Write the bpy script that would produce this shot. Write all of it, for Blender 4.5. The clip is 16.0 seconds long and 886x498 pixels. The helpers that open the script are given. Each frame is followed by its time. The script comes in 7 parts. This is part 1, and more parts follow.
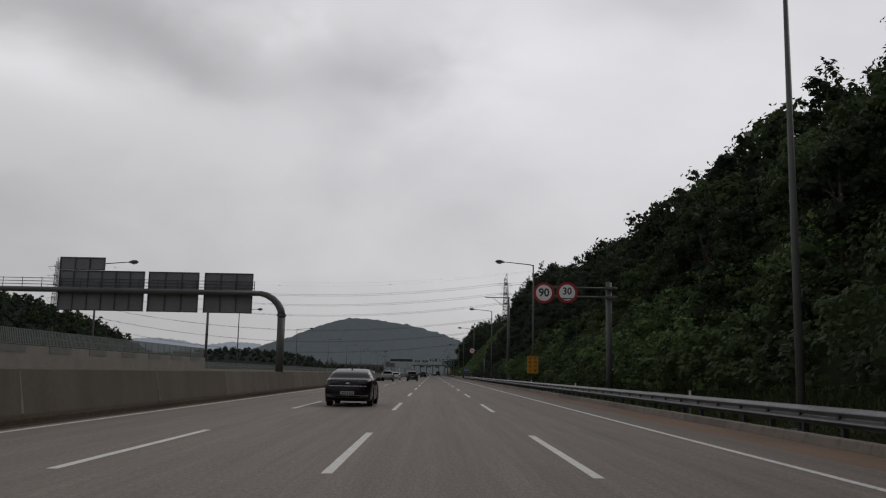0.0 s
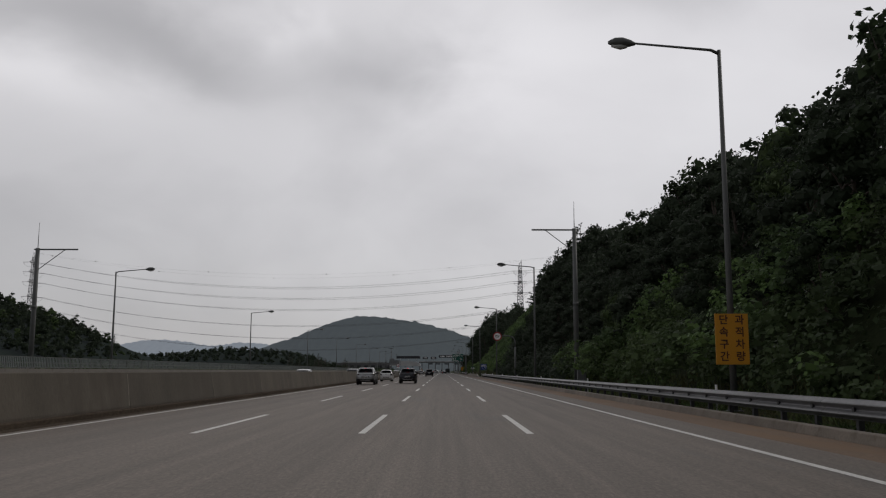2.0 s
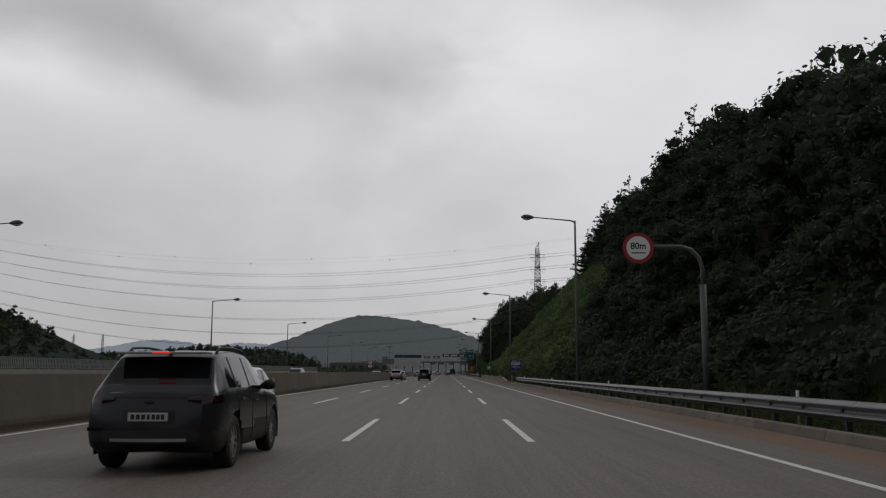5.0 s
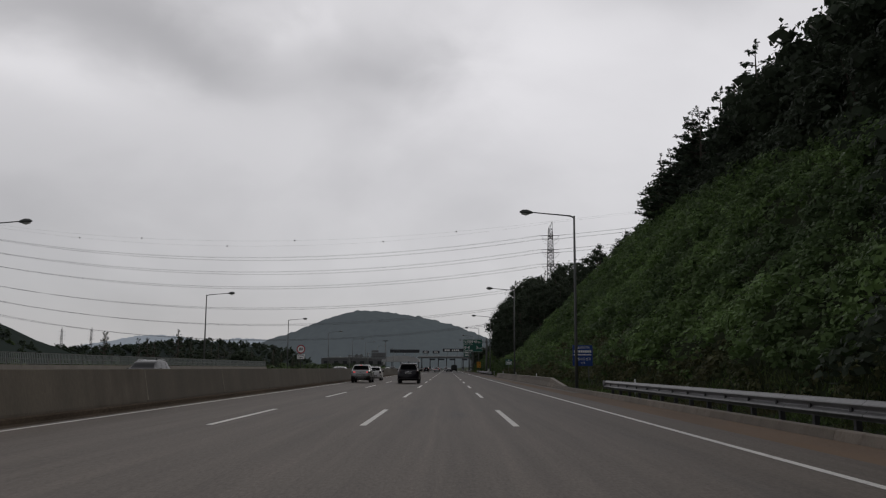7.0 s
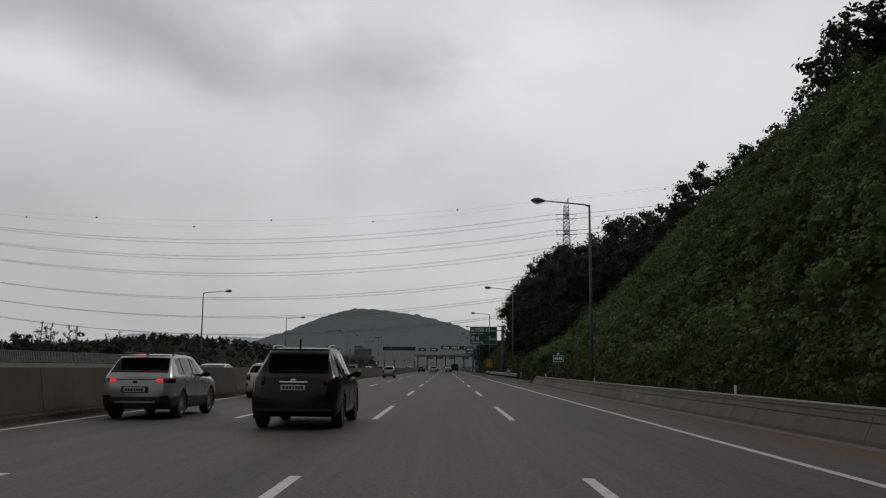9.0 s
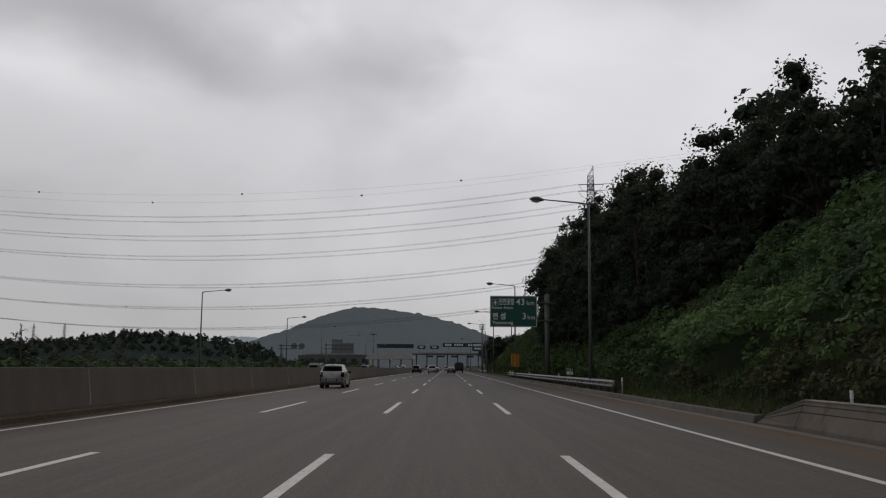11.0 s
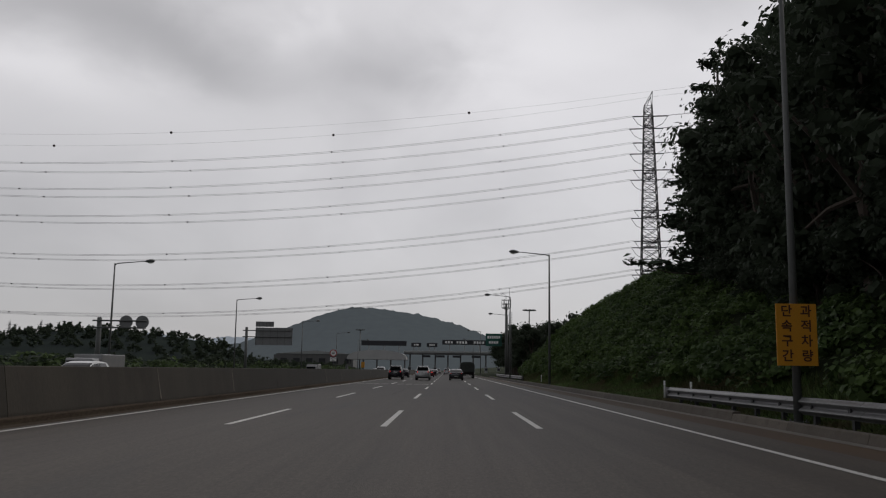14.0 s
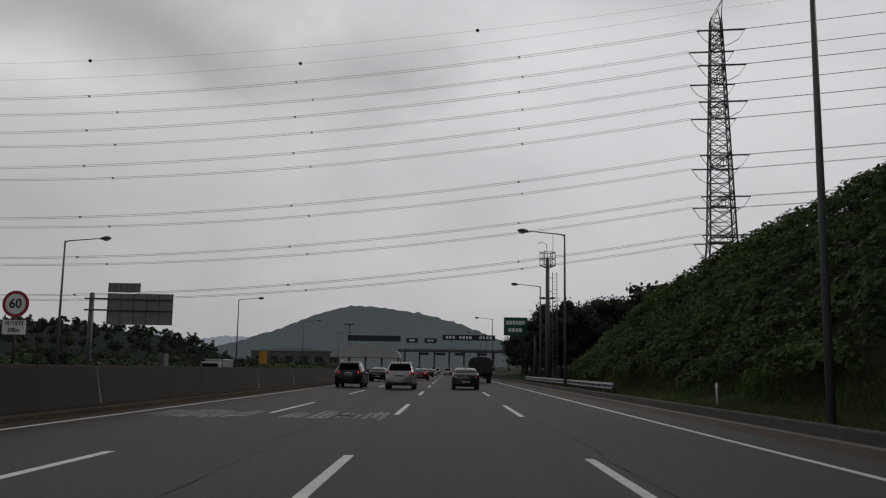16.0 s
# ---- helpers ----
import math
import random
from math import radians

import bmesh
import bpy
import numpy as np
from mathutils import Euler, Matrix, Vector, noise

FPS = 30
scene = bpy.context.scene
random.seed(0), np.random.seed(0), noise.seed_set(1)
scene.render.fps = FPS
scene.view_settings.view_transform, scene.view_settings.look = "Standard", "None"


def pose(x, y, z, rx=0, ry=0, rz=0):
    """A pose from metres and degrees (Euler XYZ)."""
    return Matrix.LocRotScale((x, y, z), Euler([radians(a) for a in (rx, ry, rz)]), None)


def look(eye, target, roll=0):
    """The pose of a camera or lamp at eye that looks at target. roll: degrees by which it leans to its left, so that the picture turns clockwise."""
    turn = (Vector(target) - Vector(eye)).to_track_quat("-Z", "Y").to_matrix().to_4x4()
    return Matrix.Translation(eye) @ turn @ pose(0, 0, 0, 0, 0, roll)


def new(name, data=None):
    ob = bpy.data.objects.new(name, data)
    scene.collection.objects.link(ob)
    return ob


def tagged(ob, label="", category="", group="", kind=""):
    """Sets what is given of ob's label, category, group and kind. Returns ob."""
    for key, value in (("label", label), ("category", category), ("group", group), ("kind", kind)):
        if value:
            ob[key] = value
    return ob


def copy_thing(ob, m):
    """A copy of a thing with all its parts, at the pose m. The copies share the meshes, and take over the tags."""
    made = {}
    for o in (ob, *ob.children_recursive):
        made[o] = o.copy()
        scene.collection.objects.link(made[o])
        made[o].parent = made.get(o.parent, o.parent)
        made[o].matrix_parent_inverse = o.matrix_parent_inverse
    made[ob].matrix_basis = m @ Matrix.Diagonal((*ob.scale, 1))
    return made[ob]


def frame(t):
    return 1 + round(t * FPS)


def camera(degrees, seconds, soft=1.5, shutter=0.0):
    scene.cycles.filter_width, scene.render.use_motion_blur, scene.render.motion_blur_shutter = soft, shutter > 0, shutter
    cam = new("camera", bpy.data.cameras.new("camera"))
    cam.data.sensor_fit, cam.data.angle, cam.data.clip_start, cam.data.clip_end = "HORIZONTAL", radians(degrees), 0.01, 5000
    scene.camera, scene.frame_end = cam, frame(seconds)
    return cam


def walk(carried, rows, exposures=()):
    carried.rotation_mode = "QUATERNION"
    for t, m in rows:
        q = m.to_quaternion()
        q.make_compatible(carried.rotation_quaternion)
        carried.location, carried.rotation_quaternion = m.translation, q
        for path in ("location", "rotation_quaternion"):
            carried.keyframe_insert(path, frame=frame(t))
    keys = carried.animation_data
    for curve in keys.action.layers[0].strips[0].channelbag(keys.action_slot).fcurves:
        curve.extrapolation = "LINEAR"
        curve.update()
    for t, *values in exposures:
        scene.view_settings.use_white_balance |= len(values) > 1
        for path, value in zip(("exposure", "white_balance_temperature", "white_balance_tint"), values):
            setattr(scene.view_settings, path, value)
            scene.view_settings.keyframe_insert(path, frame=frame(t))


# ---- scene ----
cam = camera(54.0, 16.0, soft=1.2)
PATH = [
    (0, (-0.195, -0.261, 1.331), (-0.176, 1.718, 1.615), 1.1),
    (0.5, (-0.091, 12.839, 1.332), (-0.085, 14.818, 1.615), 1.2),
    (1, (-0.064, 26.009, 1.325), (-0.062, 27.989, 1.609), 0.9),
    (1.5, (0.068, 39.225, 1.333), (0.064, 41.204, 1.616), 0.1),
    (2, (0.15, 52.619, 1.322), (0.152, 54.599, 1.6), 0.1),
    (2.5, (0.211, 65.924, 1.33), (0.212, 67.904, 1.611), 0.4),
    (3, (0.29, 79.338, 1.329), (0.289, 81.319, 1.61), 0.2),
    (3.5, (0.363, 93.07, 1.315), (0.356, 95.049, 1.601), 0.3),
    (4, (0.478, 107.046, 1.321), (0.467, 109.026, 1.604), 0.3),
    (4.2, (0.412, 112.473, 1.331), (0.404, 114.453, 1.614), 0.1),
    (6.3, (0.385, 171.204, 1.331), (0.371, 173.185, 1.605), 0.4),
    (6.5, (0.498, 176.965, 1.341), (0.481, 178.946, 1.615), 0.4),
    (7, (0.403, 190.801, 1.338), (0.393, 192.783, 1.61), 0.3),
    (7.5, (0.323, 205.009, 1.33), (0.319, 206.991, 1.603), 0.4),
    (8, (0.327, 219.346, 1.347), (0.319, 221.328, 1.617), 0.5),
    (8.5, (0.229, 233.587, 1.345), (0.225, 235.568, 1.618), 0.4),
    (9, (0.277, 248.503, 1.339), (0.269, 250.485, 1.61), 0.5),
    (11.3, (0.217, 314.352, 1.329), (0.205, 316.334, 1.599), 0.4),
    (11.5, (0.142, 320.061, 1.349), (0.13, 322.042, 1.618), 0.4),
    (12, (0.033, 334.633, 1.333), (0.022, 336.614, 1.606), 0.6),
    (12.5, (-0.068, 348.753, 1.342), (-0.083, 350.734, 1.616), 0.6),
    (13, (-0.094, 363.065, 1.321), (-0.111, 365.045, 1.597), 0.6),
    (13.5, (-0.132, 377.113, 1.313), (-0.147, 379.094, 1.585), 0.8),
    (14, (-0.111, 391.117, 1.304), (-0.124, 393.098, 1.58), 0.8),
    (14.5, (-0.217, 404.999, 1.311), (-0.218, 406.979, 1.588), 0.9),
    (15, (-0.098, 418.789, 1.271), (-0.105, 420.77, 1.549), 0.9),
    (15.5, (-0.025, 432.613, 1.302), (-0.038, 434.594, 1.58), 0.6),
    (16, (-0.092, 446.159, 1.288), (-0.108, 448.14, 1.564), 0.9),
]
walk(cam, [(t, look(eye, target, roll)) for t, eye, target, roll in PATH], exposures=((0, 0.0), (14.3, 0.0), (15.2, -0.04), (16, -0.15)))


# ---- world, sun, exposure ----
SUN_EL, SUN_AZ = radians(42), radians(62)      # ahead and to the right, behind the wooded slope
# cloud banks: tangents across and up, their spread, their slope, and how much darker or lighter
CLOUD_BANKS = ((-0.43, 0.428, 0.22, 0.056, -0.20, -0.34), (-0.26, 0.352, 0.12, 0.044, -0.25, -0.20), (-0.06, 0.370, 0.11, 0.060, -0.05, -0.18), (-0.09, 0.346, 0.050, 0.018, -0.10, -0.08),
               (0.275, 0.445, 0.09, 0.028, 0.0, -0.16), (-0.50, 0.360, 0.13, 0.030, -0.30, 0.14), (-0.158, 0.412, 0.030, 0.035, 0.0, 0.10), (0.08, 0.340, 0.09, 0.11, 0.0, 0.08),
               (-0.52, 0.15, 0.30, 0.15, 0.0, -0.20), (0.22, 0.31, 0.28, 0.17, 0.0, 0.11))
world = bpy.data.worlds.new("overcast")
scene.world = world
world.use_nodes = True
wn, wl = world.node_tree.nodes, world.node_tree.links
wn.clear()


def wnode(kind, **values):
    n = wn.new(kind)
    for key, value in values.items():
        n.inputs[key].default_value = value
    return n


w_out = wn.new("ShaderNodeOutputWorld")
w_bg = wnode("ShaderNodeBackground", Strength=1.0)
w_sky = wn.new("ShaderNodeTexSky")
w_sky.sky_type, w_sky.sun_disc = "NISHITA", False
w_sky.sun_elevation, w_sky.sun_rotation = SUN_EL, SUN_AZ
w_scale = wn.new("ShaderNodeVectorMath")
w_scale.operation = "SCALE"
w_scale.inputs["Scale"].default_value = 0.10
wl.new(w_sky.outputs["Color"], w_scale.inputs[0])
w_co = wn.new("ShaderNodeTexCoord")
# flatten the cloud pattern towards the horizon, as a deck of cloud would look
w_map = wn.new("ShaderNodeMapping")
w_map.inputs["Scale"].default_value = (1.0, 1.0, 1.6)
w_map.inputs["Location"].default_value = (0.36, 0.0, 0.23)
wl.new(w_co.outputs["Generated"], w_map.inputs["Vector"])
w_big = wnode("ShaderNodeTexNoise", Scale=2.6, Detail=5.0, Roughness=0.48, Distortion=0.5)
w_small = wnode("ShaderNodeTexNoise", Scale=7.0, Detail=6.0, Roughness=0.5, Distortion=0.3)
wl.new(w_map.outputs["Vector"], w_big.inputs["Vector"])
wl.new(w_map.outputs["Vector"], w_small.inputs["Vector"])
w_sum = wn.new("ShaderNodeMath")
w_sum.operation = "MULTIPLY_ADD"
w_sum.inputs[1].default_value = 0.42
wl.new(w_small.outputs["Fac"], w_sum.inputs[0])
wl.new(w_big.outputs["Fac"], w_sum.inputs[2])
w_ramp = wn.new("ShaderNodeValToRGB")
w_ramp.color_ramp.elements[0].position, w_ramp.color_ramp.elements[0].color = 0.40, (0.562, 0.548, 0.563, 1)
w_ramp.color_ramp.elements[1].position, w_ramp.color_ramp.elements[1].color = 0.80, (0.683, 0.668, 0.684, 1)
wl.new(w_sum.outputs[0], w_ramp.inputs["Fac"])
# an overcast sky is brighter overhead than at the horizon
w_sep = wn.new("ShaderNodeSeparateXYZ")
wl.new(w_co.outputs["Generated"], w_sep.inputs[0])
w_el = wn.new("ShaderNodeValToRGB")
w_el.color_ramp.interpolation = "EASE"
for k, (at, value) in enumerate(((0.0, 0.80), (0.16, 0.93), (0.36, 1.06), (0.7, 0.80), (1.0, 0.66))):
    e = w_el.color_ramp.elements[k] if k < 2 else w_el.color_ramp.elements.new(at)
    e.position, e.color = at, (value, value, value, 1)
wl.new(w_sep.outputs["Z"], w_el.inputs["Fac"])


def wmath(op, a, b=None, c=None):
    n = wn.new("ShaderNodeMath")
    n.operation = op
    for k, v in enumerate((a, b, c)):
        if v is None:
            continue
        if isinstance(v, (int, float)):
            n.inputs[k].default_value = v
        else:
            wl.new(v, n.inputs[k])
    return n.outputs[0]


# the darker and lighter banks of cloud ahead of the road
w_ahead = wmath("MAXIMUM", w_sep.outputs["Y"], 0.05)
w_u = wmath("ADD", wmath("DIVIDE", w_sep.outputs["X"], w_ahead), wmath("MULTIPLY_ADD", w_small.outputs["Fac"], 0.22, -0.11))
w_v = wmath("ADD", wmath("DIVIDE", w_sep.outputs["Z"], w_ahead), wmath("MULTIPLY_ADD", w_small.outputs["Color"], 0.08, -0.04))
w_bank = 1.0
for u0, v0, su, sv, slope, amount in CLOUD_BANKS:
    off = wmath("SUBTRACT", w_u, u0)
    du = wmath("DIVIDE", off, su)
    dv = wmath("DIVIDE", wmath("MULTIPLY_ADD", off, -slope, wmath("SUBTRACT", w_v, v0)), sv)
    r2 = wmath("ADD", wmath("MULTIPLY", du, du), wmath("MULTIPLY", dv, dv))
    w_bank = wmath("MULTIPLY_ADD", wmath("EXPONENT", wmath("MULTIPLY", r2, -1.0)), amount, w_bank)
# the cloud is thinner and brighter towards the sun, ahead, and heavier behind
w_side = wn.new("ShaderNodeMapRange")
w_side.inputs["From Min"].default_value, w_side.inputs["From Max"].default_value = -0.9, 0.85
w_side.inputs["To Min"].default_value, w_side.inputs["To Max"].default_value = 0.42, 1.0
wl.new(w_sep.outputs["Y"], w_side.inputs["Value"])
w_level = wmath("MULTIPLY", wmath("MULTIPLY", w_el.outputs["Color"], w_bank), w_side.outputs["Result"])
w_mul = wn.new("ShaderNodeVectorMath")
w_mul.operation = "SCALE"
wl.new(w_ramp.outputs["Color"], w_mul.inputs[0])
wl.new(w_level, w_mul.inputs["Scale"])
w_mix = wn.new("ShaderNodeMix")
w_mix.data_type = "RGBA"
w_mix.inputs["Factor"].default_value = 0.93
wl.new(w_scale.outputs["Vector"], w_mix.inputs["A"])
wl.new(w_mul.outputs["Vector"], w_mix.inputs["B"])
wl.new(w_mix.outputs["Result"], w_bg.inputs["Color"])
wl.new(w_bg.outputs["Background"], w_out.inputs["Surface"])

sun_data = bpy.data.lights.new("sun", "SUN")
sun_data.energy, sun_data.angle, sun_data.color = 0.7, radians(20), (1.0, 0.96, 0.9)
sun = new("sun", sun_data)
sun.matrix_world = look((0, 0, 100), Vector((0, 0, 100)) - Vector((math.sin(SUN_AZ) * math.cos(SUN_EL), math.cos(SUN_AZ) * math.cos(SUN_EL), math.sin(SUN_EL))))
scene.view_settings.exposure = 0.0


# ---- materials ----
def material(name, color, rough=0.8, metal=0.0, spots=None, fine=0.0, fine_scale=30.0, coarse=0.0, coarse_scale=0.4, bump=0.0, bump_scale=40.0, random_tint=0.0, stretch=(1, 1, 1), island=False, spec=0.5, coat=0.0):
    """A principled material with value variation at a fine and a coarse scale, in metres, and a fine bump."""
    m = bpy.data.materials.new(name)
    m.use_nodes = True
    n, l = m.node_tree.nodes, m.node_tree.links
    b = n["Principled BSDF"]
    b.inputs["Roughness"].default_value, b.inputs["Metallic"].default_value = rough, metal
    b.inputs["Specular IOR Level"].default_value = spec
    b.inputs["Coat Weight"].default_value = coat
    co = n.new("ShaderNodeTexCoord")
    mp = n.new("ShaderNodeMapping")
    mp.inputs["Scale"].default_value = stretch
    l.new(co.outputs["Object"], mp.inputs["Vector"])
    base = n.new("ShaderNodeRGB")
    base.outputs[0].default_value = (*color, 1)
    col = base.outputs[0]

    def vary(col, fac, amount):
        rng = n.new("ShaderNodeMapRange")
        rng.inputs["From Min"].default_value, rng.inputs["From Max"].default_value = 0.25, 0.75
        rng.inputs["To Min"].default_value, rng.inputs["To Max"].default_value = 1 - amount, 1 + amount
        l.new(fac, rng.inputs["Value"])
        mul = n.new("ShaderNodeVectorMath")
        mul.operation = "SCALE"
        l.new(col, mul.inputs[0])
        l.new(rng.outputs["Result"], mul.inputs["Scale"])
        return mul.outputs["Vector"]

    for amount, scale in ((coarse, coarse_scale), (fine, fine_scale)):
        if amount:
            tex = n.new("ShaderNodeTexNoise")
            tex.inputs["Scale"].default_value, tex.inputs["Detail"].default_value = scale, 5
            l.new(mp.outputs["Vector"], tex.inputs["Vector"])
            col = vary(col, tex.outputs["Fac"], amount)
    if random_tint:
        if island:
            geo = n.new("ShaderNodeNewGeometry")
            col = vary(col, geo.outputs["Random Per Island"], random_tint)
        else:
            info = n.new("ShaderNodeObjectInfo")
            col = vary(col, info.outputs["Random"], random_tint)
    if spots:
        tex = n.new("ShaderNodeTexNoise")
        tex.inputs["Scale"].default_value, tex.inputs["Detail"].default_value = spots[1], 4
        l.new(mp.outputs["Vector"], tex.inputs["Vector"])
        rng = n.new("ShaderNodeMapRange")
        rng.inputs["From Min"].default_value, rng.inputs["From Max"].default_value = spots[2], spots[2] + 0.14
        l.new(tex.outputs["Fac"], rng.inputs["Value"])
        mix = n.new("ShaderNodeMix")
        mix.data_type = "RGBA"
        l.new(rng.outputs["Result"], mix.inputs["Factor"])
        l.new(col, mix.inputs["A"])
        mix.inputs["B"].default_value = (*spots[0], 1)
        col = mix.outputs["Result"]
    l.new(col, b.inputs["Base Color"])
    if bump:
        tex = n.new("ShaderNodeTexNoise")
        tex.inputs["Scale"].default_value, tex.inputs["Detail"].default_value = bump_scale, 4
        l.new(mp.outputs["Vector"], tex.inputs["Vector"])
        bp = n.new("ShaderNodeBump")
        bp.inputs["Strength"].default_value, bp.inputs["Distance"].default_value = bump, 0.02
        l.new(tex.outputs["Fac"], bp.inputs["Height"])
        l.new(bp.outputs["Normal"], b.inputs["Normal"])
    return m


def glow(name, color, strength):
    m = bpy.data.materials.new(name)
    m.use_nodes = True
    b = m.node_tree.nodes["Principled BSDF"]
    b.inputs["Base Color"].default_value = (*color, 1)
    b.inputs["Emission Color"].default_value = (*color, 1)
    b.inputs["Emission Strength"].default_value = strength
    b.inputs["Roughness"].default_value = 0.25
    return m


def leafy(name, color, tint=0.45, coarse=0.35, coarse_scale=0.25, rough=0.55, other=None, other_scale=0.35):
    """Leaf material: each leaf of its own value, drifts over metres, a little light through the leaf."""
    m = material(name, color, rough=rough, coarse=coarse, coarse_scale=coarse_scale, random_tint=tint, island=True, spec=0.07)
    n, l = m.node_tree.nodes, m.node_tree.links
    b, out = n["Principled BSDF"], n["Material Output"]
    tr = n.new("ShaderNodeBsdfTranslucent")
    src = b.inputs["Base Color"].links[0].from_socket
    if other:
        # drifts of a second leaf colour, some metres across
        geo = n.new("ShaderNodeNewGeometry")
        tex = n.new("ShaderNodeTexNoise")
        tex.inputs["Scale"].default_value, tex.inputs["Detail"].default_value = other_scale, 6
        l.new(geo.outputs["Position"], tex.inputs["Vector"])
        rng_ = n.new("ShaderNodeMapRange")
        rng_.inputs["From Min"].default_value, rng_.inputs["From Max"].default_value = 0.42, 0.62
        l.new(tex.outputs["Fac"], rng_.inputs["Value"])
        mx = n.new("ShaderNodeMix")
        mx.data_type = "RGBA"
        l.new(rng_.outputs["Result"], mx.inputs["Factor"])
        l.new(src, mx.inputs["A"])
        mx.inputs["B"].default_value = (*other, 1)
        src = mx.outputs["Result"]
        l.new(src, b.inputs["Base Color"])
    l.new(src, tr.inputs["Color"])
    mix = n.new("ShaderNodeMixShader")
    mix.inputs["Fac"].default_value = 0.36
    l.new(b.outputs[0], mix.inputs[1])
    l.new(tr.outputs[0], mix.inputs[2])
    l.new(mix.outputs[0], out.inputs["Surface"])
    return m


M = {
    "asphalt": material("asphalt", (0.156, 0.132, 0.111), 0.68, spec=0.28, fine=0.16, fine_scale=35, coarse=0.10, coarse_scale=0.25, bump=0.35, bump_scale=90, stretch=(1, 0.12, 1), spots=((0.125, 0.114, 0.104), 0.6, 0.60)),
    "shoulder": material("shoulder asphalt", (0.190, 0.130, 0.088), 0.85, spec=0.3, fine=0.2, fine_scale=25, coarse=0.18, coarse_scale=0.5, bump=0.4, bump_scale=70, stretch=(1, 0.25, 1), spots=((0.20, 0.130, 0.080), 0.8, 0.5)),
    "paint": material("road paint", (0.62, 0.61, 0.58), 0.7, fine=0.12, fine_scale=14, coarse=0.12, coarse_scale=1.5, spots=((0.25, 0.24, 0.225), 9.0, 0.60)),
    "concrete": material("weathered concrete", (0.086, 0.073, 0.057), 0.9, fine=0.14, fine_scale=18, coarse=0.24, coarse_scale=0.7, bump=0.25, bump_scale=30, stretch=(1, 0.8, 0.35), random_tint=0.12, spots=((0.066, 0.054, 0.042), 0.9, 0.56)),
    "concrete_light": material("light concrete", (0.16, 0.147, 0.13), 0.9, fine=0.1, fine_scale=20, coarse=0.16, coarse_scale=0.8, bump=0.2, spots=((0.11, 0.095, 0.08), 1.6, 0.60)),
    "kerb": material("kerb concrete", (0.17, 0.145, 0.118), 0.9, fine=0.15, fine_scale=20, coarse=0.2, coarse_scale=1.0, bump=0.3, random_tint=0.14, spots=((0.125, 0.10, 0.078), 2.2, 0.56)),
    "galv": material("galvanised steel", (0.165, 0.165, 0.168), 0.5, metal=0.5, fine=0.12, fine_scale=8, coarse=0.12, coarse_scale=1.2),
    "galv_dull": material("dull painted steel", (0.105, 0.110, 0.108), 0.6, metal=0.2, fine=0.1, fine_scale=10, coarse=0.12, coarse_scale=1.0),
    "steel_dark": material("dark lattice steel", (0.035, 0.035, 0.037), 0.6, metal=0.3, coarse=0.15, coarse_scale=0.6),
    "soil": material("soil and litter", (0.022, 0.030, 0.012), 0.95, spec=0.1, fine=0.3, fine_scale=6, coarse=0.3, coarse_scale=0.25, bump=0.5, bump_scale=8),
    "ground": material("fields and scrub", (0.022, 0.030, 0.014), 0.95, fine=0.3, fine_scale=1.5, coarse=0.3, coarse_scale=0.02, bump=0.5, bump_scale=2),
    "bark": material("bark", (0.07, 0.055, 0.045), 0.9, fine=0.25, fine_scale=12, bump=0.6, bump_scale=18, stretch=(1, 1, 0.25)),
}


M["mortar"] = material("pale joint mortar", (0.15, 0.135, 0.112), 0.95, fine=0.2, fine_scale=14, coarse=0.3, coarse_scale=1.5)
M["grime"] = material("dirt and grit", (0.062, 0.048, 0.036), 1.0, spec=0.1, fine=0.3, fine_scale=16, coarse=0.3, coarse_scale=0.6, bump=0.5, bump_scale=25, stretch=(1, 0.3, 1))


def dim_along(m, y0, y1, share):
    """Scales a base colour down with y: the dimmer light further on is put into the colour."""
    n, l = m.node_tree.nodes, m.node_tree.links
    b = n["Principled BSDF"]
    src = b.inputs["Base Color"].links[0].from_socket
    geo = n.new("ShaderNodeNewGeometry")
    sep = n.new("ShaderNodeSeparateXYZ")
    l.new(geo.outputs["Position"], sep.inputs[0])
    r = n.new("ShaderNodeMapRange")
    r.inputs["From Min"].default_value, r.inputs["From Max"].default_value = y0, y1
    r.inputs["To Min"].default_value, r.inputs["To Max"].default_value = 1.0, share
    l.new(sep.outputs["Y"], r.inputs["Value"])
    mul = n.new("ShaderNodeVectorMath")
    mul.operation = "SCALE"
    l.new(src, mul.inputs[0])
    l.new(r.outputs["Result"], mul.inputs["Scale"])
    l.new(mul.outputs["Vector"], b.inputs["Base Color"])


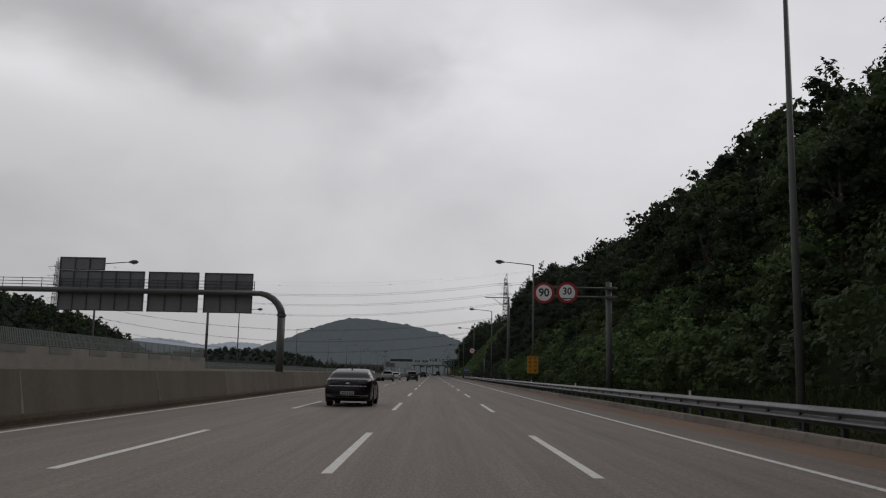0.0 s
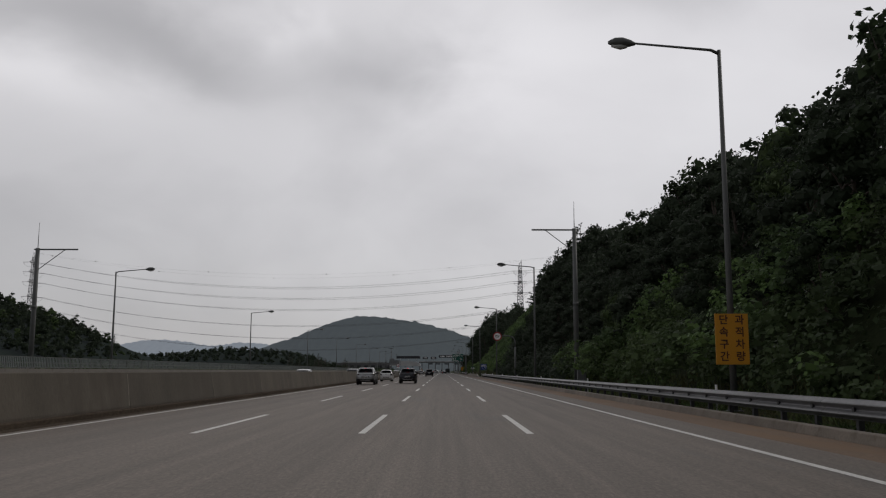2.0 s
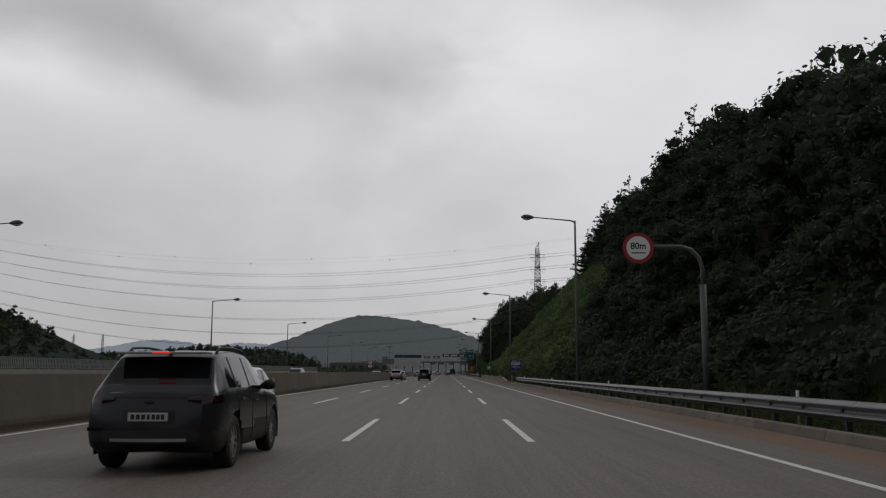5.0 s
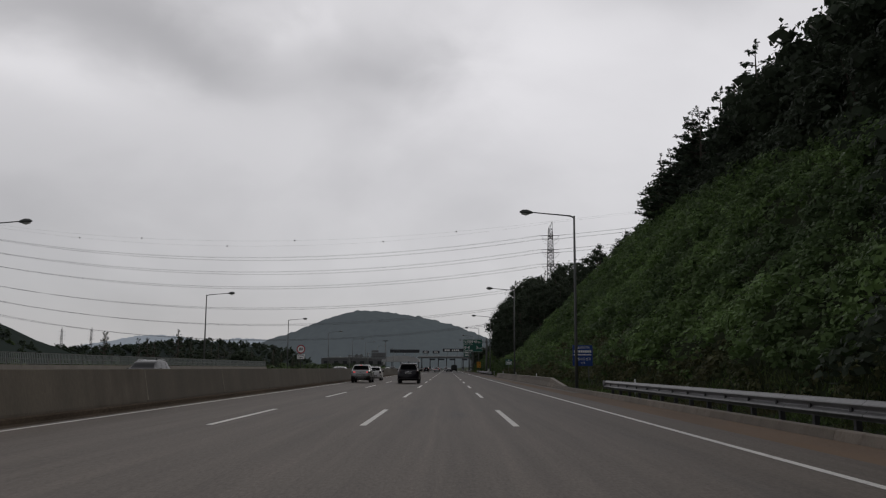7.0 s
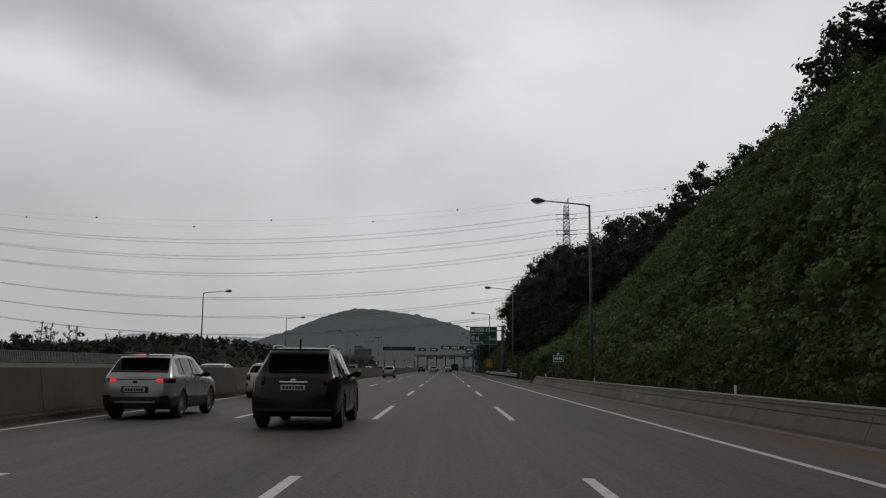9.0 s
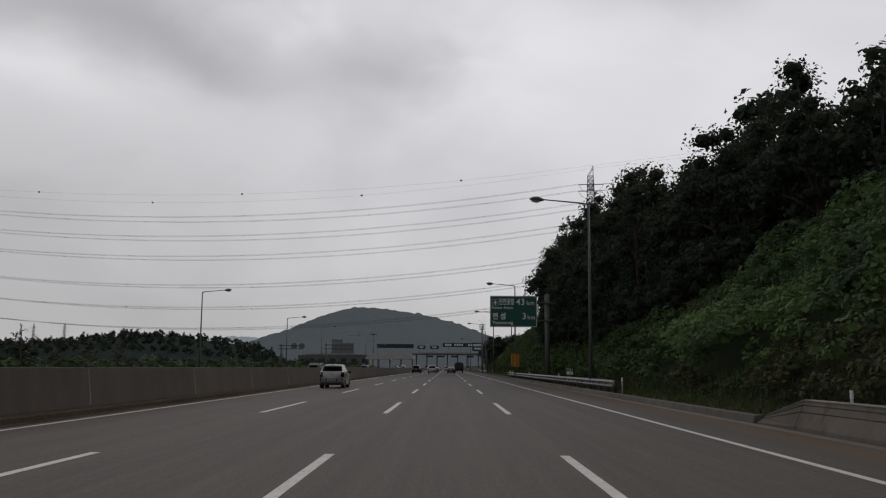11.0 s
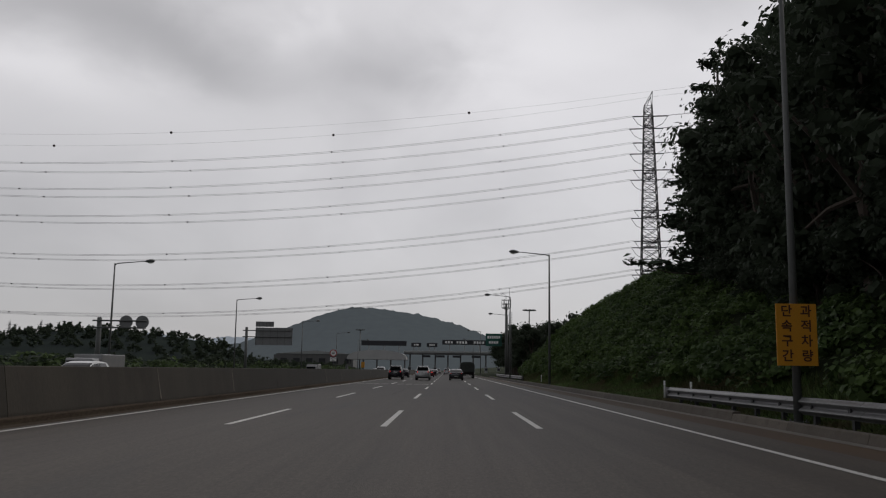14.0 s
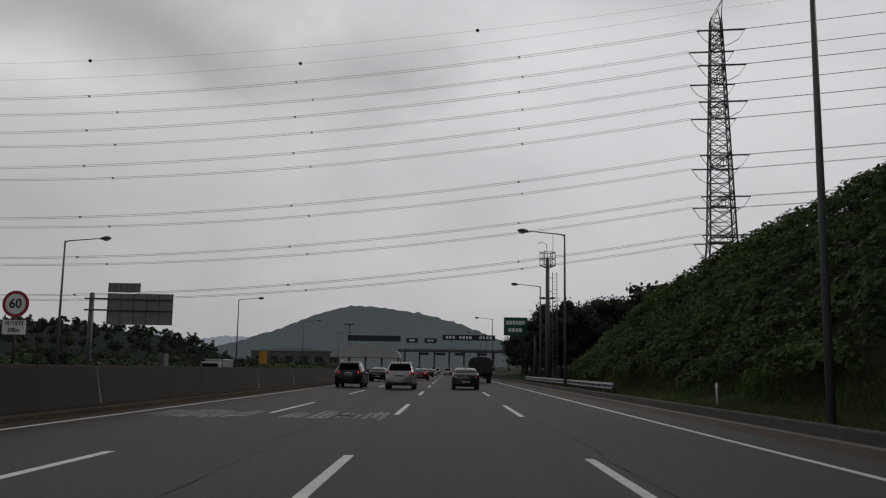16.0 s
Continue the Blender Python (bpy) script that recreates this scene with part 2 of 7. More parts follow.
def traffic_worn(m):
    """Wheel tracks polished along the lanes, oil in between, coarse grains and long streaks."""
    n, l = m.node_tree.nodes, m.node_tree.links
    b = n["Principled BSDF"]
    col = b.inputs["Base Color"].links[0].from_socket
    geo = n.new("ShaderNodeNewGeometry")

    def scaled(scale, tex_scale, detail, lo, hi):
        nonlocal col
        mp = n.new("ShaderNodeMapping")
        mp.inputs["Scale"].default_value = scale
        l.new(geo.outputs["Position"], mp.inputs["Vector"])
        tex = n.new("ShaderNodeTexNoise")
        tex.inputs["Scale"].default_value, tex.inputs["Detail"].default_value = tex_scale, detail
        l.new(mp.outputs["Vector"], tex.inputs["Vector"])
        r = n.new("ShaderNodeMapRange")
        r.inputs["From Min"].default_value, r.inputs["From Max"].default_value = 0.3, 0.7
        r.inputs["To Min"].default_value, r.inputs["To Max"].default_value = lo, hi
        l.new(tex.outputs["Fac"], r.inputs["Value"])
        mul = n.new("ShaderNodeVectorMath")
        mul.operation = "SCALE"
        l.new(col, mul.inputs[0])
        l.new(r.outputs["Result"], mul.inputs["Scale"])
        col = mul.outputs["Vector"]

    scaled((1.0, 0.004, 1.0), 1.7, 3, 0.86, 1.14)
    scaled((1.0, 0.03, 1.0), 7.0, 3, 0.90, 1.10)
    scaled((1.0, 0.35, 1.0), 22.0, 2, 0.80, 1.20)
    scaled((1.0, 1.0, 1.0), 70.0, 2, 0.72, 1.28)
    l.new(col, b.inputs["Base Color"])


traffic_worn(M["asphalt"])
# Road and shoulder: the dimmer look towards the toll plaza is painted in.
dim_along(M["asphalt"], 70, 300, 0.49)
dim_along(M["shoulder"], 90, 450, 0.40)
# Barrier and kerb: the same dimming, put into their concrete colour.
dim_along(M["concrete"], 150, 340, 0.55)
dim_along(M["kerb"], 150, 450, 0.62)
dim_along(M["asphalt"], 404, 452, 0.36)
dim_along(M["shoulder"], 408, 452, 0.72)
dim_along(M["concrete"], 400, 456, 0.33)
dim_along(M["kerb"], 400, 456, 0.5)
M["leaf_dark"] = leafy("dark broad leaves", (0.042, 0.060, 0.030), tint=0.20, coarse=0.5, coarse_scale=0.4, other=(0.030, 0.043, 0.026), other_scale=0.12)
M["leaf_mid"] = leafy("broad leaves", (0.080, 0.114, 0.047), tint=0.22, coarse=0.5, coarse_scale=0.4, other=(0.046, 0.066, 0.032), other_scale=0.16)
M["leaf_pine"] = leafy("pine needles", (0.036, 0.052, 0.034), tint=0.25)
M["kudzu"] = leafy("creeper leaves", (0.122, 0.190, 0.066), tint=0.30, coarse=0.5, coarse_scale=0.3, rough=0.5, other=(0.068, 0.104, 0.046), other_scale=0.22)
M["dry_vine"] = leafy("brown-green dry vines", (0.118, 0.120, 0.058), tint=0.35, coarse=0.5, coarse_scale=0.5, other=(0.072, 0.082, 0.040), other_scale=0.5)
# Darker leaf green that carries the shade of the woods in its colour.
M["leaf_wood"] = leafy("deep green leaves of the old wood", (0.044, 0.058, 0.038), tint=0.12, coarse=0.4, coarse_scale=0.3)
M["weeds"] = leafy("weeds and creeper of the low bank", (0.084, 0.130, 0.040), tint=0.35, coarse=0.5, coarse_scale=0.3, other=(0.044, 0.070, 0.028), other_scale=0.3)
M["grass"] = leafy("grass blades", (0.088, 0.132, 0.046), tint=0.4, coarse=0.4, coarse_scale=0.3, other=(0.10, 0.09, 0.05), other_scale=0.4)


# ---- small helpers for meshes ----
def part(name, bm, mat, parent=None, label="", smooth=False, angle=None):
    """Links a bmesh (or mesh) as ONE mesh object under a thing or a part."""
    if isinstance(bm, bpy.types.Mesh):
        me = bm
    else:
        me = bpy.data.meshes.new(name)
        if smooth:
            for f in bm.faces:
                f.smooth = True
            for e in bm.edges:
                if len(e.link_faces) == 2 and e.calc_face_angle(0) > 0.6:
                    e.smooth = False
        bm.to_mesh(me)
        bm.free()
    if mat and not me.materials:
        me.materials.append(mat)
    ob = new(name, me)
    if parent:
        ob.parent = parent
    if label:
        tagged(ob, label=label)
    return ob


def thing(name, label, category, m=None, group="", kind=""):
    """An Empty at the base of a thing."""
    ob = new(name)
    ob.empty_display_size = 0.3
    if m is not None:
        ob.matrix_world = m
    return tagged(ob, label=label, category=category, group=group, kind=kind)


def structure(ob, label, category):
    return tagged(ob, label=label, category=category, kind="structure")


def box(bm, x0, x1, y0, y1, z0, z1, bevel=0.0):
    r = bmesh.ops.create_cube(bm, size=1.0, matrix=Matrix.Translation(((x0 + x1) / 2, (y0 + y1) / 2, (z0 + z1) / 2)) @ Matrix.Diagonal((x1 - x0, y1 - y0, z1 - z0, 1)))
    if bevel:
        edges = list({e for v in r["verts"] for e in v.link_edges})
        bmesh.ops.bevel(bm, geom=edges, offset=bevel, segments=2, affect="EDGES", profile=0.6)
    return r["verts"]


def tube(bm, p0, p1, r0, r1=None, n=8, caps=True):
    """A straight tapered tube from p0 to p1."""
    p0, p1 = Vector(p0), Vector(p1)
    q = (p1 - p0).to_track_quat("Z", "Y").to_matrix()
    r1 = r0 if r1 is None else r1
    rings = []
    for p, r in ((p0, r0), (p1, r1)):
        rings.append([bm.verts.new(p + q @ Vector((r * math.cos(2 * math.pi * k / n), r * math.sin(2 * math.pi * k / n), 0))) for k in range(n)])
    for k in range(n):
        bm.faces.new((rings[0][k], rings[0][(k + 1) % n], rings[1][(k + 1) % n], rings[1][k]))
    if caps and n > 2:
        bm.faces.new(list(reversed(rings[0])))
        bm.faces.new(rings[1])


def bent(bm, points, radii, n=8):
    """A tube through points, with a radius at each."""
    pts = [Vector(p) for p in points]
    rings = []
    for i, p in enumerate(pts):
        d = (pts[min(i + 1, len(pts) - 1)] - pts[max(i - 1, 0)]).normalized()
        q = d.to_track_quat("Z", "Y").to_matrix()
        r = radii[i] if isinstance(radii, (list, tuple)) else radii
        rings.append([bm.verts.new(p + q @ Vector((r * math.cos(2 * math.pi * k / n), r * math.sin(2 * math.pi * k / n), 0))) for k in range(n)])
    for a, b in zip(rings, rings[1:]):
        # match the ring's start to the one before it
        shift = min(range(n), key=lambda s: sum((a[k].co - b[(k + s) % n].co).length for k in range(n)))
        for k in range(n):
            bm.faces.new((a[k], a[(k + 1) % n], b[(k + 1 + shift) % n], b[(k + shift) % n]))
        b[:] = b[shift:] + b[:shift]
    bm.faces.new(list(reversed(rings[0])))
    bm.faces.new(rings[-1])


def extrude(bm, outline, y0, y1, closed=True):
    """An (x, z) outline drawn along y."""
    a = [bm.verts.new((x, y0, z)) for x, z in outline]
    b = [bm.verts.new((x, y1, z)) for x, z in outline]
    k = len(outline)
    for i in range(k if closed else k - 1):
        bm.faces.new((a[i], b[i], b[(i + 1) % k], a[(i + 1) % k]))
    if closed:
        bm.faces.new(a)
        bm.faces.new(list(reversed(b)))
    return a + b


def sheet(name, verts, faces, mat, smooth=False):
    me = bpy.data.meshes.new(name)
    me.from_pydata(verts, [], faces)
    if smooth:
        me.polygons.foreach_set("use_smooth", [True] * len(me.polygons))
    me.materials.append(mat)
    return me


def smoothstep(a, b, x):
    t = np.clip((np.asarray(x, float) - a) / (b - a), 0, 1)
    return t * t * (3 - 2 * t)


# ---- the land ----
ROAD_R, ROAD_L = 7.9, -27.6
FOOT = 10.4                                     # foot of the cut slope on the right of the road
BANK_Y = (-200, 92, 110, 140, 152, 188, 212, 235, 320, 350, 385, 430, 452, 468, 484, 500, 515, 540, 550, 900)
BANK_H = (18.5, 18.5, 16.2, 14.8, 16.5, 16.8, 19.5, 21.8, 20.8, 7.5, 4.0, 4.4, 6.7, 8.1, 11.3, 10.4, 9.1, 7.0, 0.6, 0.6)      # height of the slope's crest
BANK_S = (0.85, 0.85, 0.83, 0.82, 0.83, 0.85, 1.05, 1.15, 1.10, 0.85, 0.7, 0.75, 0.9, 0.95, 1.0, 0.98, 0.95, 0.95, 0.5, 0.2)   # its steepness


def bank(x, y):
    """Height of the land right of the road."""
    h, s = np.interp(y, BANK_Y, BANK_H), np.interp(y, BANK_Y, BANK_S)
    foot = FOOT + 3.6 * smoothstep(512, 548, y)
    up = s * np.maximum(x - foot, 0)
    z = h - np.log1p(np.exp(np.clip((h - up) / 1.2, -40, 40))) * 1.2          # soft crest
    z = np.where(x > foot, np.maximum(z, 0), 0)
    back = np.maximum(x - foot - h / np.maximum(s, 0.1), 0)
    forest = smoothstep(345, 370, y) * (1 - smoothstep(462, 485, y))
    slow = 0.10 + 0.22 * forest
    tail = 1 - smoothstep(70, 170, x)
    return (z + slow * np.minimum(back, 60)) * tail + (0.12 + 0.10 * smoothstep(405, 425, y)) * smoothstep(8.1, 9, x)


def left_land(x, y):
    """Height of the land left of the far carriageway."""
    out = np.maximum(-x - 34, 0)
    h = np.interp(y, (-300, 600, 900), (0.9, 0.8, 0.5))
    return h * smoothstep(0, 26, out) * (1 - 0.8 * smoothstep(120, 260, out))


def land(x, y):
    z = np.where(x > 0, bank(x, y), left_land(x, y))
    on_road = (x > ROAD_L - 0.6) & (x < 8.05)
    return np.where(on_road, -0.25, z - 0.02)


def ground_sheet():
    xs = np.unique(np.concatenate([np.linspace(-4500, -300, 22), np.linspace(-300, -60, 25), np.linspace(-60, -28.3, 22), [-28.1, 8.1], np.linspace(8.3, 48, 68), np.linspace(50, 180, 40), np.linspace(190, 300, 8), np.linspace(300, 4500, 22)]))
    ys = np.unique(np.concatenate([np.linspace(-400, -40, 10), np.linspace(-40, 640, 341), np.linspace(650, 1000, 40), np.linspace(1000, 4900, 40)]))
    X, Y = np.meshgrid(xs, ys)
    Z = land(X, Y)
    rough = np.array([[noise.noise((x * 0.35, y * 0.35, 3.1)) for x in xs] for y in ys])
    Z = Z + rough * 0.5 * smoothstep(11.5, 14, X) * (X < 80)
    n, k = len(xs), len(ys)
    verts = np.stack([X, Y, Z], -1).reshape(-1, 3).tolist()
    faces = [(j * n + i, j * n + i + 1, (j + 1) * n + i + 1, (j + 1) * n + i) for j in range(k - 1) for i in range(n - 1)]
    return structure(new("ground", sheet("ground", verts, faces, M["soil"], smooth=True)), "dark soil and scrub land round the road", "ground")


ground = ground_sheet()

# ---- the road ----
ROAD_Y0, ROAD_Y1 = -60.0, 1000.0


def slab(name, x0, x1, y0, y1, z, mat, label, category="road"):
    ys = np.arange(y0, y1 + 0.1, 20)
    verts = [(x, y, z) for y in ys for x in (x0, x1)]
    faces = [(2 * i, 2 * i + 1, 2 * i + 3, 2 * i + 2) for i in range(len(ys) - 1)]
    return structure(new(name, sheet(name, verts, faces, mat)), label, category)


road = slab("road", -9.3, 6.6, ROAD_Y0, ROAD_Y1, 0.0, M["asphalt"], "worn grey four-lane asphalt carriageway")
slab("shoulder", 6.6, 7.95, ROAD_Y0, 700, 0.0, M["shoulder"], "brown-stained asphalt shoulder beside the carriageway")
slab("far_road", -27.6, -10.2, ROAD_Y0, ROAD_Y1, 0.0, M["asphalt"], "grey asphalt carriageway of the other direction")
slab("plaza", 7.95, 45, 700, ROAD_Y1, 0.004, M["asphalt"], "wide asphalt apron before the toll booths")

slab("gutter", 7.55, 7.87, 240, 700, 0.006, M["concrete_light"], "pale concrete gutter strip beside the kerb", "kerb")

LINES = (-5.16, -1.56, 2.04)                    # lane lines with dashes of 8 m every 20 m
EDGE_R, EDGE_L = 5.45, -8.8


def marks():
    mesh = bpy.data.meshes.new("lane_dash")
    mesh.from_pydata([(-0.075, -4, 0), (0.075, -4, 0), (0.075, 4, 0), (-0.075, 4, 0), (-0.075, -4, 0.004), (0.075, -4, 0.004), (0.075, 4, 0.004), (-0.075, 4, 0.004)], [],
                     [(4, 5, 6, 7), (0, 1, 5, 4), (1, 2, 6, 5), (2, 3, 7, 6), (3, 0, 4, 7)])
    mesh.materials.append(M["paint"])
    for x in LINES:
        for k in range(-2, 38):
            ob = new("lane_dash", mesh)
            ob.location = (x, 15.5 + 20 * k, 0.001)
            ob.parent = road
    far = bpy.data.meshes.new("far_lane_dashes")
    verts, faces = [], []
    for x in (-13.6, -17.2, -20.8):
        for k in range(-1, 45):
            i = len(verts)
            y = 10 + 20 * k
            verts += [(x - 0.075, y, 0.004), (x + 0.075, y, 0.004), (x + 0.075, y + 8, 0.004), (x - 0.075, y + 8, 0.004)]
            faces.append((i, i + 1, i + 2, i + 3))
    far.from_pydata(verts, [], faces)
    far.materials.append(M["paint"])
    structure(new("far_lane_line", far), "white dashed lane lines on the other carriageway", "road marking")
    for name, x, w in (("edge_line", EDGE_R, 0.075), ("edge_line", EDGE_L, 0.075), ("edge_line", -10.9, 0.075), ("edge_line", -24.6, 0.075)):
        slab(name, x - w, x + w, ROAD_Y0, 760, 0.005, M["paint"], "continuous white edge line on the asphalt", "road marking")


marks()


# ---- median barrier, kerbs ----
def median():
    root = structure(new("median_barrier"), "weathered brown-grey concrete median barrier", "barrier")
    outline = [(-9.50, 0.0), (-9.50, 0.24), (-9.66, 1.25), (-9.68, 1.27), (-9.94, 1.27), (-9.96, 1.25), (-10.12, 0.24), (-10.12, 0.0)]
    bm = bmesh.new()
    extrude(bm, outline, 0.012, 9.988)
    bmesh.ops.recalc_face_normals(bm, faces=bm.faces)
    me = bpy.data.meshes.new("panel")
    bm.to_mesh(me)
    bm.free()
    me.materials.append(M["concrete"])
    for k in range(-4, 76):
        ob = new("panel", me)
        ob.location = (0, 10.0 * k, 0)
        ob.parent = root
    bm = bmesh.new()
    extrude(bm, [(-9.54, 0), (-9.54, 0.24), (-9.69, 1.22), (-9.93, 1.22), (-10.08, 0.24), (-10.08, 0)], -40, 759)
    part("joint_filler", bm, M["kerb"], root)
    r = random.Random(3)
    for k in range(-3, 76):
        if r.random() < 0.3:
            continue
        bm = bmesh.new()
        lean, rows = r.uniform(-0.12, 0.12), []
        for q in range(6):
            f = q / 5
            z = 0.25 + 0.98 * f
            y, w = 10.0 * k + lean * (1 - f) ** 2, 0.022 + 0.05 * (1 - f) ** 2 * r.uniform(0.5, 1.3)
            x = -9.497 - 0.158 * f
            rows.append([bm.verts.new((x, y - w, z)), bm.verts.new((x, y + w, z)), bm.verts.new((x - 0.02, y + w, z)), bm.verts.new((x - 0.02, y - w, z))])
        for a, b in zip(rows, rows[1:]):
            for q in range(4):
                bm.faces.new((a[q], a[(q + 1) % 4], b[(q + 1) % 4], b[q]))
        bmesh.ops.recalc_face_normals(bm, faces=bm.faces)
        part("mortar_joint", bm, M["mortar"], root)
    bm = bmesh.new()
    extrude(bm, [(-9.36, -0.05), (-9.37, 0.14), (-9.40, 0.17), (-9.499, 0.18), (-9.499, -0.05)], -40, 759)
    part("plinth", bm, M["grime"], root, "dirt-covered low plinth")
    bm = bmesh.new()
    extrude(bm, [(-9.12, -0.05), (-9.16, 0.008), (-9.359, 0.03), (-9.359, -0.05)], -40, 759)
    part("grit", bm, M["grime"], root, "strip of grit swept against the barrier")


median()


def kerbs():
    root = structure(new("kerb"), "low stained concrete kerb along the shoulder", "kerb")
    bm = bmesh.new()
    extrude(bm, [(7.86, -0.1), (7.88, 0.02), (7.93, 0.185), (7.96, 0.205), (8.14, 0.205), (8.16, -0.1)], 0.01, 3.99)
    bmesh.ops.recalc_face_normals(bm, faces=bm.faces)
    me = bpy.data.meshes.new("kerb_stone")
    bm.to_mesh(me)
    bm.free()
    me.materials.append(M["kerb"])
    bm = bmesh.new()                            # the newer, higher stones towards the toll plaza
    extrude(bm, [(7.86, -0.1), (7.88, 0.02), (7.935, 0.235), (7.975, 0.265), (8.16, 0.265), (8.18, -0.1)], 0.01, 3.99)
    bmesh.ops.recalc_face_normals(bm, faces=bm.faces)
    high = bpy.data.meshes.new("kerb_stone_high")
    bm.to_mesh(high)
    bm.free()
    high.materials.append(M["kerb"])
    for k in range(-8, 140):
        if 63 <= k < 82:
            continue                            # the low wall takes its place
        ob = new("kerb_stone", me if k < 104 else high)
        ob.location = (0, 4.0 * k, 0)
        ob.parent = root


kerbs()


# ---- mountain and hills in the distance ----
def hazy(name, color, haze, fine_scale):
    """Woods far off: dark crowns, the blue-grey veil of kilometres of moist air painted in as a glow."""
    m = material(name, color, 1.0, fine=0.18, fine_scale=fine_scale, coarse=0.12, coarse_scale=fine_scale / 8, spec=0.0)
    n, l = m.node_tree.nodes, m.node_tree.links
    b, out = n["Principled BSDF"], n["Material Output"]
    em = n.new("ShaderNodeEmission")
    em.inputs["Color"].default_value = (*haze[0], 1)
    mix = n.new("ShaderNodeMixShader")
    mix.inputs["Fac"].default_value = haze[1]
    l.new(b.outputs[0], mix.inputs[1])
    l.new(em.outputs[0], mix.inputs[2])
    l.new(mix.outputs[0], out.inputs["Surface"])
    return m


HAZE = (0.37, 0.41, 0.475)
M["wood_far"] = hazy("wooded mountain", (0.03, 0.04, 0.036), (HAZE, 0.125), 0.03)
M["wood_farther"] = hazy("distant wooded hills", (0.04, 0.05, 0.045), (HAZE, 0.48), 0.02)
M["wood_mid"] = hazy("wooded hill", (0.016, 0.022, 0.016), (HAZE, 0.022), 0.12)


def ridge(name, y, depth, crest, mat, label, bumps=2.0, step=10.0, size=40.0):
    """A long wooded hill across the view: crest is a row of (x, z), and its flanks fall off in front and behind."""
    xs = np.arange(crest[0][0], crest[-1][0] + step, step)
    top = np.interp(xs, [c[0] for c in crest], [c[1] for c in crest])
    k = max(3, int(3 * size / step))
    soft = np.convolve(np.pad(top, k, mode="edge"), np.ones(2 * k + 1) / (2 * k + 1), mode="valid")
    rows = np.concatenate([np.linspace(-1, 0, 15), np.linspace(0.1, 1, 6)])
    verts, faces = [], []
    for r in rows:
        fall = math.cos(r * math.pi / 2) ** 1.3
        for i, x in enumerate(xs):
            spur = 1 + 0.25 * (1 - fall) * noise.noise((x * 0.004, r * 1.5, 7.7))
            lump = (noise.noise((x / size, y + r * depth / size, 1.0)) + 0.6 * noise.noise((2.7 * x / size, 2.7 * r * depth / size, 4.0))) * bumps
            verts.append((x, y + r * depth, soft[i] * fall * spur + lump * min(1.0, soft[i] / 20) - 3))
    n = len(xs)
    for j in range(len(rows) - 1):
        for i in range(n - 1):
            faces.append((j * n + i, j * n + i + 1, (j + 1) * n + i + 1, (j + 1) * n + i))
    return structure(new(name, sheet(name, verts, faces, mat, smooth=True)), label, "mountain")


def seen_crest(d, pairs):
    """Crest points at distance d from tangents across and up."""
    return [(d * a, d * b + 3) for a, b in pairs]


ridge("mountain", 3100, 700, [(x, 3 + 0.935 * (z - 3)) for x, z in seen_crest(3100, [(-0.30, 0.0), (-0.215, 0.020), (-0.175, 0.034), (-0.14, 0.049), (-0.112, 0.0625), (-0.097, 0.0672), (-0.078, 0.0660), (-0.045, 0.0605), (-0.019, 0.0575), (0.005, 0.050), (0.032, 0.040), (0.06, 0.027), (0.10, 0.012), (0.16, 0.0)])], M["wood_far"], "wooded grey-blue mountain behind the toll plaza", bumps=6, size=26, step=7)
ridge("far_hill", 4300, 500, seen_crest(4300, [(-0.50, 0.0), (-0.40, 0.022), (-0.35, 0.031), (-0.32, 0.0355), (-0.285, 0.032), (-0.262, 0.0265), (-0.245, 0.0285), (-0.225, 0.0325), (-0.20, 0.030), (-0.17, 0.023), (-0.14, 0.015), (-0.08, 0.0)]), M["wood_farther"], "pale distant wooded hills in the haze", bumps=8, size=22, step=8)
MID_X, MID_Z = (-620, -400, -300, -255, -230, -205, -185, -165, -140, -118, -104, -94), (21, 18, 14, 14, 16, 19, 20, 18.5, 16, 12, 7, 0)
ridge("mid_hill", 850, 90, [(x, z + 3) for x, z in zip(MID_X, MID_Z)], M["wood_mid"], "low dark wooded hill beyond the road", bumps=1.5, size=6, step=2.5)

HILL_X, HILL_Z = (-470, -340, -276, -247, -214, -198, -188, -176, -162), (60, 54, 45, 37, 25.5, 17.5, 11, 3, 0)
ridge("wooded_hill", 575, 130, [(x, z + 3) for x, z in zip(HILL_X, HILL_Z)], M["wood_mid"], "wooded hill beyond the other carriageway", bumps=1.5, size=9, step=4)


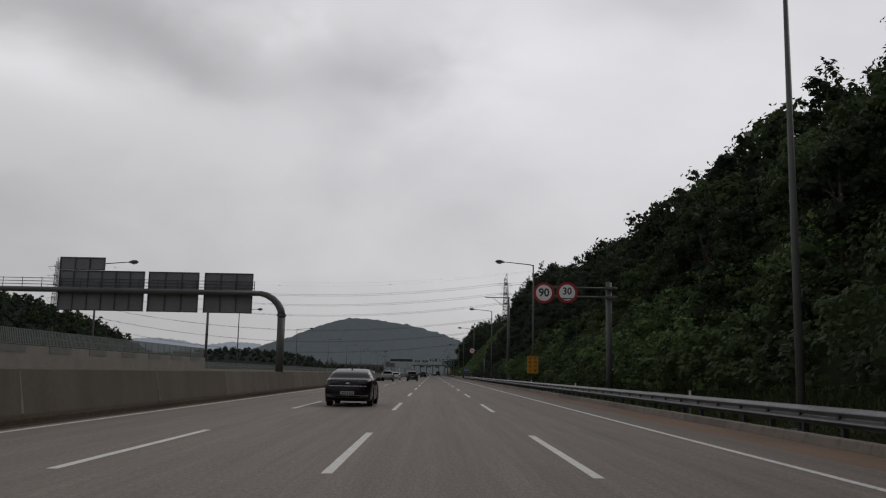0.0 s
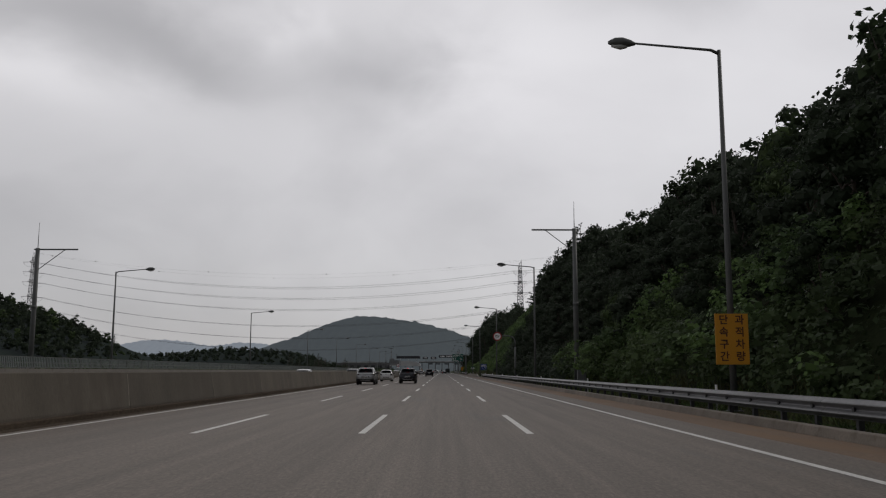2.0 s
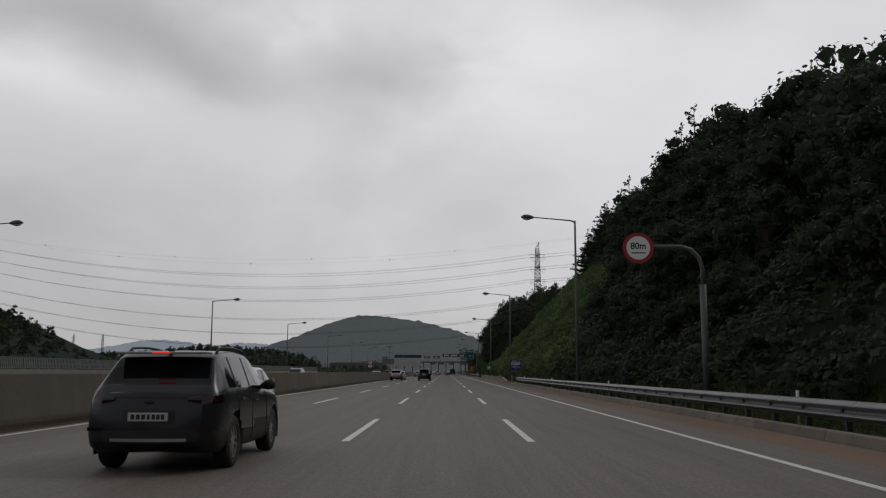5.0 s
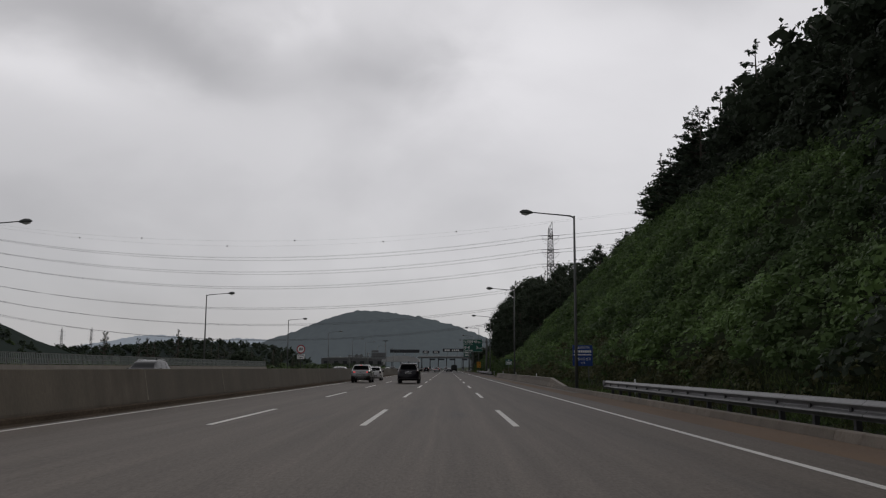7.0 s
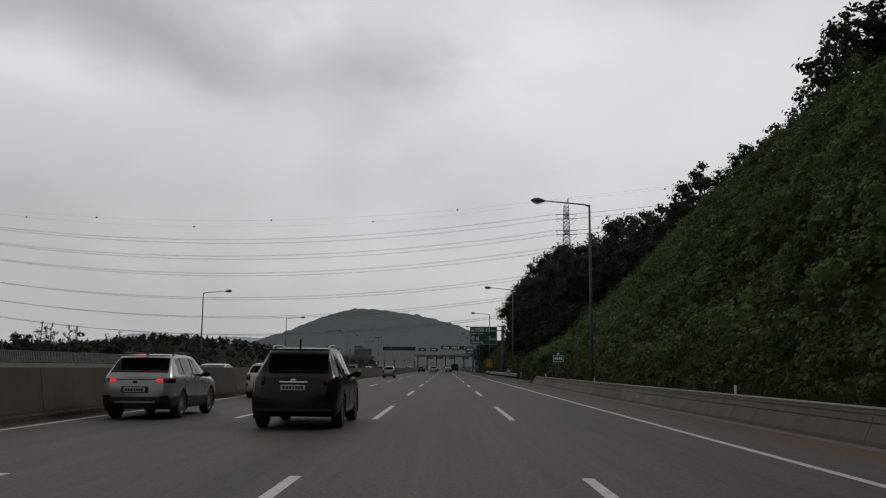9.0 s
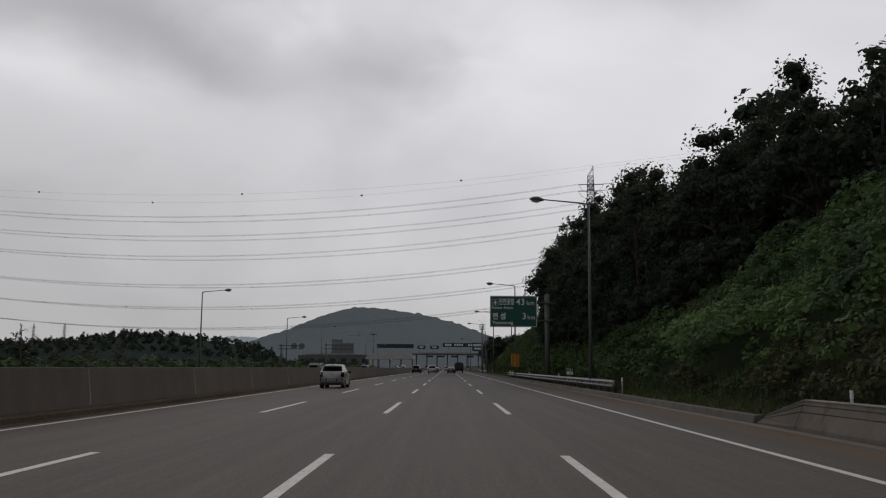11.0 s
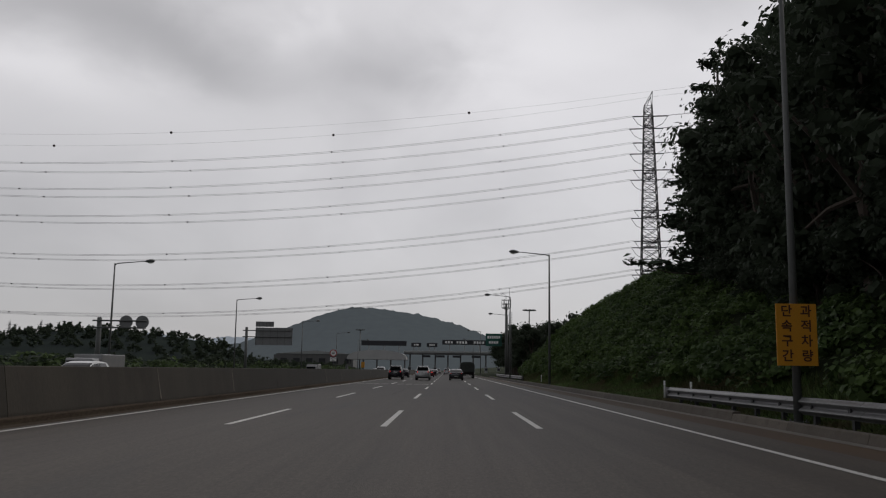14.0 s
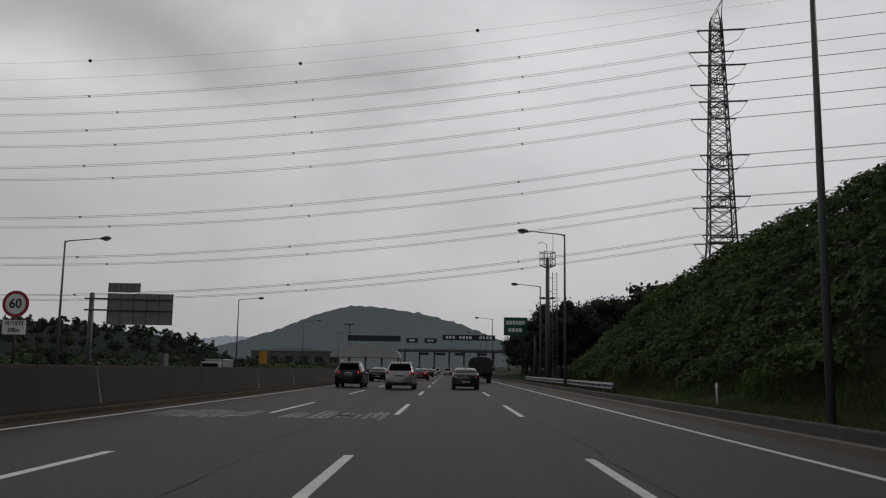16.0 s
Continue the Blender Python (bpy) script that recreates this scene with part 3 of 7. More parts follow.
# ---- street lamps ----
def make_lamp(m, side, height, label):
    """A tapered pole with an arm to one side (side -1: towards -x) and a long lamp head."""
    root = thing("street_lamp", label, "street lamp", m, group="street lamps along the road")
    bm = bmesh.new()
    bent(bm, [(0, 0, 0), (0, 0, height * 0.5), (0, 0, height)], [0.11, 0.09, 0.06], 10)
    part("pole", bm, M["galv_dull"], root, smooth=True)
    bm = bmesh.new()
    box(bm, -0.2, 0.2, -0.2, 0.2, 0, 0.03)
    for a in (-0.14, 0.14):
        for b in (-0.14, 0.14):
            tube(bm, (a, b, 0.02), (a, b, 0.09), 0.02, n=6)
    part("base_plate", bm, M["galv_dull"], root)
    bm = bmesh.new()
    bent(bm, [(0, 0, height - 0.12), (side * 0.25, 0, height + 0.0), (side * 0.9, 0, height + 0.06), (side * 2.7, 0, height + 0.22)], [0.055, 0.05, 0.042, 0.035], 8)
    part("arm", bm, M["galv_dull"], root, smooth=True)
    bm = bmesh.new()
    bent(bm, [(side * 2.65, 0, height + 0.2), (side * 2.8, 0, height + 0.22), (side * 3.05, 0, height + 0.25), (side * 3.3, 0, height + 0.26), (side * 3.5, 0, height + 0.24)], [0.05, 0.11, 0.16, 0.14, 0.05], 12)
    head = part("lamp_head", bm, M["galv_dull"], root, "grey oval lamp head", smooth=True)
    bm = bmesh.new()
    bent(bm, [(side * 2.9, 0, height + 0.13), (side * 3.1, 0, height + 0.12), (side * 3.4, 0, height + 0.14)], [0.06, 0.11, 0.05], 10)
    part("glass", bm, M["lamp_glass"], head, smooth=True)
    return root


M["lamp_glass"] = material("lamp glass", (0.45, 0.46, 0.45), 0.15)
lamp_r = make_lamp(pose(8.75, 21.0, 0.15), -1, 11.25, "tall grey steel street lamp behind the guardrail")
for x, y in ((8.9, 79.0), (8.85, 134.4), (8.75, 190.2), (8.55, 246.0), (8.82, 299.8), (8.6, 357.0), (8.5, 412.8), (8.67, 466.4), (8.4, 510.0), (10.8, 550.0), (8.5, 618.0), (8.5, 683.0)):
    copy_thing(lamp_r, pose(x, y, -0.15 if 100 < y < 400 else 0.15))
lamp_l = make_lamp(pose(-29.4, 75.0, 0.0), 1, 10.2, "grey steel street lamp beyond the other carriageway")
for y in (131.0, 187.5, 245.0, 298.2, 354.5, 410.5, 466.8, 511.5, 567.0, 622.0, 678.0):
    copy_thing(lamp_l, pose(-29.4, y, 0.0 if y < 500 else 0.4))


# ---- guardrails ----
def guardrail(y0, y1, x=8.62):
    root = thing("guardrail", "galvanised two-wave steel guardrail on steel posts", "guardrail", pose(x, y0, 0.14), group="guardrails beside the shoulder")
    length = y1 - y0
    wave = []
    for k in range(25):
        z = 0.21 + 0.42 * k / 24
        wave.append((0.055 * math.cos(k / 24 * 4 * math.pi) - 0.1, z))
    bm = bmesh.new()
    shell = wave + [(px + 0.006, pz) for px, pz in reversed(wave)]
    extrude(bm, shell, 0, 3.98)
    bmesh.ops.recalc_face_normals(bm, faces=bm.faces)
    me = bpy.data.meshes.new("rail")
    bm.to_mesh(me)
    bm.free()
    me.materials.append(M["galv"])
    bm = bmesh.new()
    box(bm, -0.02, 0.1, -0.06, 0.06, -0.2, 0.60)
    box(bm, -0.1, -0.02, -0.05, 0.05, 0.28, 0.56)
    post = bpy.data.meshes.new("post")
    bm.to_mesh(post)
    bm.free()
    post.materials.append(M["steel_dark"])
    for k in range(int(length / 4)):
        ob = new("rail", me)
        ob.location = (0, 4 * k, 0)
        ob.parent = root
        for y in (0.6, 2.6):
            p = new("post", post)
            p.location = (0, 4 * k + y, 0)
            p.parent = root
    for y in (0.0, int(length / 4) * 4.0):
        bm = bmesh.new()
        bent(bm, [(-0.13, y, 0.21), (-0.13, y, 0.63)], 0.07, 10)
        part("end_cap", bm, M["galv"], root, smooth=True)
    return root


for y0, y1 in ((-36, 236), (349.5, 425.5), (492, 544)):
    guardrail(y0, y1)


# ---- trees ----
rng = np.random.default_rng(11)


def clump_sprays(cs, rs, share, r, flat=0.78):
    """Broad inner sprays of foliage that close each clump from within: 24 loose quads over its rounded middle."""
    grid = []
    for axis in range(3):
        for sign in (-1.0, 1.0):
            for i in (-1, 0):
                for j in (-1, 0):
                    quad = []
                    for a, b in ((i, j), (i + 1, j), (i + 1, j + 1), (i, j + 1)):
                        p = [0.0, 0.0, 0.0]
                        p[axis], p[(axis + 1) % 3], p[(axis + 2) % 3] = sign, float(a) * sign, float(b)
                        quad.append(p)
                    grid.append(quad)
    unit = np.array(grid)
    unit /= np.linalg.norm(unit, axis=-1, keepdims=True)
    out = []
    for c, radius in zip(cs, rs):
        q = unit @ np.linalg.qr(r.normal(size=(3, 3)))[0]
        q = q * (radius * share * r.uniform(0.82, 1.18, (24, 4, 1)))
        q[..., 2] *= flat
        out.append(q + c)
    return np.concatenate(out)


def leaf_mesh(name, centres, normals, sizes, mat, ratio=0.55, seed=0, inner=None):
    """Many small pointed leaves as one mesh: each a bent rhombus of two triangles at its own angle."""
    r = np.random.default_rng(seed)
    n = len(centres)
    nor = normals / np.maximum(np.linalg.norm(normals, axis=1, keepdims=True), 1e-6)
    rand = r.normal(size=(n, 3))
    a = np.cross(nor, rand)
    a /= np.maximum(np.linalg.norm(a, axis=1, keepdims=True), 1e-6)
    b = np.cross(nor, a)
    s = sizes[:, None]
    v = np.empty((n, 4, 3))
    v[:, 0] = centres - a * s * 0.5
    v[:, 1] = centres + b * s * ratio * 0.5 + nor * s * 0.1
    v[:, 2] = centres + a * s * 0.5
    v[:, 3] = centres - b * s * ratio * 0.5 + nor * s * 0.1
    if inner is not None:
        v = np.concatenate([v, inner])
        n = len(v)
    me = bpy.data.meshes.new(name)
    me.vertices.add(4 * n)
    me.vertices.foreach_set("co", v.reshape(-1))
    idx = np.arange(4 * n, dtype=np.int32)
    me.loops.add(4 * n)
    me.loops.foreach_set("vertex_index", idx)
    me.polygons.add(n)
    me.polygons.foreach_set("loop_start", np.arange(0, 4 * n, 4, dtype=np.int32))
    me.update(calc_edges=True)
    me.materials.append(mat)
    return me


def broad_tree(seed, height, radius, low, leaves, leaf, mat, clumps=26, inner=0.74, size=(0.28, 0.48)):
    """Meshes of a broadleaf tree: a forked trunk with limbs, and a crown of leaf clumps with gaps between them."""
    r = np.random.default_rng(seed)
    mid = (low + height) / 2
    cs, rs = [], []
    for k in range(clumps):
        u = r.normal(size=3)
        u /= np.linalg.norm(u)
        d = r.uniform(0.45, 0.95)
        wide = 1.0 - 0.35 * max(0.0, u[2])
        c = np.array([u[0] * radius * d * wide, u[1] * radius * d * wide, mid + u[2] * (height - low) / 2 * d * 0.9])
        cs.append(c)
        rs.append(r.uniform(*size) * radius)
    cs, rs = np.array(cs), np.array(rs)
    which = r.choice(clumps, leaves, p=rs**2 / (rs**2).sum())
    u = r.normal(size=(leaves, 3))
    u /= np.linalg.norm(u, axis=1, keepdims=True)
    u[:, 2] *= 0.75
    pos = cs[which] + u * (rs[which] * (0.58 + 0.54 * r.random(leaves) ** 1.3))[:, None]
    nor = u + r.normal(size=(leaves, 3)) * 0.42 + np.array([0, 0, 0.35])
    crown = leaf_mesh("crown", pos, nor, leaf * r.uniform(0.65, 1.4, leaves), mat, 0.62, seed, clump_sprays(cs, rs, inner, r) if inner else None)
    bm = bmesh.new()
    lean = r.normal(size=2) * 0.25
    top = Vector((lean[0], lean[1], mid + (height - low) * 0.15))
    bent(bm, [(0, 0, -0.6), (lean[0] * 0.2, lean[1] * 0.2, mid * 0.4), (lean[0] * 0.6, lean[1] * 0.6, mid * 0.8), top], [height * 0.022, height * 0.017, height * 0.012, height * 0.006], 7)
    for k in r.choice(clumps, 9, replace=False):
        z0 = r.uniform(0.35, 0.85)
        start = Vector((lean[0] * z0, lean[1] * z0, mid * z0 + 0.1))
        end = Vector(cs[k])
        knee = start.lerp(end, 0.5) + Vector((0, 0, 0.25))
        bent(bm, [start, knee, end], [height * 0.009, height * 0.006, height * 0.002], 5)
    trunk = bpy.data.meshes.new("trunk")
    bm.to_mesh(trunk)
    bm.free()
    trunk.materials.append(M["bark"])
    return trunk, crown


def pine_tree(seed, height, radius, low, leaves, leaf, dense=True):
    """Meshes of a pine: a straight trunk with tiers of flat, spreading boughs."""
    r = np.random.default_rng(seed)
    pos, nor, pads, pad_r = [], [], [], []
    bm = bmesh.new()
    bent(bm, [(0, 0, -0.6), (0.1, 0, height * 0.5), (0.05, 0.05, height * 0.97)], [height * 0.02, height * 0.014, 0.02], 7)
    tiers = 11
    boughs = []
    for k in range(tiers):
        f = k / (tiers - 1)
        z = low + (height - low) * f
        reach = radius * (1 - f) ** 0.75 + 0.35
        for j in range(5 if f < 0.8 else 3):
            a = r.uniform(0, 2 * math.pi)
            boughs.append((z + r.normal() * 0.15, a, reach * r.uniform(0.6, 1.15)))
    total = sum(b[2] for b in boughs)
    for z, a, reach in boughs:
        end = Vector((math.cos(a) * reach, math.sin(a) * reach, z + reach * 0.12))
        bent(bm, [(0, 0, z - 0.25), (math.cos(a) * reach * 0.6, math.sin(a) * reach * 0.6, z - 0.05), end], [0.045, 0.03, 0.01], 4)
        n = int(leaves * reach / total)
        t = r.uniform(0.3, 1.1, n)
        side = r.normal(size=n) * 0.28 * reach * (1.15 - t)
        p = np.stack([math.cos(a) * reach * t - math.sin(a) * side, math.sin(a) * reach * t + math.cos(a) * side, z + reach * 0.12 * t + r.normal(size=n) * 0.13], -1)
        pos.append(p)
        nor.append(r.normal(size=(n, 3)) * 0.45 + np.array([0, 0, 0.9]))
        for t0 in (0.45, 0.7, 0.92):
            pads.append((math.cos(a) * reach * t0, math.sin(a) * reach * t0, z + reach * 0.12 * t0))
            pad_r.append(0.26 * reach * (1.35 - t0) + 0.12)
    pos, nor = np.concatenate(pos), np.concatenate(nor)
    crown = leaf_mesh("crown", pos, nor, leaf * r.uniform(0.7, 1.3, len(pos)), M["leaf_pine"], 0.4, seed, clump_sprays(np.array(pads), pad_r, 0.75, r, 0.35)[::2] if dense else None)
    trunk = bpy.data.meshes.new("trunk")
    bm.to_mesh(trunk)
    bm.free()
    trunk.materials.append(M["bark"])
    return trunk, crown


PLANTED = []


def plant(meshes, x, y, z, scale, turn, label, group, tall=1.0):
    """Notes a tree: the nearest to the road become things of their own, the rest joins the woodland."""
    PLANTED.append((meshes, Matrix.Translation((x, y, z)) @ Matrix.Rotation(turn, 4, "Z") @ Matrix.Diagonal((scale, scale, scale * tall, 1)), label, group, x, y))


def grow():
    near = sorted(PLANTED, key=lambda p: abs(p[4]) + (14 if p[4] < 0 else 0) + 0.02 * max(0, p[5] - 480))
    for meshes, m, label, group, x, y in near[:285]:
        root = thing("tree", label, "tree", m, group=group)
        for name, me in zip(("trunk", "crown"), meshes):
            part(name, me, None, root)
    piles = {}
    for meshes, m, label, group, x, y in near[285:]:
        for me in meshes:
            if me.name.startswith("trunk") and meshes in SHRUBBY + SHRUB_WOOD:
                continue                        # hidden by the low crowns
            piles.setdefault(me.materials[0].name, []).append((me, m))
    for mat, pile in piles.items():
        vs, fs, sizes, base = [], [], [], 0
        for me, m in pile:
            co = np.empty(3 * len(me.vertices))
            me.vertices.foreach_get("co", co)
            co = co.reshape(-1, 3)
            idx = np.empty(len(me.loops), dtype=np.int32)
            me.loops.foreach_get("vertex_index", idx)
            tot = np.empty(len(me.polygons), dtype=np.int32)
            me.polygons.foreach_get("loop_total", tot)
            if mat != M["bark"].name:
                # far crowns: fewer and larger leaves, the inner sprays as they are
                quads = co.reshape(-1, 4, 3)
                mid = quads.mean(axis=1, keepdims=True)
                wide = np.linalg.norm(quads[:, 0] - quads[:, 2], axis=1)
                leaf = wide < 2.2 * np.median(wide)
                step, grow_by, keep_in = (9, 2.8, 4) if m.translation.x < -100 else (3, 1.5, 2)
                outer = (mid + (quads - mid) * grow_by)[leaf][::step]
                quads = np.concatenate([outer, quads[~leaf][::keep_in]])
                co = quads.reshape(-1, 3)
                idx = np.arange(len(co), dtype=np.int32)
                tot = np.full(len(quads), 4, dtype=np.int32)
            a = np.array(m)
            vs.append(co @ a[:3, :3].T + a[:3, 3])
            fs.append(idx + base)
            sizes.append(tot)
            base += len(co)
        vs, fs, sizes = np.concatenate(vs), np.concatenate(fs), np.concatenate(sizes)
        me = bpy.data.meshes.new("woodland")
        me.vertices.add(len(vs))
        me.vertices.foreach_set("co", vs.reshape(-1))
        me.loops.add(len(fs))
        me.loops.foreach_set("vertex_index", fs)
        me.polygons.add(len(sizes))
        me.polygons.foreach_set("loop_start", np.concatenate([[0], np.cumsum(sizes)[:-1]]).astype(np.int32))
        me.update(calc_edges=True)
        me.materials.append(bpy.data.materials[mat])
        tagged(new("woodland", me), "deeper woodland of leafy trees behind the roadside trees", "trees", kind="stuff")


SHRUBBY = [broad_tree(20 + k, 6.6 + 0.5 * k, 2.6, 0.4, 1350, 0.26, M["leaf_dark"] if k % 2 else M["leaf_mid"], 20, 0.54) for k in range(4)]
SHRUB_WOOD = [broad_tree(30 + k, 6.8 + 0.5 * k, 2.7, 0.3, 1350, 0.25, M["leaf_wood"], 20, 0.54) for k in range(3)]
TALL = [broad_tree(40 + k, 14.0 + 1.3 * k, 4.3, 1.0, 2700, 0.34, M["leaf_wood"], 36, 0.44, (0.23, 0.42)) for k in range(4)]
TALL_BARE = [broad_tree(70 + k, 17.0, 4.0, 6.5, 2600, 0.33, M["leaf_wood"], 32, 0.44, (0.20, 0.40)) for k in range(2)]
AIRY = [broad_tree(60 + k, 7.0, 2.5, 1.2, 1300, 0.26, M["leaf_dark"], 26, 0.36, (0.18, 0.38)) for k in range(3)]
PINES = [pine_tree(80 + k, 9.5 + k, 3.3, 0.8, 2300, 0.36) for k in range(3)]
PINE_Y = [pine_tree(90 + k, 6.0, 1.5, 0.8, 800, 0.27, False) for k in range(2)]


def at_land(x, y):
    return float(land(np.array([float(x)]), np.array([float(y)]))[0])


def forest():
    # the wooded cut slope
    label_a = "dark leafy tree on the wooded cut slope"
    y = -24.0
    while y < 306:
        x = 14.0
        row = 0
        while x < 34.5:
            px, py = x + rng.uniform(-1.3, 1.3), y + rng.uniform(-1.8, 1.8)
            if not (px > 30 and rng.random() < 0.25) and py < 213 + 3.0 * (px - 13.4) - (0 if px > 13.4 else 3) + 7 * max(0.0, px - 22.5):
                kind = SHRUBBY if row < 4 or 100 < py < 200 or rng.random() < 0.75 else (AIRY if rng.random() < 0.6 else PINES)
                s = rng.uniform(0.62, 1.05) * (0.72 if row == 0 else 1.0) * (1.0 + 0.035 * max(0.0, px - 20))
                if kind is PINES:
                    s *= 0.75
                if kind is SHRUBBY and (py > 120 or (py > 88 and rng.random() < 0.6)):
                    kind = SHRUB_WOOD
                plant(kind[rng.integers(len(kind))], px, py, at_land(px, py) - 0.2, s, rng.uniform(0, 6.28), label_a, "trees on the cut slope")
            x += 3.9
            row += 1
        y += 4.6
    # two crowns that stand out over the wood's edge
    for x, y, s in ((31.0, 66, 1.3), (30.0, 71.5, 1.1), (27.8, 150, 1.45), (30.5, 147, 1.5), (25.5, 162, 1.15), (34, 60, 1.1), (30, 83, 1.1), (23.5, 95, 1.35), (25.2, 98.5, 1.35), (24.6, 92, 1.2)):
        plant(AIRY[int(y) % 2], x, y, at_land(x, y) - 0.2, s, x + y, "airy broadleaf tree standing over the wood's edge", "trees on the cut slope")
    # pines on the crest above the creeper slope
    for k in range(30):
        y = 226 + 2.6 * k + rng.uniform(-1, 1)
        x = 29.5 + rng.uniform(-1.0, 4) - (1.2 if 284 < y < 300 else 0)
        if y < 300:
            plant(SHRUB_WOOD[k % 3], x + 2.2, y + 1.3, at_land(x + 2.2, y + 1.3) - 0.5, rng.uniform(0.85, 1.1), rng.uniform(0, 6.28), "dark bushy tree between the pines of the crest", "pines on the crest")
        if y < 292:
            plant(TALL[k % 4], x + 5, y, at_land(x + 5, y) - 0.6, rng.uniform(0.52, 0.66), rng.uniform(0, 6.28), "dark broadleaf tree behind the pines of the crest", "pines on the crest")
        if y < 301:
            plant(PINES[k % 3], x, y, at_land(x, y) - 0.2, rng.uniform(0.75, 1.0) * (1.06 if y > 280 else 1.0), rng.uniform(0, 6.28), "dark pine on the crest of the slope", "pines on the crest")
    for x, y, s in ((28.3, 297.5, 0.95), (28.8, 291, 1.1), (28.4, 285, 1.1), (30.5, 279, 1.1)):
        plant(PINES[int(y) % 3], x, y, at_land(x, y) - 0.2, s, x + y, "tall dark pine at the end of the crest", "pines on the crest")
    for k in range(16):
        y = 303 + 2.9 * k + rng.uniform(-1, 1)
        x = 31 + rng.uniform(-1, 4) - 0.22 * max(0, y - 322)
        kind = AIRY if k % 3 else SHRUBBY
        plant(kind[k % 3], x, y, at_land(x, y) - 0.2, rng.uniform(0.9, 1.2), rng.uniform(0, 6.28), "small broadleaf tree on the crest of the slope", "trees on the crest")
        plant(SHRUB_WOOD[k % 3], x + 3, y + 1.5, at_land(x + 3, y + 1.5) - 0.4, rng.uniform(0.6, 0.8), rng.uniform(0, 6.28), "dark bushy tree on the crest of the slope", "trees on the crest")
    # the tall dark wood
    for y in np.arange(362, 468, 4.0):
        edge = np.interp(y, (362, 385, 425, 446, 468), (19.5, 16.0, 15.8, 18.7, 25.2))
        for k in range(4):
            x = edge + 4.6 * k + rng.uniform(-1.2, 1.2)
            py = y + rng.uniform(-1.5, 1.5)
            kind = TALL if py < 452 else PINES
            s = (1.0 if py < 452 else 1.42) * rng.uniform(0.8, 1.1) * (0.88 if k == 0 else 1.0) * float(np.interp(py, (362, 375, 392, 412, 436, 455), (0.87, 0.98, 1.03, 1.07, 1.22, 1.28)))
            plant(kind[rng.integers(len(kind))], x, py, at_land(x, py) - 0.3, s, rng.uniform(0, 6.28), "tall dark broadleaf tree of the roadside wood", "trees of the dark wood")
    for y in np.arange(332, 364, 4.0):
        for k in range(2):
            x = 23.5 + 5.0 * k + rng.uniform(-1.0, 1.0) + 0.10 * (348 - y)
            plant(TALL[rng.integers(4)], x, y, at_land(x, y) - 0.4, rng.uniform(0.8, 0.95) * float(np.interp(y, (335, 352), (0.68, 0.92))), rng.uniform(0, 6.28), "tall dark broadleaf tree of the roadside wood", "trees of the dark wood")
    for x, y, s in ((23.2, 454.5, 1.48), (24.6, 460, 1.5), (25.9, 465, 1.45)):
        plant(PINES[int(y) % 3], x, y, at_land(x, y) - 0.4, s, x + y, "tall dark pine at the end of the roadside wood", "trees of the dark wood")
    for x, y, s in ((26.6, 478, 0.86), (29.0, 482, 0.9), (28.0, 471, 0.95), (30.5, 475, 1.0)):
        plant(TALL_BARE[int(y) % 2], x, y, at_land(x, y) - 0.3, s, x + y, "tall dark tree with a bare lower trunk at the end of the wood", "trees of the dark wood")
    for x, y, s in ((27.8, 463, 1.0), (25.5, 456, 1.04)):
        plant(TALL[int(y) % 4], x, y, at_land(x, y) - 0.3, s, x + y, "tall dark broadleaf tree of the roadside wood", "trees of the dark wood")
    # thicket under the edge of the wood
    for y in np.arange(360, 474, 3.0):
        edge = np.interp(y, (362, 385, 425, 446, 468), (18.0, 15.0, 15.2, 18.5, 24.5))
        for k in range(2):
            x = edge + 3.2 * k + rng.uniform(-0.8, 0.8)
            plant(SHRUB_WOOD[rng.integers(2)], x, y, at_land(x, y) - 0.5, rng.uniform(0.6, 0.85), rng.uniform(0, 6.28), "dark bushy tree under the edge of the wood", "trees of the dark wood")
    # dark clump past the mound
    for y in np.arange(556, 690, 5.5):
        for k in range(4):
            x = 15.2 + 4.6 * k + rng.uniform(-1, 1) + (y - 560) * 0.03
            plant(SHRUB_WOOD[rng.integers(2)], x, y + rng.uniform(-2, 2), at_land(x, y) - 0.2, rng.uniform(1.5, 1.75), rng.uniform(0, 6.28), "dark bushy tree in the clump before the toll plaza", "trees before the toll plaza")
    # the wooded rise and the belt of trees left of the road
    for y in np.arange(494, 584, 9.0):
        for k in range(28):
            x = -162 - 6.4 * k + rng.uniform(-2.5, 2.5)
            kind = SHRUB_WOOD if rng.random() < 0.75 else SHRUBBY
            top = float(np.interp(x, HILL_X, HILL_Z)) * math.cos(min(1.0, abs(y - 575) / 130) * math.pi / 2) ** 1.3
            if top < 2:
                continue
            plant(kind[rng.integers(len(kind))], x, y + rng.uniform(-3, 3), top - 3.5, rng.uniform(1.05, 1.5) * (1.0 if x < -194 else 0.8), rng.uniform(0, 6.28), "leafy tree on the wooded rise beyond the road", "trees beyond the other carriageway")
    for y in (798, 812, 826, 838, 849):
        for k in range(46):
            x = -103 - 4.8 * k + rng.uniform(-2.5, 2.5)
            top = float(np.interp(x, MID_X, MID_Z)) * math.cos(abs(y - 850) / 90 * math.pi / 2) ** 1.3
            plant(SHRUB_WOOD[rng.integers(3)], x, y + rng.uniform(-4, 4), top - 2.2, rng.uniform(0.7, 1.05), rng.uniform(0, 6.28), "leafy tree on the low wooded hill", "trees beyond the other carriageway")
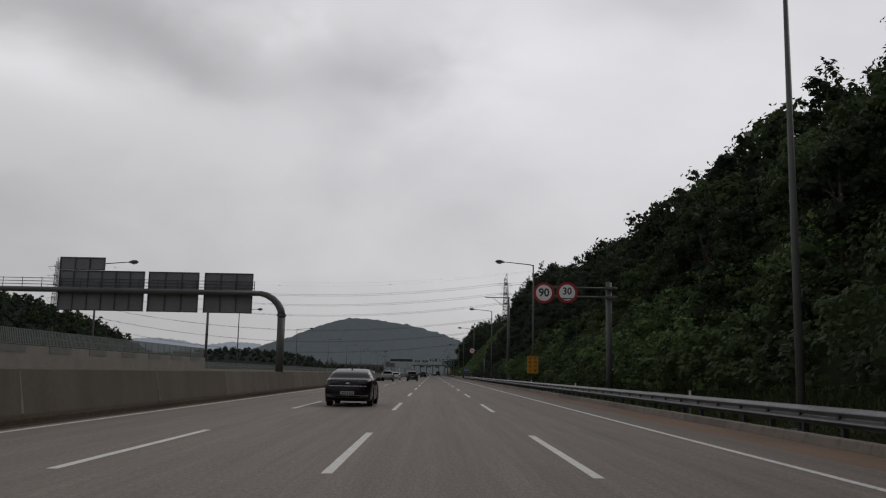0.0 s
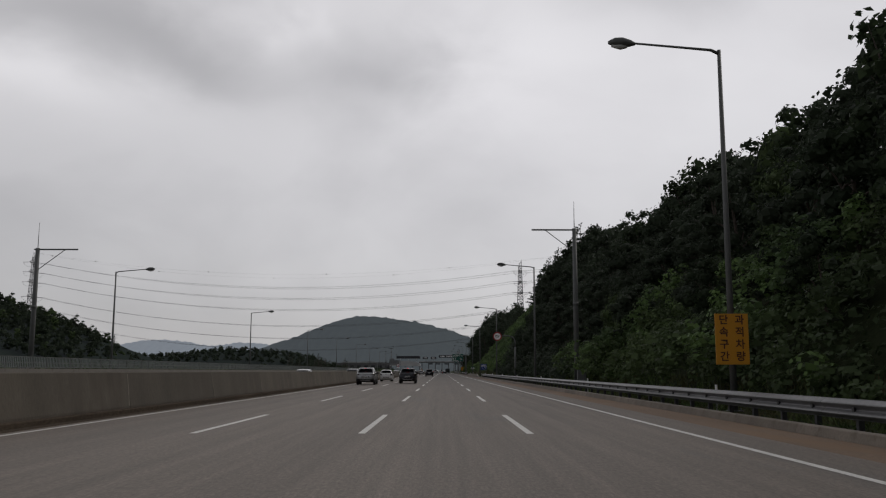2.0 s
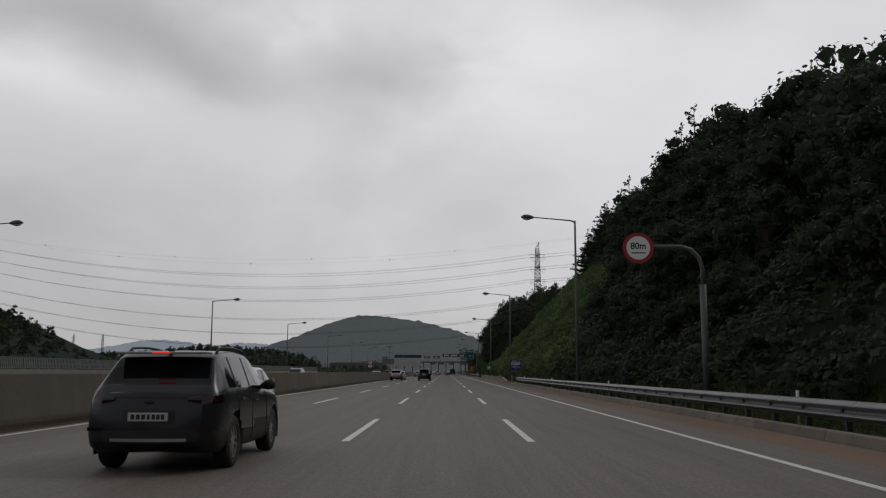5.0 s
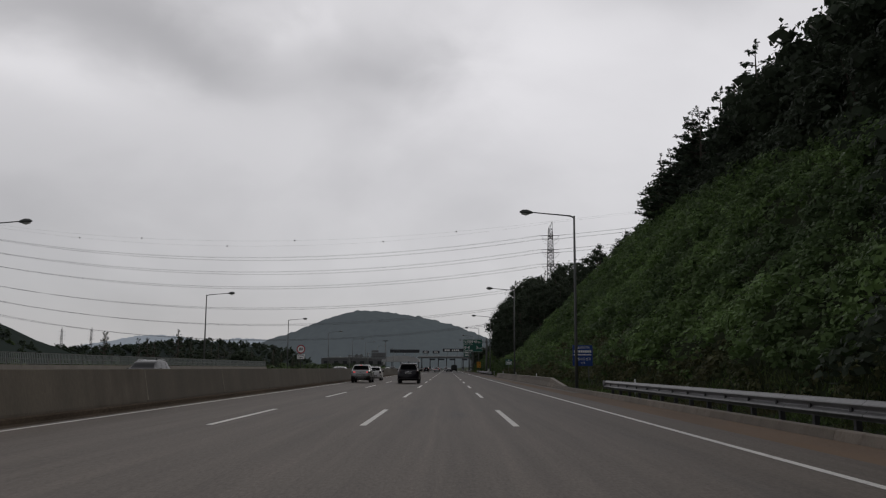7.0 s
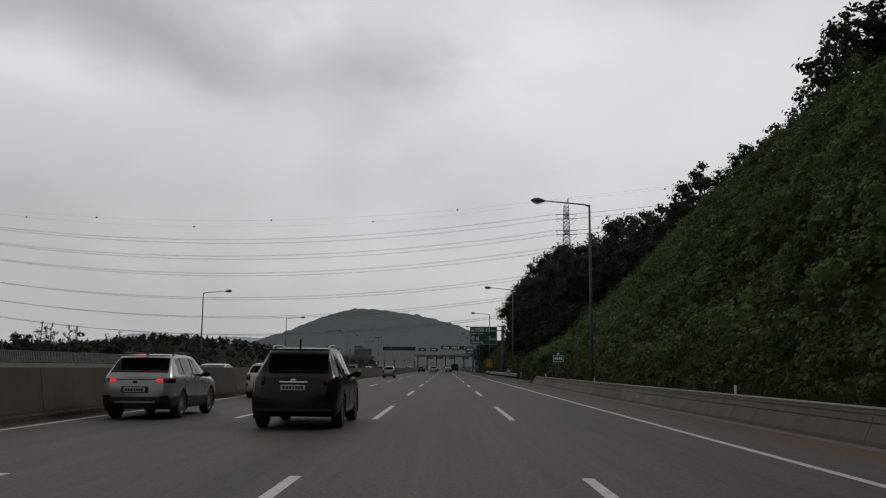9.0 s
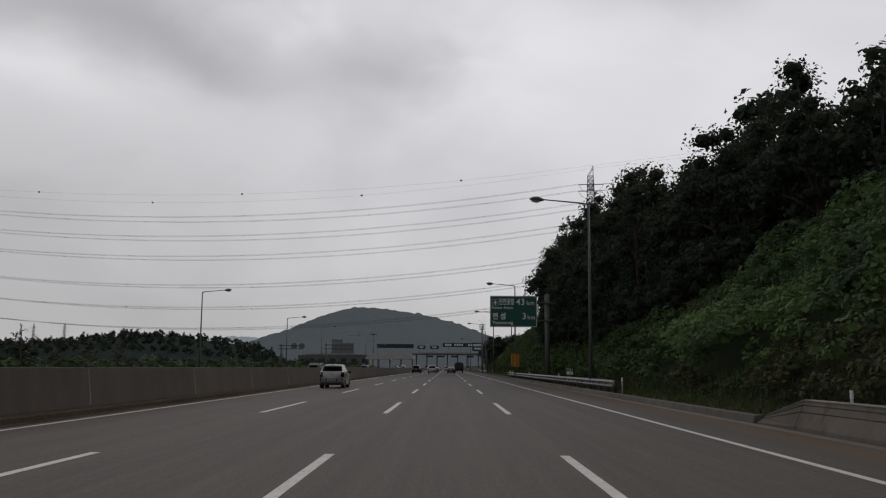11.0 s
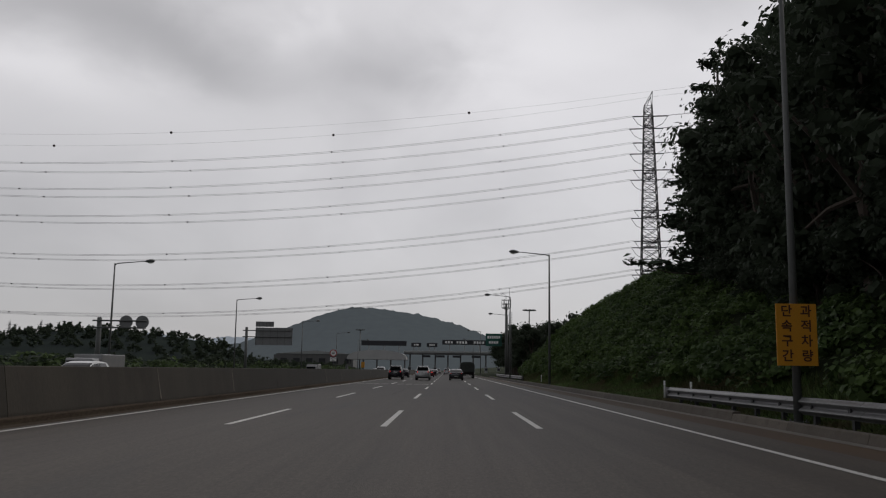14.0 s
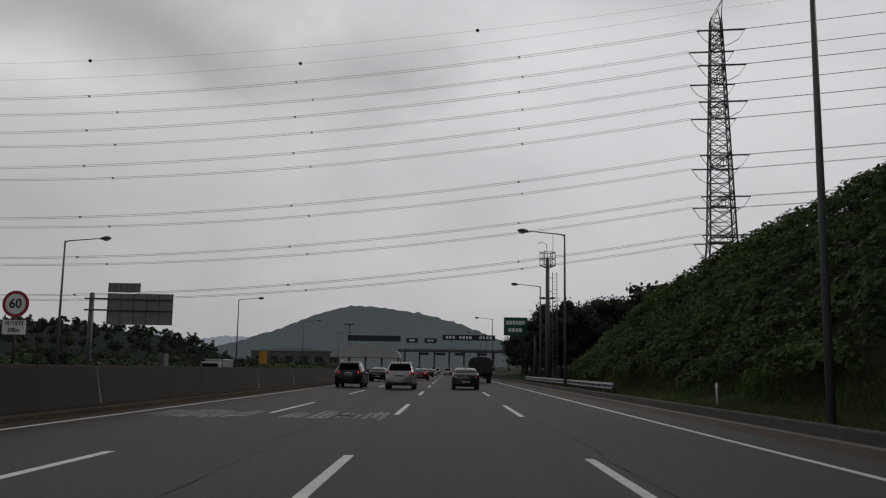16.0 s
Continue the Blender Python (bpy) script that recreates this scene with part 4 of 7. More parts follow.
    for y in np.arange(300, 720, 6.0):
        for k in range(2):
            x = -36.5 - 6 * k + rng.uniform(-1.8, 1.8)
            kind = PINE_Y if (y < 420 and rng.random() < 0.55) else SHRUB_WOOD
            s = (rng.uniform(0.58, 0.78) if kind is SHRUB_WOOD else rng.uniform(0.75, 1.1)) * float(np.interp(y, (360, 410, 480, 520), (1.0, 0.55, 0.55, 0.75)))
            plant(kind[rng.integers(len(kind))], x, y + rng.uniform(-3, 3), at_land(x, y) - 0.2, s, rng.uniform(0, 6.28), "low tree in the belt beside the other carriageway", "trees beyond the other carriageway")


forest()
grow()


# ---- creeper, undergrowth, grass ----
def lump(x, y, scale, seed):
    return np.array([noise.noise((a * scale, b * scale, seed)) for a, b in zip(x, y)])


def cover(name, n, xr, yr, keep, mat, leaf, label, height, seed, lumps=0.9, tuft=12, spread=0.42):
    """Leaves over the slope as a quilt with swells and hollows, gathered in domed tufts."""
    r = np.random.default_rng(seed)
    m = n // tuft
    x, y = r.uniform(*xr, m), r.uniform(*yr, m)
    ok = keep(x, y, r.random(m))
    x, y = x[ok], y[ok]
    m = len(x)

    def swell(px, py):
        a = lump(px, py, 0.30, seed) * 0.9 + 0.35
        b = 1 - np.abs(lump(px, py, 0.62, seed + 3.3)) * 2.2
        return np.clip(a + 0.42 * b, -0.2, 2.2) * lumps

    z = land(x, y)
    dx = (land(x + 0.3, y) - land(x - 0.3, y)) / 0.6
    dy = (land(x, y + 0.3) - land(x, y - 0.3)) / 0.6
    nor = np.stack([-dx, -dy, np.ones_like(x)], -1)
    nor /= np.linalg.norm(nor, axis=1, keepdims=True)
    base = np.stack([x, y, z], -1) + nor * (swell(x, y) + height * r.random(m) * 0.8)[:, None]
    size = spread * r.uniform(0.55, 1.35, m)
    # leaves on the dome of each tuft, drooping outwards
    u = r.normal(size=(m, tuft, 3))
    u /= np.linalg.norm(u, axis=-1, keepdims=True)
    side = (u * nor[:, None]).sum(-1, keepdims=True)
    u = np.where(side < -0.15, u - 2 * side * nor[:, None], u)
    pos = base[:, None] + u * (size[:, None, None] * r.uniform(0.75, 1.1, (m, tuft, 1))) * np.array([1.0, 1.0, 0.72])
    face = u * 0.8 + nor[:, None] * 0.5 + r.normal(size=u.shape) * 0.30 + np.array([0, 0, 0.25])
    k = m * tuft
    me = leaf_mesh(name, pos.reshape(-1, 3), face.reshape(-1, 3), leaf * r.uniform(0.6, 1.35, k), mat, 0.85, seed, clump_sprays(base, size, 0.8, r, 0.7)[::6])
    return tagged(new(name, me), label, "plants", kind="stuff")


def slope_zone(x, y, u):
    crest = FOOT + np.interp(y, BANK_Y, BANK_H) / np.interp(y, BANK_Y, BANK_S)
    edge = 207 + np.maximum(0, 2.7 * (x - 13.2)) + np.maximum(0, 7 * (x - 22)) + 3 * np.sin(x * 0.9)
    return (y > edge) & (x < crest + 3) & (x > 11.0 + 0.5 * np.sin(y * 0.4))


def dry_zone(x, y, u):
    """The lower slope between the wall and the creeper, where the vines are thin and brown."""
    return (x < 11.6 + 2.6 * smoothstep(236, 262, y) * (1 - smoothstep(318, 345, y)) + 0.8 * np.sin(y * 0.31)) & (y > 212)


cover("creeper", 285000, (11, 33), (206, 352), lambda x, y, u: slope_zone(x, y, u) & (~dry_zone(x, y, u) | (u < 0.22)) & ((x < 20) | (u < 0.7)), M["kudzu"], 0.185, "bright green creeper quilting the cut slope", 0.55, 5, 1.5)
cover("dry_vines", 40000, (10.7, 15), (212, 346), dry_zone, M["dry_vine"], 0.16, "thin brown-green vines and dry grass on the lower slope", 0.25, 16, 0.45, 10, 0.28)
cover("creeper", 150000, (10.6, 25), (348, 549), lambda x, y, u: (x > 10.9 + 0.4 * np.sin(y * 0.5) + 3.4 * smoothstep(512, 548, y)) & (x < FOOT + 3 + np.interp(y, BANK_Y, BANK_H) / np.interp(y, BANK_Y, BANK_S)), M["weeds"], 0.23, "green creeper and weeds over the low bank", 0.50, 6, 1.05)
cover("undergrowth", 75000, (10.6, 19), (-20, 125), lambda x, y, u: u < 1.1 - (x - 10.6) / 10, M["leaf_mid"], 0.20, "shrubs and weeds at the foot of the wood", 0.8, 7, 1.5)
# Shaded copy of the undergrowth above, in the darker leaf colour.
cover("undergrowth", 30000, (10.6, 17), (118, 213), lambda x, y, u: u < 1.0 - (x - 10.6) / 9, M["leaf_wood"], 0.24, "dark shrubs at the foot of the shaded wood", 0.8, 17, 1.2)
cover("undergrowth", 40000, (10.6, 18), (-20, 132), lambda x, y, u: lump(x, y, 0.12, 21.0) > 0.10, M["kudzu"], 0.20, "lighter creeper patches climbing into the wood", 1.0, 8, 2.2)
cover("undergrowth", 36000, (12.5, 31), (200, 308), lambda x, y, u: y < 212 + np.maximum(0, 2.7 * (x - 13.2)) + np.maximum(0, 7 * (x - 22)), M["leaf_wood"], 0.34, "dark shrubs under the trees above the creeper", 1.6, 15, 1.4, 10, 0.7)
cover("undergrowth", 30000, (-48, -33), (300, 720), lambda x, y, u: u < 2, M["leaf_wood"], 0.30, "dark scrub under the belt of trees", 1.1, 13, 0.8, 10, 0.8)
# Added leaf curtain that keeps the gaps between the trunks dark.
cover("undergrowth", 30000, (14.5, 32), (358, 466), lambda x, y, u: x > np.interp(y, (358, 385, 425, 446, 468), (18.5, 15.5, 15.6, 18.5, 23)), M["leaf_wood"], 0.42, "dark leaf curtain added within the roadside wood", 3.2, 14, 1.2, 10, 0.8)
cover("undergrowth", 16000, (-40, -31), (20, 720), lambda x, y, u: u < 2, M["leaf_mid"], 0.5, "scrub along the far side of the road", 0.9, 9, 1.3, 10, 0.7)


def grass():
    r = np.random.default_rng(31)
    n = 90000
    x, y = r.uniform(8.25, 11.6, n), r.uniform(-20, 560, n)
    ok = r.random(n) < 0.35 + 0.65 * smoothstep(8.4, 9.6, x)
    turf = 70000                                # closer turf on the wide verge
    x, y = np.concatenate([x[ok], r.uniform(8.22, 11.8, turf)]), np.concatenate([y[ok], r.uniform(408, 520, turf)])
    z = land(x, y)
    h = r.uniform(0.09, 0.30, len(x)) * (0.6 + 0.8 * smoothstep(8.6, 10.8, x))
    a = r.uniform(0, 6.28, len(x))
    w = 0.02 + 0.02 * r.random(len(x))
    lean = r.normal(size=(len(x), 2)) * 0.12
    v = np.empty((len(x), 3, 3))
    v[:, 0] = np.stack([x - np.cos(a) * w, y - np.sin(a) * w, z], -1)
    v[:, 1] = np.stack([x + np.cos(a) * w, y + np.sin(a) * w, z], -1)
    v[:, 2] = np.stack([x + lean[:, 0], y + lean[:, 1], z + h], -1)
    me = bpy.data.meshes.new("grass")
    k = len(x)
    me.vertices.add(3 * k)
    me.vertices.foreach_set("co", v.reshape(-1))
    me.loops.add(3 * k)
    me.loops.foreach_set("vertex_index", np.arange(3 * k, dtype=np.int32))
    me.polygons.add(k)
    me.polygons.foreach_set("loop_start", np.arange(0, 3 * k, 3, dtype=np.int32))
    me.update(calc_edges=True)
    me.materials.append(M["grass"])
    tagged(new("grass", me), "rough verge grass behind the kerb", "grass", kind="stuff")


grass()


# ---- signs and posts ----
M["green"] = material("green sign face", (0.006, 0.085, 0.062), 0.45, fine=0.05, fine_scale=3, coarse=0.06)
M["white_sign"] = material("white sign face", (0.88, 0.88, 0.87), 0.5, coarse=0.05)
M["red_sign"] = material("red sign border", (0.36, 0.022, 0.028), 0.45, coarse=0.05)
M["black_sign"] = material("black sign figures", (0.012, 0.012, 0.014), 0.5)
M["yellow"] = material("yellow sign face", (0.55, 0.25, 0.015), 0.5, fine=0.06, coarse=0.08)
M["blue"] = material("blue sign face", (0.012, 0.045, 0.22), 0.45, coarse=0.06)
M["sign_back"] = material("bare aluminium sign back", (0.20, 0.205, 0.21), 0.5, metal=0.3, fine=0.08, fine_scale=6, coarse=0.12, coarse_scale=0.8)
M["white_paint"] = material("white painted steel", (0.55, 0.56, 0.55), 0.5, coarse=0.12, coarse_scale=1.0)


def text(name, words, size, x, z, mat, parent, y=-0.012, align="CENTER", squeeze=1.0, bold=0.0, label=""):
    """Flat letters facing -y, centred at x, z of their parent."""
    cu = bpy.data.curves.new(name, "FONT")
    cu.body, cu.size, cu.align_x, cu.align_y = words, size, align, "CENTER"
    cu.extrude, cu.offset, cu.resolution_u = 0.002, bold, 3
    tmp = bpy.data.objects.new(name, cu)
    scene.collection.objects.link(tmp)
    bpy.context.view_layer.update()
    me = bpy.data.meshes.new_from_object(tmp.evaluated_get(bpy.context.evaluated_depsgraph_get()))
    bpy.data.objects.remove(tmp)
    me.transform(Matrix.Translation((x, y, z)) @ Matrix.Rotation(radians(90), 4, "X") @ Matrix.Diagonal((squeeze, 1, 1, 1)))
    me.materials.clear()
    me.materials.append(mat)
    return part(name, me, None, parent, label)


def disc(bm, x, z, r, y0, y1, n=32):
    tube(bm, (x, y0, z), (x, y1, z), r, n=n)


def round_sign(parent, x, z, r, face_lines, y=0.0):
    """A round prohibition sign: plate, red ring, white face and its figures, facing -y."""
    bm = bmesh.new()
    disc(bm, x, z, r, y + 0.012, y - 0.004)
    plate = part("sign_plate", bm, M["red_sign"], parent, "round red-rimmed sign plate")
    bm = bmesh.new()
    disc(bm, x, z, r * 0.76, y - 0.002, y - 0.008)
    part("sign_face", bm, M["white_sign"], plate)
    for words, size, dz in face_lines:
        text("numeral", words, size, x, z + dz, M["black_sign"], plate, y=y - 0.011, squeeze=0.94, bold=size * 0.020)
    return plate


def straight_post(bm, x, y, h, r):
    bent(bm, [(x, y, 0), (x, y, h * 0.5), (x, y, h)], [r * 1.08, r * 1.03, r], 14)
    tube(bm, (x, y, h), (x, y, h + 0.06), r * 1.0, r * 0.5, 14)


def cantilever_sign():
    root = thing("speed_sign", "pair of round speed limit signs on a steel cantilever post", "road sign", pose(9.5, 47.7, 0.15))
    bm = bmesh.new()
    straight_post(bm, 0, 0, 6.35, 0.17)
    post = part("post", bm, M["galv_dull"], root, smooth=True)
    for z in (5.52, 6.02):
        bm = bmesh.new()
        tube(bm, (0.45, -0.2, z), (-4.0, -0.2, z), 0.06, n=10)
        part("arm", bm, M["galv_dull"], root, smooth=True)
        bm = bmesh.new()
        box(bm, -0.24, 0.24, -0.28, 0.0, z - 0.07, z + 0.07, 0.01)
        part("clamp", bm, M["galv_dull"], root)
    round_sign(root, -3.63, 5.70, 0.58, (("90", 0.62, 0.0),), y=-0.28)
    plate = round_sign(root, -2.35, 5.74, 0.58, (("30", 0.54, 0.06),), y=-0.28)
    bm = bmesh.new()
    box(bm, -2.66, -2.04, -0.294, -0.288, 5.37, 5.435)
    part("underline", bm, M["black_sign"], plate)
    return root


cantilever_sign()


def curved_sign():
    root = thing("speed_sign", "round red-rimmed distance sign on a bent steel post", "road sign", pose(9.6, 165.5, 0.15))
    bm = bmesh.new()
    bent(bm, [(0, 0, 0), (0, 0, 4.3)], [0.12, 0.12], 12)
    part("post", bm, M["galv_dull"], root, smooth=True)
    bm = bmesh.new()
    bent(bm, [(0, 0, 4.2), (0, 0, 4.9), (-0.12, 0, 5.3), (-0.4, 0, 5.58), (-0.8, 0, 5.68), (-2.6, 0, 5.68)], [0.075] * 6, 10)
    part("arm", bm, M["galv_dull"], root, smooth=True)
    plate = round_sign(root, -2.3, 5.62, 0.56, (("80m", 0.34, 0.06),), y=-0.1)
    bm = bmesh.new()
    box(bm, -2.55, -2.05, -0.114, -0.108, 5.42, 5.46)
    part("underline", bm, M["black_sign"], plate)


curved_sign()


def weight_sign(x, y):
    """Yellow board on a lamp post: overweight vehicle check zone, in two columns."""
    root = thing("warning_board", "yellow warning board with brown lettering on a lamp post", "road sign", pose(x - 0.02, y - 0.16, 0.15), group="yellow boards")
    bm = bmesh.new()
    box(bm, -0.5, 0.5, -0.015, 0.015, 1.38, 2.9, 0.004)
    board = part("board", bm, M["yellow"], root)
    for cx, words in ((-0.24, "단속구간"), (0.24, "과적차량")):
        for k, ch in enumerate(words):
            text("letter", ch, 0.31, cx, 2.70 - 0.365 * k, M["brown"], board, y=-0.02, bold=0.006)
    bm = bmesh.new()
    for z in (1.7, 2.6):
        box(bm, -0.14, 0.14, 0.015, 0.06, z - 0.03, z + 0.03)
    part("bracket", bm, M["galv_dull"], root)


M["brown"] = material("brown lettering", (0.05, 0.012, 0.008), 0.5)
weight_sign(8.88, 79.0)
weight_sign(8.5, 412.8)


def green_sign():
    root = thing("direction_sign", "green direction sign with white lettering on a thick steel post", "road sign", pose(9.15, 384.0, 0.15))
    bm = bmesh.new()
    straight_post(bm, 0, 0, 7.75, 0.21)
    part("post", bm, M["galv_dull"], root, smooth=True)
    for z in (5.4, 7.0):
        bm = bmesh.new()
        tube(bm, (0.5, -0.26, z), (-5.0, -0.26, z), 0.07, n=10)
        part("arm", bm, M["galv_dull"], root, smooth=True)
        bm = bmesh.new()
        box(bm, -0.30, 0.28, -0.36, 0.0, z - 0.09, z + 0.09, 0.015)
        part("clamp", bm, M["galv_dull"], root)
    x0, x1, z0, z1 = -5.13, -0.93, 4.8, 7.58
    w, h = x1 - x0, z1 - z0
    bm = bmesh.new()
    box(bm, x0, x1, -0.42, -0.37, z0, z1, 0.01)
    board = part("board", bm, M["green"], root, "green sign board with a thin white border")
    bm = bmesh.new()
    for a, b, c, d in ((0.05, w - 0.05, 0.05, 0.08), (0.05, w - 0.05, h - 0.08, h - 0.05), (0.05, 0.08, 0.05, h - 0.05), (w - 0.08, w - 0.05, 0.05, h - 0.05)):
        box(bm, x0 + a, x0 + b, -0.425, -0.418, z0 + c, z0 + d)
    part("border", bm, M["white_sign"], board)
    y = -0.424
    W = M["white_sign"]
    text("lettering", "인천공항", 0.62, x0 + 0.80, z0 + 2.22, W, board, y, "LEFT", 0.60, 0.012)
    text("lettering", "43", 0.80, x0 + 2.32, z0 + 2.22, W, board, y, "LEFT", 1.0, 0.004)
    text("lettering", "km", 0.56, x0 + 3.25, z0 + 2.14, W, board, y, "LEFT", 1.0, 0.0)
    text("lettering", "Incheon  Airport", 0.34, x0 + 0.18, z0 + 1.72, W, board, y, "LEFT", 0.80, 0.003)
    text("lettering", "연 성", 0.66, x0 + 0.20, z0 + 0.92, W, board, y, "LEFT", 0.88, 0.014)
    text("lettering", "3", 0.80, x0 + 2.84, z0 + 0.95, W, board, y, "LEFT", 1.0, 0.004)
    text("lettering", "km", 0.56, x0 + 3.32, z0 + 0.86, W, board, y, "LEFT", 1.0, 0.0)
    text("lettering", "Yeonseong", 0.42, x0 + 0.20, z0 + 0.38, W, board, y, "LEFT", 0.98, 0.005)
    # the aeroplane in its box
    bm = bmesh.new()
    ax, az = x0 + 0.46, z0 + 2.2
    for a, b, c, d in ((-0.28, 0.28, -0.28, -0.26), (-0.28, 0.28, 0.26, 0.28), (-0.28, -0.26, -0.28, 0.28), (0.26, 0.28, -0.28, 0.28)):
        box(bm, ax + a, ax + b, -0.427, -0.419, az + c, az + d)
    outline = [(0, 0.2), (0.035, 0.14), (0.035, 0.05), (0.2, -0.05), (0.2, -0.09), (0.035, -0.04), (0.03, -0.13), (0.09, -0.18), (0.09, -0.21), (0, -0.185)]
    outline += [(-a, b) for a, b in reversed(outline[1:-1])]
    bm.faces.new([bm.verts.new((ax + a, -0.427, az + b)) for a, b in outline])
    part("aeroplane_symbol", bm, W, board)


green_sign()


def bars(parent, x0, x1, z, h, mat, y, pieces):
    """Plain bars in place of writing that cannot be read or shown."""
    bm = bmesh.new()
    step = (x1 - x0) / pieces
    for k in range(pieces):
        box(bm, x0 + k * step + step * 0.1, x0 + (k + 1) * step - step * 0.1, y - 0.004, y, z - h / 2, z + h / 2)
    return part("lettering", bm, mat, parent)


def blue_sign():
    root = thing("information_sign", "blue information board fixed to a lamp post", "road sign", pose(8.95, 249.8, 0.15))
    bm = bmesh.new()
    box(bm, -0.08, 1.26, -0.02, 0.02, 1.40, 2.78, 0.006)
    board = part("board", bm, M["blue"], root)
    W, y = M["white_sign"], -0.023
    text("lettering", "도로관리기관", 0.19, 0.59, 2.60, W, board, y, "CENTER", 0.95)
    bars(board, 0.0, 1.18, 2.36, 0.15, W, y, 8)
    bars(board, 0.0, 1.18, 2.14, 0.08, W, y, 14)
    text("lettering", "교통사고신고", 0.21, 0.59, 1.84, W, board, y, "CENTER", 0.95)
    text("lettering", "112", 0.18, 0.59, 1.60, W, board, y, "CENTER", 1.1)
    bm = bmesh.new()
    for x in (0.2, 1.0):
        tube(bm, (x, 0.05, -0.1), (x, 0.05, 2.7), 0.03, n=8)
    part("post", bm, M["galv_dull"], root, smooth=True)


blue_sign()


def median_sign(y, figures, lines):
    root = thing("speed_sign", "small round speed sign with a white plate on the median barrier", "road sign", pose(-9.81, y, 1.27), group="signs on the median")
    bm = bmesh.new()
    tube(bm, (0, 0.04, 0), (0, 0.04, 1.62), 0.03, n=8)
    part("post", bm, M["galv_dull"], root, smooth=True)
    round_sign(root, 0, 1.34, 0.30, ((figures, 0.30, 0.0),), y=-0.02)
    bm = bmesh.new()
    box(bm, -0.26, 0.26, -0.02, 0.0, 0.66, 0.98)
    plate = part("plate", bm, M["white_sign"], root)
    text("lettering", lines[0], 0.13, 0, 0.90, M["black_sign"], plate, -0.023, "CENTER", 0.9, 0.002)
    text("lettering", lines[1], 0.13, 0, 0.75, M["black_sign"], plate, -0.023, "CENTER", 0.95, 0.003)


median_sign(252.0, "80", ("여기부터", "500m"))
median_sign(465.6, "60", ("여기부터", "300m"))


def km_post():
    root = thing("distance_marker", "small dark distance marker plate on a short post", "road sign", pose(8.86, 367.8, 0.36))
    bm = bmesh.new()
    tube(bm, (0, 0.03, -0.2), (0, 0.03, 0.9), 0.03, n=8)
    part("post", bm, M["galv_dull"], root)
    bm = bmesh.new()
    box(bm, -0.21, 0.21, -0.02, 0.0, 0.54, 0.96, 0.004)
    plate = part("plate", bm, M["white_sign"], root)
    bm = bmesh.new()
    box(bm, -0.19, 0.19, -0.022, -0.019, 0.755, 0.945)
    part("upper_field", bm, M["green"], plate, "dark green upper field")
    text("numeral", "11", 0.2, 0, 0.85, M["white_sign"], plate, -0.025, bold=0.006)
    text("numeral", ".2", 0.2, 0.03, 0.645, M["sign_black"] if "sign_black" in M else M["brown"], plate, -0.023, bold=0.008)


km_post()


def small_board():
    root = thing("information_sign", "small dark board with a white frame on a thin post", "road sign", pose(9.6, 321.0, 0.12))
    bm = bmesh.new()
    tube(bm, (0, 0.03, -0.2), (0, 0.03, 2.6), 0.035, n=8)
    part("post", bm, M["galv_dull"], root, smooth=True)
    bm = bmesh.new()
    box(bm, -0.5, 0.5, -0.02, 0.0, 1.75, 2.62, 0.006)
    board = part("board", bm, M["green"], root)
    bm = bmesh.new()
    for a, b, c, d in ((-0.44, 0.44, 1.80, 1.84), (-0.44, 0.44, 2.28, 2.32), (-0.44, -0.40, 1.80, 2.32), (0.40, 0.44, 1.80, 2.32)):
        box(bm, a, b, -0.026, -0.019, c, d)
    part("frame", bm, M["white_sign"], board)
    bars(board, -0.34, 0.34, 2.06, 0.22, M["white_sign"], -0.022, 4)
    bars(board, -0.12, 0.12, 2.46, 0.14, M["white_sign"], -0.022, 1)


small_board()


def delineators():
    root = None
    for y in (31.0, 56.0, 81.0, 106.0, 131.0, 156.0, 181.0, 206.0, 231.0, 249.5, 275.0, 300.0, 325.0, 350.0, 375.0, 400.0, 424.0, 428.0, 476.0):
        if root is None:
            root = thing("delineator", "short white delineator post behind the kerb", "post", pose(9.0, y, 0.1 if y < 415 else 0.2), group="delineator posts")
            bm = bmesh.new()
            bent(bm, [(0, 0, -0.1), (0, 0, 0.78)], 0.035, 8)
            part("post", bm, M["white_paint"], root, smooth=True)
            bm = bmesh.new()
            bent(bm, [(0, 0, 0.62), (0, 0, 0.80)], 0.042, 10)
            part("reflector", bm, M["white_sign"], root)
        else:
            copy_thing(root, pose(9.0, y, 0.1 if y < 415 else 0.2))


delineators()


